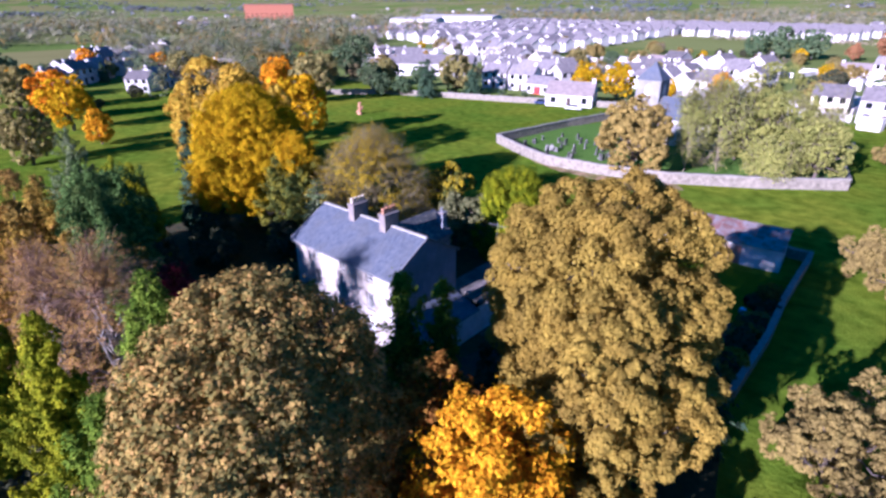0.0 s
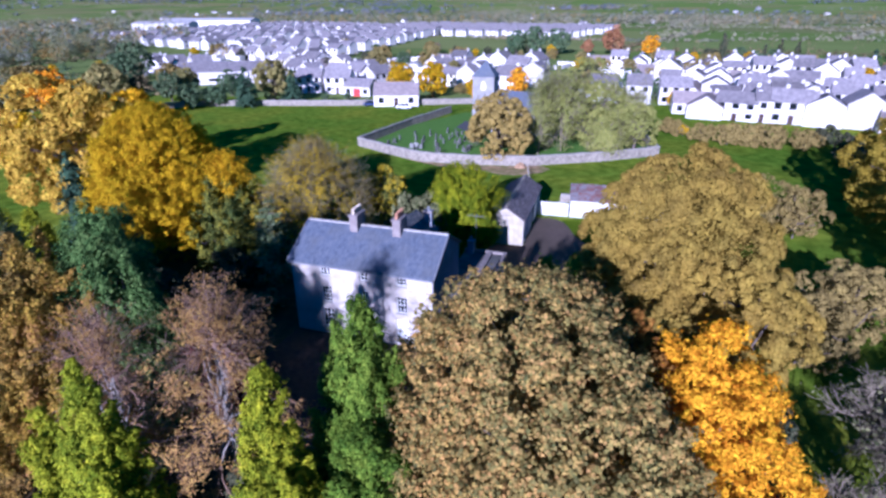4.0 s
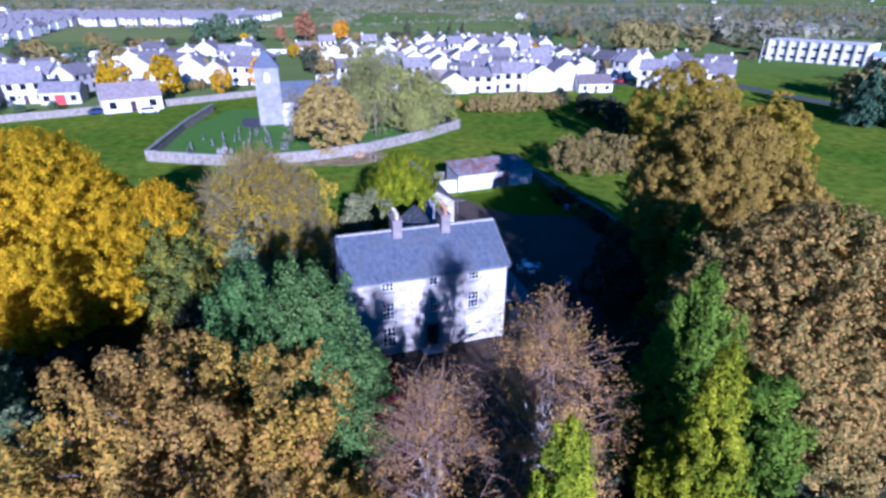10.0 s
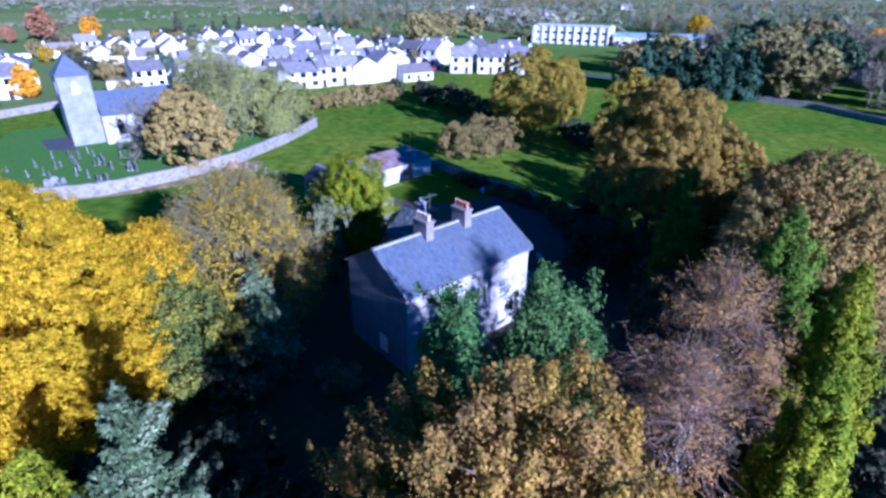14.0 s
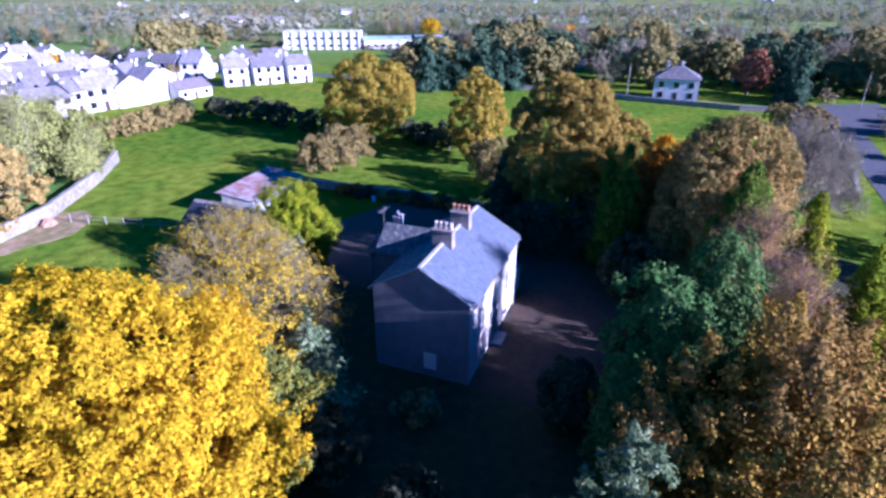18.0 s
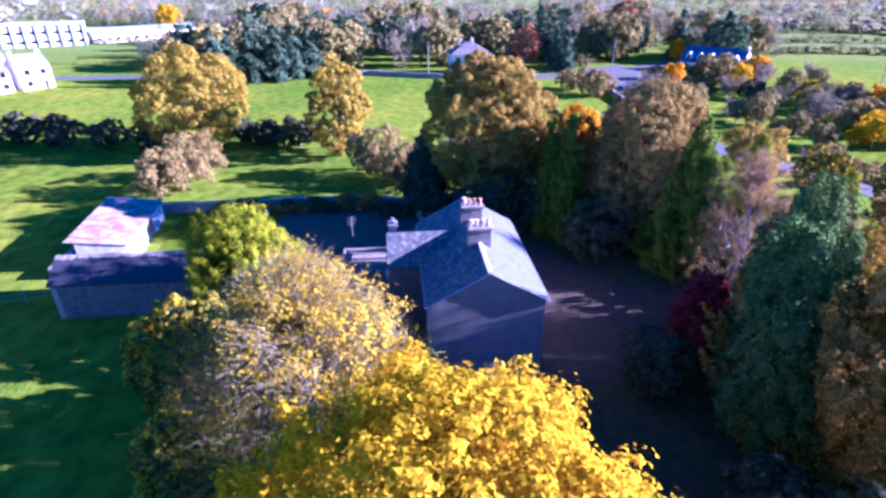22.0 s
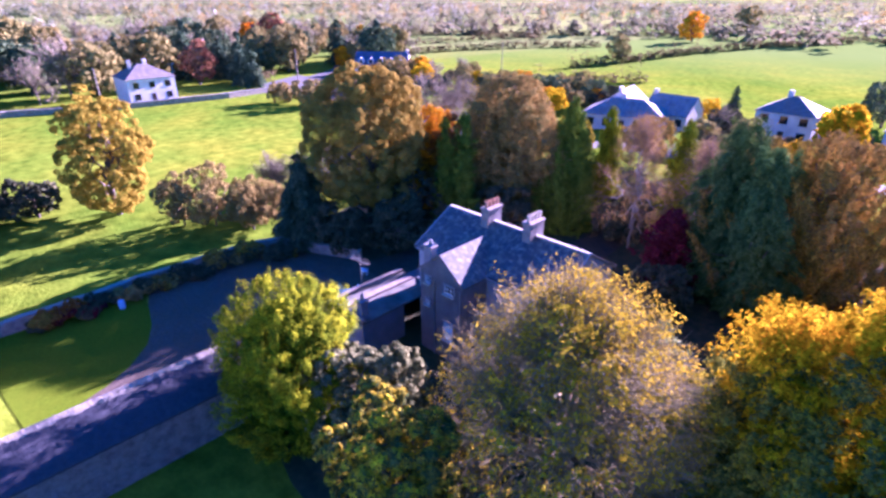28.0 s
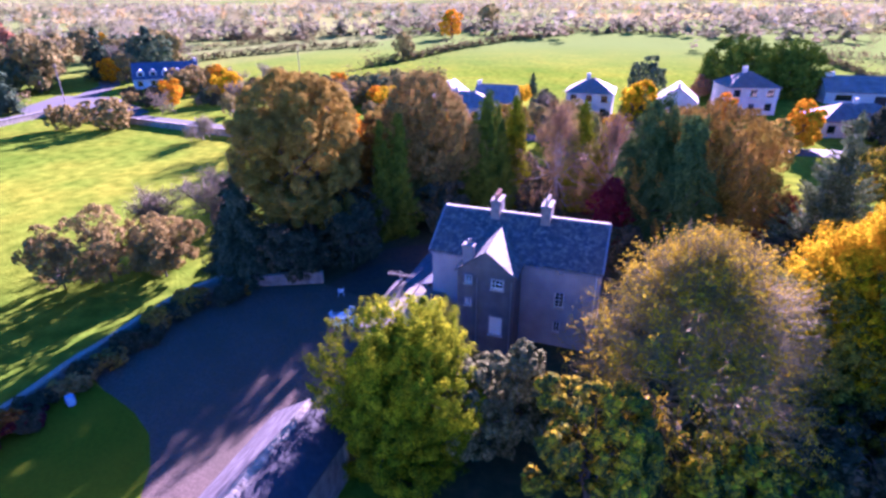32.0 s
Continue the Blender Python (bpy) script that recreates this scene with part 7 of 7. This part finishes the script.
def outhouses():
    """Extensions, garages and garden walls among the town houses, joined."""
    rng = random.Random(12)
    bm = bmesh.new()
    for i in range(260):
        if i < 130:
            x, y = rng.uniform(5, 118), rng.uniform(122, 240)
            if x > 30 + (240 - y) * 0.9 + 40:
                continue
        else:
            x, y = rng.uniform(-200, -5), rng.uniform(140, 240)
        m = pose(x, y, 0, 0, 0, rng.choice((-10, 80)) + rng.uniform(-5, 5))
        w, l, h = (0.25, rng.uniform(8, 16), 1.8) if i % 3 == 0 else (rng.uniform(2.5, 4), rng.uniform(3, 6), rng.uniform(2.4, 3.4))
        bmesh.ops.create_cube(bm, size=1, matrix=m @ Matrix.LocRotScale((0, 0, h / 2 - 0.1), None, (w, l, h)))
    tagged(part("outhouses", bm, W1), "white extensions and yard walls among the houses", "outhouses", kind="stuff")


outhouses()

# ---------------- trees farther off ----------------
proto = {}


def mid_tree(kind, x, y, h):
    """A tree of the middle distance: copies of a few, each turned and scaled."""
    rng = random.Random(int(x * 13 + y * 7))
    key = (kind, rng.randrange(2))
    if key not in proto:
        s = 200 + len(proto) * 3
        shapes = dict(
            green=lambda: broadleaf(s, 10, 4.6, 4.4, 0.5, 2700, 0.6, M["green_leaf"], 14, 0.45, three=True),
            brown=lambda: broadleaf(s, 10, 4.4, 4.2, 0.5, 2700, 0.6, M["dull_brown"], 14, 0.42, three=True),
            yellow=lambda: broadleaf(s, 10, 4.2, 4.2, 0.5, 2700, 0.6, M["yellow"], 14, 0.45, three=True),
            orange=lambda: broadleaf(s, 10, 4.2, 4.0, 0.5, 2700, 0.6, M["orange"], 14, 0.45, three=True),
            red=lambda: broadleaf(s, 10, 4.2, 4.0, 0.5, 2700, 0.6, M["copper"], 14, 0.45, peak=0.3, three=True),
            bare=lambda: bare(s, 10, 4.6, 0.5, M["twig"], M["grey_green"], 700, 0.35, 3, 0.2, 0.8, 0, 6, 0.045),
            poplar=lambda: conifer(s, 10, 1.5, 1800, M["hedge"], "flame", 0.5, 0.35, 0.55, 0.6),
            conifer=lambda: conifer(s, 10, 2.9, 2600, M["dark_conifer"], "spray", 0.3, 0.5, 0.6, 0.7),
            bush=lambda: broadleaf(s, 10, 7.5, 6.5, 0.2, 2000, 0.95, M["pink_bush"], 14, 0.42, inner=0.1, three=True),
            hedge=lambda: broadleaf(s, 10, 6.5, 6.0, 0.2, 2000, 0.95, M["hedge"], 14, 0.45, inner=0.1, three=True))
        labels = dict(green="green broadleaf tree still in leaf", brown="dull brown tree in autumn leaf", yellow="yellow autumn tree in a garden", orange="orange autumn tree in a garden", red="copper-red tree in autumn leaf", bare="bare grey tree without leaves", poplar="narrow upright poplar in a row", conifer="dark green conifer in a belt", bush="pinkish-brown bush in the hedge", hedge="dark thick hedge bush")
        names = dict(bush="hedge_bush", hedge="hedge_bush", conifer="conifer", poplar="poplar_tree")
        proto[key] = plant(names.get(kind, "tree"), x, y, shapes[kind](), labels[kind], "bush" if kind in ("bush", "hedge") else "tree", "trees of the middle distance", rng.uniform(0, 360), h / 10)
        return
    ob = proto[key]
    c = copy_thing(ob, pose(x, y, 0, 0, 0, rng.uniform(0, 360)))
    k = h / 10
    c.matrix_basis = pose(x, y, 0, 0, 0, rng.uniform(0, 360)) @ Matrix.Diagonal((k * rng.uniform(0.9, 1.15), k * rng.uniform(0.9, 1.15), k, 1))


M["green_leaf"] = leafy("mid_green_leaves", [(0.05, 0.09, 0.046), (0.09, 0.14, 0.066), (0.14, 0.17, 0.080)], island=0.35)
M["dull_brown"] = leafy("dull_brown_leaves", [(0.16, 0.145, 0.055), (0.27, 0.23, 0.08), (0.38, 0.305, 0.10)], island=0.22, trans=0.3, scale=0.5)
M["copper"] = leafy("copper_red_leaves", [(0.22, 0.09, 0.05), (0.31, 0.14, 0.07), (0.38, 0.20, 0.09)], island=0.25)
for kind, spots in (
    ("green", ((-111, 98, 8.3), (-160, 135, 13.9), (-60, 114, 2.4), (-66, 111, 2.4), (197, 53, 15.8), (251, 65, 12), (170, -135, 8.3), (-8, -110, 10.1), (193, -138, 9.1), (-100, 112, 8), (-95, 88, 7), (-117, 112, 7.5), (-91, 93, 6), (-32, 301, 15), (-41, 293, 13), (-18, 302, 14))),
    ("brown", ((-84, -6, 10), (141, 184, 15), (162, 193, 14), (150, 188, 15.5), (176, 200, 13), (128, 196, 9), (190, 196, 12), (-81, 107, 11.8), (-80, 182, 10.0), (-102, 68, 13.4), (121, 60, 10.1), (139, 17, 13.4), (135, 22, 12.4), (142, -10, 13.0), (156, -23, 12.7), (155, -30, 13.8), (199, 54, 14.4), (184, 1, 13.0), (206, -11, 12.9), (220, -120, 10.4), (182, -9, 15.1), (220, -8, 16.2), (84, -172, 10.1), (101, -366, 16.3), (184, -96, 7.6))),
    ("conifer", ((-82, 95, 10.9), (-75, 108, 9), (118, 241, 9.1), (125, 242, 12.3), (134, 243, 10.8), (113, 50, 13.6), (118, 47, 12.6), (119, 42, 13.0), (120, 36, 13.6), (123, 32, 13.9), (125, 28, 12.5), (132, -44, 11.1), (94, -70, 4.6), (127, -45, 11.2), (20, -109, 5.1), (137, -47, 13.6), (147, -46, 11.3), (167, -129, 10.1))),
    ("yellow", ((-51, 135, 9.3), (-37, 128, 10.4), (-23, 127, 7.0), (33, 90, 2.5), (282, 118, 12.0), (107, -94, 5.0), (-7, -73, 9.2), (156, -98, 6.4), (113, -98, 4.9), (19, -91, 4.7), (-6, -93, 5.6), (-64, 36, 13), (-72, 24, 11))),
    ("orange", ((-13, 142, 8.0), (33, 311, 10.4), (281, 38, 9.8), (143, -87, 7.2), (97, -63, 6.5), (244, -173, 7.0), (-34, -68, 8.0), (70, -95, 5.2), (100, -280, 15.0), (-92, 8, 7))),
    ("red", ((12, 309, 15.7), (-2, 307, 8.2), (141, -36, 12.0), (195, -40, 6.5), (182, -84, 16.6), (-21, -112, 6.1), (197, -55, 9.9))),
    ("poplar", ((66, 280, 13.3), (87, 290, 7.9), (94, 290, 10.2), (102, 291, 9.6))),
    ("bush", ((32, 90, 2.9), (36, 85, 3.8), (41, 84, 4.2), (45, 84, 4.2), (49, 84, 4.5), (55, 84, 3.8), (100, -39, 4.8), (92, -42, 5.8), (30, 92, 3.4))),
    ("hedge", ((60, 74, 5.1), (61, 68, 5.4), (59, 60, 5.4), (64, 83, 4.0), (57, 30, 4.1), (56, 27, 4.4), (56, 25, 3.9), (55, 21, 4.9), (57, 52, 5.0), (56, 45, 4.6), (60, 89, 4.2))),
    ("bare", ((137, 4, 11.1), (143, -4, 15.4), (211, -29, 10.8), (200, -29, 8.3), (96, -98, 6.6), (94, -84, 6.2), (13, -54, 7.2), (-4, 66, 11)))):
    for x, y, h in spots:
        mid_tree(kind, x, y, h)
br_ = random.Random(8)
for i in range(150):
    # the wooded belt east of the road, and the gardens along the southern road
    if i < 95:
        x, y = 140 + 150 * br_.random() ** 1.4, br_.uniform(-130, 75)
        if (215 < x < 300 and y > 60) or (x < 150 and -40 < y < -4):
            continue
        mid_tree(br_.choice(("brown", "brown", "brown", "green", "bare", "bare", "conifer")), x, y, br_.uniform(8, 15))
    else:
        x = br_.uniform(-75, 110)
        y = -74 - 0.12 * abs(x) + br_.uniform(-9, 12)
        if any(math.hypot(x - a, y - b) < 8.5 for a, b in ((3, -86), (-29, -101), (29, -74), (22, -74), (36, -74), (23, -82), (34, -83), (-15, -95), (-46, -84))):
            continue
        mid_tree(br_.choice(("brown", "green", "bare", "orange", "hedge", "hedge", "bush", "yellow")), x, y, br_.uniform(2.5, 7.5))
for i in range(46):
    # a broken belt of trees beyond the road, and trees among the western houses
    a = i / 45
    if i < 30:
        mid_tree(br_.choice(("brown", "brown", "green", "bare", "conifer", "brown", "orange")), 150 + br_.uniform(0, 110), 70 - 230 * a * 1.5 + br_.uniform(-10, 10), br_.uniform(8, 15))
    else:
        mid_tree(br_.choice(("brown", "green", "orange", "yellow")), -110 - br_.uniform(0, 120), br_.uniform(-30, 120), br_.uniform(7, 12))


for i in range(150):
    x, y = (br_.uniform(0, 140), br_.uniform(118, 290)) if i < 70 else (br_.uniform(-220, -10), br_.uniform(125, 300))
    mid_tree(br_.choice(("green", "brown", "hedge", "bush", "bare", "brown", "bush", "yellow")), x, y, br_.uniform(2.5, 7.5))


for i in range(120):
    # garden trees and scrub between the wood and the southern road, and round the western houses
    if i < 62:
        x = br_.uniform(38, 116)
        y = br_.uniform(-96, -54) - 0.1 * (110 - x)
        if any(math.hypot(x - q, y - w) < 9 for q, w in ((123, -89), (29, -74), (23, -82), (34, -83), (22, -74), (36, -74))):
            continue
        mid_tree(br_.choice(("brown", "bush", "bare", "green", "hedge", "bush", "brown")), x, y, br_.uniform(2.5, 6.0))
    elif i < 86:
        x, y = br_.uniform(-60, 60), br_.uniform(-57, -51)
        mid_tree(br_.choice(("bush", "hedge", "brown", "bare")), x, y, br_.uniform(2.0, 4.5))
    else:
        x, y = -100 - br_.uniform(0, 130), br_.uniform(10, 135)
        mid_tree(br_.choice(("brown", "green", "hedge", "bush", "green", "conifer")), x, y, br_.uniform(3.5, 8.0))


def clumps(name, spots, material, label, per, seed, size):
    """Far trees and hedges, joined: each spot (x, y, radius, height, ground) becomes an uneven crown of loose sprays round a few boughs."""
    rng = np.random.default_rng(seed)
    s = np.asarray(spots)
    own = np.repeat(np.arange(len(s)), per)
    bough = rng.normal(0, 0.45, (len(s), 5, 3)).clip(-0.7, 0.7)
    c = bough[own, rng.integers(0, 5, len(own))]
    q = unit(rng.normal(0, 1, (len(own), 3)) + c * 0.8 + [0, 0, 0.3])
    p = c + q * rng.uniform(0.4, 0.62, (len(own), 1))
    p = np.stack([s[own, 0] + p[:, 0] * s[own, 2], s[own, 1] + p[:, 1] * s[own, 2], s[own, 4] + np.clip(s[own, 3] * (0.48 + p[:, 2] * 0.48), 0.2, None)], 1)
    v, f = leaves(rng, p, q * 0.35 + [0, -0.25, 0.8], size, size * 0.9, 0.18, three=True)
    ob = new(name, mesh_np(name, v, f, material))
    return tagged(ob, label, "trees", kind="stuff")


M["field_hedge"] = leafy("brown_green_hedge", [(0.09, 0.09, 0.04), (0.17, 0.15, 0.07), (0.25, 0.19, 0.09)], scale=0.1, island=0.25)


def hedgerows():
    rng = random.Random(31)
    spots = []
    for i in range(-11, 12):
        for j in range(-11, 12):
            for a, b in ((i + 1, j), (i, j + 1)):
                (x0, y0), (x1, y1) = corner(i, j), corner(a, b)
                d = math.hypot((x0 + x1) / 2, (y0 + y1) / 2)
                if rng.random() < 0.28 or d > 1500:
                    continue
                L = math.hypot(x1 - x0, y1 - y0)
                st = 2.2 if d < 450 else 4.4
                n = int(L / st)
                tall = rng.random() < 0.4
                for k in range(n):
                    f = k / n
                    x, y = x0 + (x1 - x0) * f + rng.uniform(-1, 1), y0 + (y1 - y0) * f + rng.uniform(-1, 1)
                    if math.hypot(x - 10, y - 30) < 150 or (-70 < x - 60 < 75 and 100 < y < 250) or (-210 < x < -20 and 110 < y < 260) or (-340 < x < -150 and 0 < y < 130) or (-460 < x < -110 and 230 < y < 680) or (100 < x < 135 and -60 < y < 100) or (-60 < x < 160 and -330 < y < -100):
                        continue
                    t = rng.random() < (0.2 if tall else 0.03) * (1 if st < 3 else 1.8)
                    spots.append((x, y, rng.uniform(3, 5) if t else st * 0.85, rng.uniform(6, 12) if t else rng.uniform(1.8, 3.2), hill(x, y)))
    for pts in (((87, -144), (82, -165), (80, -185), (76, -225), (63, -272), (38, -330)), ((216, -227), (190, -258), (155, -290), (112, -322)), ((162, -122), (156, -158), (145, -190), (119, -222)), ((92, -88), (85, -94), (74, -106), (66, -120), (52, -132))):
        for (x0, y0), (x1, y1) in zip(pts, pts[1:]):
            n = int(math.hypot(x1 - x0, y1 - y0) / 1.3)
            for k in range(n):
                f = k / n
                big = rng.random() < 0.06
                spots.append((x0 + (x1 - x0) * f + rng.uniform(-1, 1), y0 + (y1 - y0) * f + rng.uniform(-1, 1), 3.5 if big else 1.8, rng.uniform(5, 9) if big else rng.uniform(2.2, 3.6), 0.0))
    return spots


def woods():
    rng = random.Random(57)
    spots = []
    for cx, cy, sx, sy, tw in ((190, -265, 45, 10, 0.5), (110, -330, 60, 12, 2.6), (245, -190, 40, 12, 1.2), (30, -390, 70, 12, 0.2), (300, -300, 60, 18, 0.4), (-60, -330, 50, 10, 2.9)):
        for k in range(46):
            u, w = rng.gauss(0, 1) * sx, rng.gauss(0, 1) * sy
            spots.append((cx + u * math.cos(tw) - w * math.sin(tw), cy + u * math.sin(tw) + w * math.cos(tw), rng.uniform(2.5, 4.5), rng.uniform(5, 10), 0.0))
    for i in range(210):
        a, r = rng.uniform(0, 2 * math.pi), 300 + 3500 * rng.random() ** 0.9
        cx, cy = math.cos(a) * r, math.sin(a) * r
        if -480 < cx < 130 and 100 < cy < 720 or r < 420 and cy < -120:
            continue
        n = int(14 + rng.random() * 46)
        sx, sy, tw = rng.uniform(20, 70) * (1 + r / 1500), rng.uniform(8, 24) * (1 + r / 1500), rng.uniform(0, 3.14)
        for k in range(n):
            u, w = rng.gauss(0, 1) * sx, rng.gauss(0, 1) * sy
            x, y = cx + u * math.cos(tw) - w * math.sin(tw), cy + u * math.sin(tw) + w * math.cos(tw)
            if math.hypot(x, y) > 260:
                spots.append((x, y, rng.uniform(4, 7) * (1 + r / 6000), rng.uniform(8, 14), hill(x, y)))
    return spots


def wooded(az0, az1, r0, r1, share, step, seed):
    """Trees over part of the land: whole parcels are wooded or left as fields with a few trees."""
    rng = random.Random(seed)
    spots = []
    n = int((r1 * r1 - r0 * r0) * math.radians(az1 - az0) / 2 / step / step)
    for _ in range(n):
        r, a = math.sqrt(rng.uniform(r0 * r0, r1 * r1)), math.radians(rng.uniform(az0, az1))
        x, y = math.sin(a) * r, math.cos(a) * r
        cell = random.Random(int(x // 90) * 733 + int((y + 0.3 * x) // 70) * 91 + 5).random()
        edge = min((x % 90), 90 - (x % 90), ((y + 0.3 * x) % 70), 70 - ((y + 0.3 * x) % 70))
        if cell > share and not (edge < 7 and rng.random() < 0.7) and rng.random() > 0.03:
            continue
        if (-230 < x < 160 and 90 < y < 300) or (x < 300 and y > 90 and x > 160 and y < 230) or (100 < x < 150 and -95 < y < 60):
            continue
        spots.append((x, y, rng.uniform(2.6, 4.8), rng.uniform(5, 12), hill(x, y)))
    return spots


# woodland colours lifted above true leaf tones to include the haze before them
M["wood_brown"] = leafy("brown_autumn_wood", [(0.17, 0.18, 0.095), (0.25, 0.25, 0.12), (0.33, 0.305, 0.14)], scale=0.1, island=0.1, trans=0.42)
M["wood_grey"] = leafy("grey_leafless_wood", [(0.20, 0.205, 0.16), (0.27, 0.275, 0.21), (0.34, 0.34, 0.26)], scale=0.1, island=0.1, trans=0.42)
M["wood_orange"] = leafy("orange_autumn_wood", [(0.29, 0.19, 0.06), (0.40, 0.265, 0.08), (0.48, 0.34, 0.10)], scale=0.1, island=0.1, trans=0.42)
M["wood_green"] = leafy("dark_green_wood", [(0.075, 0.115, 0.06), (0.12, 0.165, 0.08), (0.17, 0.205, 0.10)], scale=0.1, island=0.1, trans=0.3)
near = wooded(62, 118, 165, 430, 0.62, 6.5, 3) + wooded(118, 140, 300, 430, 0.3, 7.0, 3) + wooded(-75, -48, 150, 420, 0.7, 7.5, 4) + wooded(28, 62, 300, 430, 0.5, 8.0, 5)
far = wooded(25, 140, 430, 900, 0.5, 9.5, 6) + wooded(-100, -42, 420, 1000, 0.5, 10.5, 7) + wooded(140, 215, 420, 900, 0.22, 10.0, 8) + wooded(-42, 25, 900, 1500, 0.5, 14.0, 9)
for k, (nm, col, lab) in enumerate((("brown_woodland", "wood_brown", "brown autumn woodland beyond the fields"), ("grey_woodland", "wood_grey", "grey leafless trees beyond the fields"), ("orange_woodland", "wood_orange", "orange autumn trees among the woodland"), ("green_woodland", "wood_green", "dark green trees among the woodland"))):
    kind_of = lambda q: (0, 0, 0, 0, 0, 1, 1, 2, 3, 3)[int(abs(q[0] * 7.31 + q[1] * 3.17)) % 10]
    clumps(nm, [q for q in near if kind_of(q) == k], M[col], lab, 190, 20 + k, 0.7)
    clumps("far_" + nm, [q for q in far if kind_of(q) == k], M[col], lab, 40, 30 + k, 1.7)


lines = hedgerows()
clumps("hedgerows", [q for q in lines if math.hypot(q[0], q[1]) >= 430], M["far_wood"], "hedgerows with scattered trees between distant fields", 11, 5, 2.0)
clumps("field_hedges", [q for q in lines if math.hypot(q[0], q[1]) < 430], M["field_hedge"], "brown field hedges with a few small trees", 50, 7, 0.75)
clumps("distant_woods", woods(), M["far_wood"], "distant autumn woods in brown and green, paled by a haze tint", 18, 6, 3.0)


def horizon():
    """Belts of woodland along the horizon."""
    rng = random.Random(71)
    spots = []
    for i in range(150):
        a, r = rng.uniform(0, 2 * math.pi), rng.uniform(1500, 3900)
        cx, cy, sx, tw = math.cos(a) * r, math.sin(a) * r, rng.uniform(60, 200), a + 1.57 + rng.uniform(-0.4, 0.4)
        for k in range(22):
            u, w = rng.gauss(0, 1) * sx, rng.gauss(0, 1) * 18
            x, y = cx + u * math.cos(tw) - w * math.sin(tw), cy + u * math.sin(tw) + w * math.cos(tw)
            spots.append((x, y, rng.uniform(9, 16), rng.uniform(11, 17), hill(x, y)))
    return spots


# blue-grey leaf colour stands in for distance haze
M["horizon_wood"] = leafy("haze_blue_horizon_wood", [(0.12, 0.14, 0.15), (0.17, 0.19, 0.20), (0.23, 0.23, 0.23)], scale=0.02, island=0.2, trans=0.35)
clumps("horizon_woods", horizon(), M["horizon_wood"], "belts of woodland along the horizon, haze-tinted blue-grey", 18, 9, 6.0)
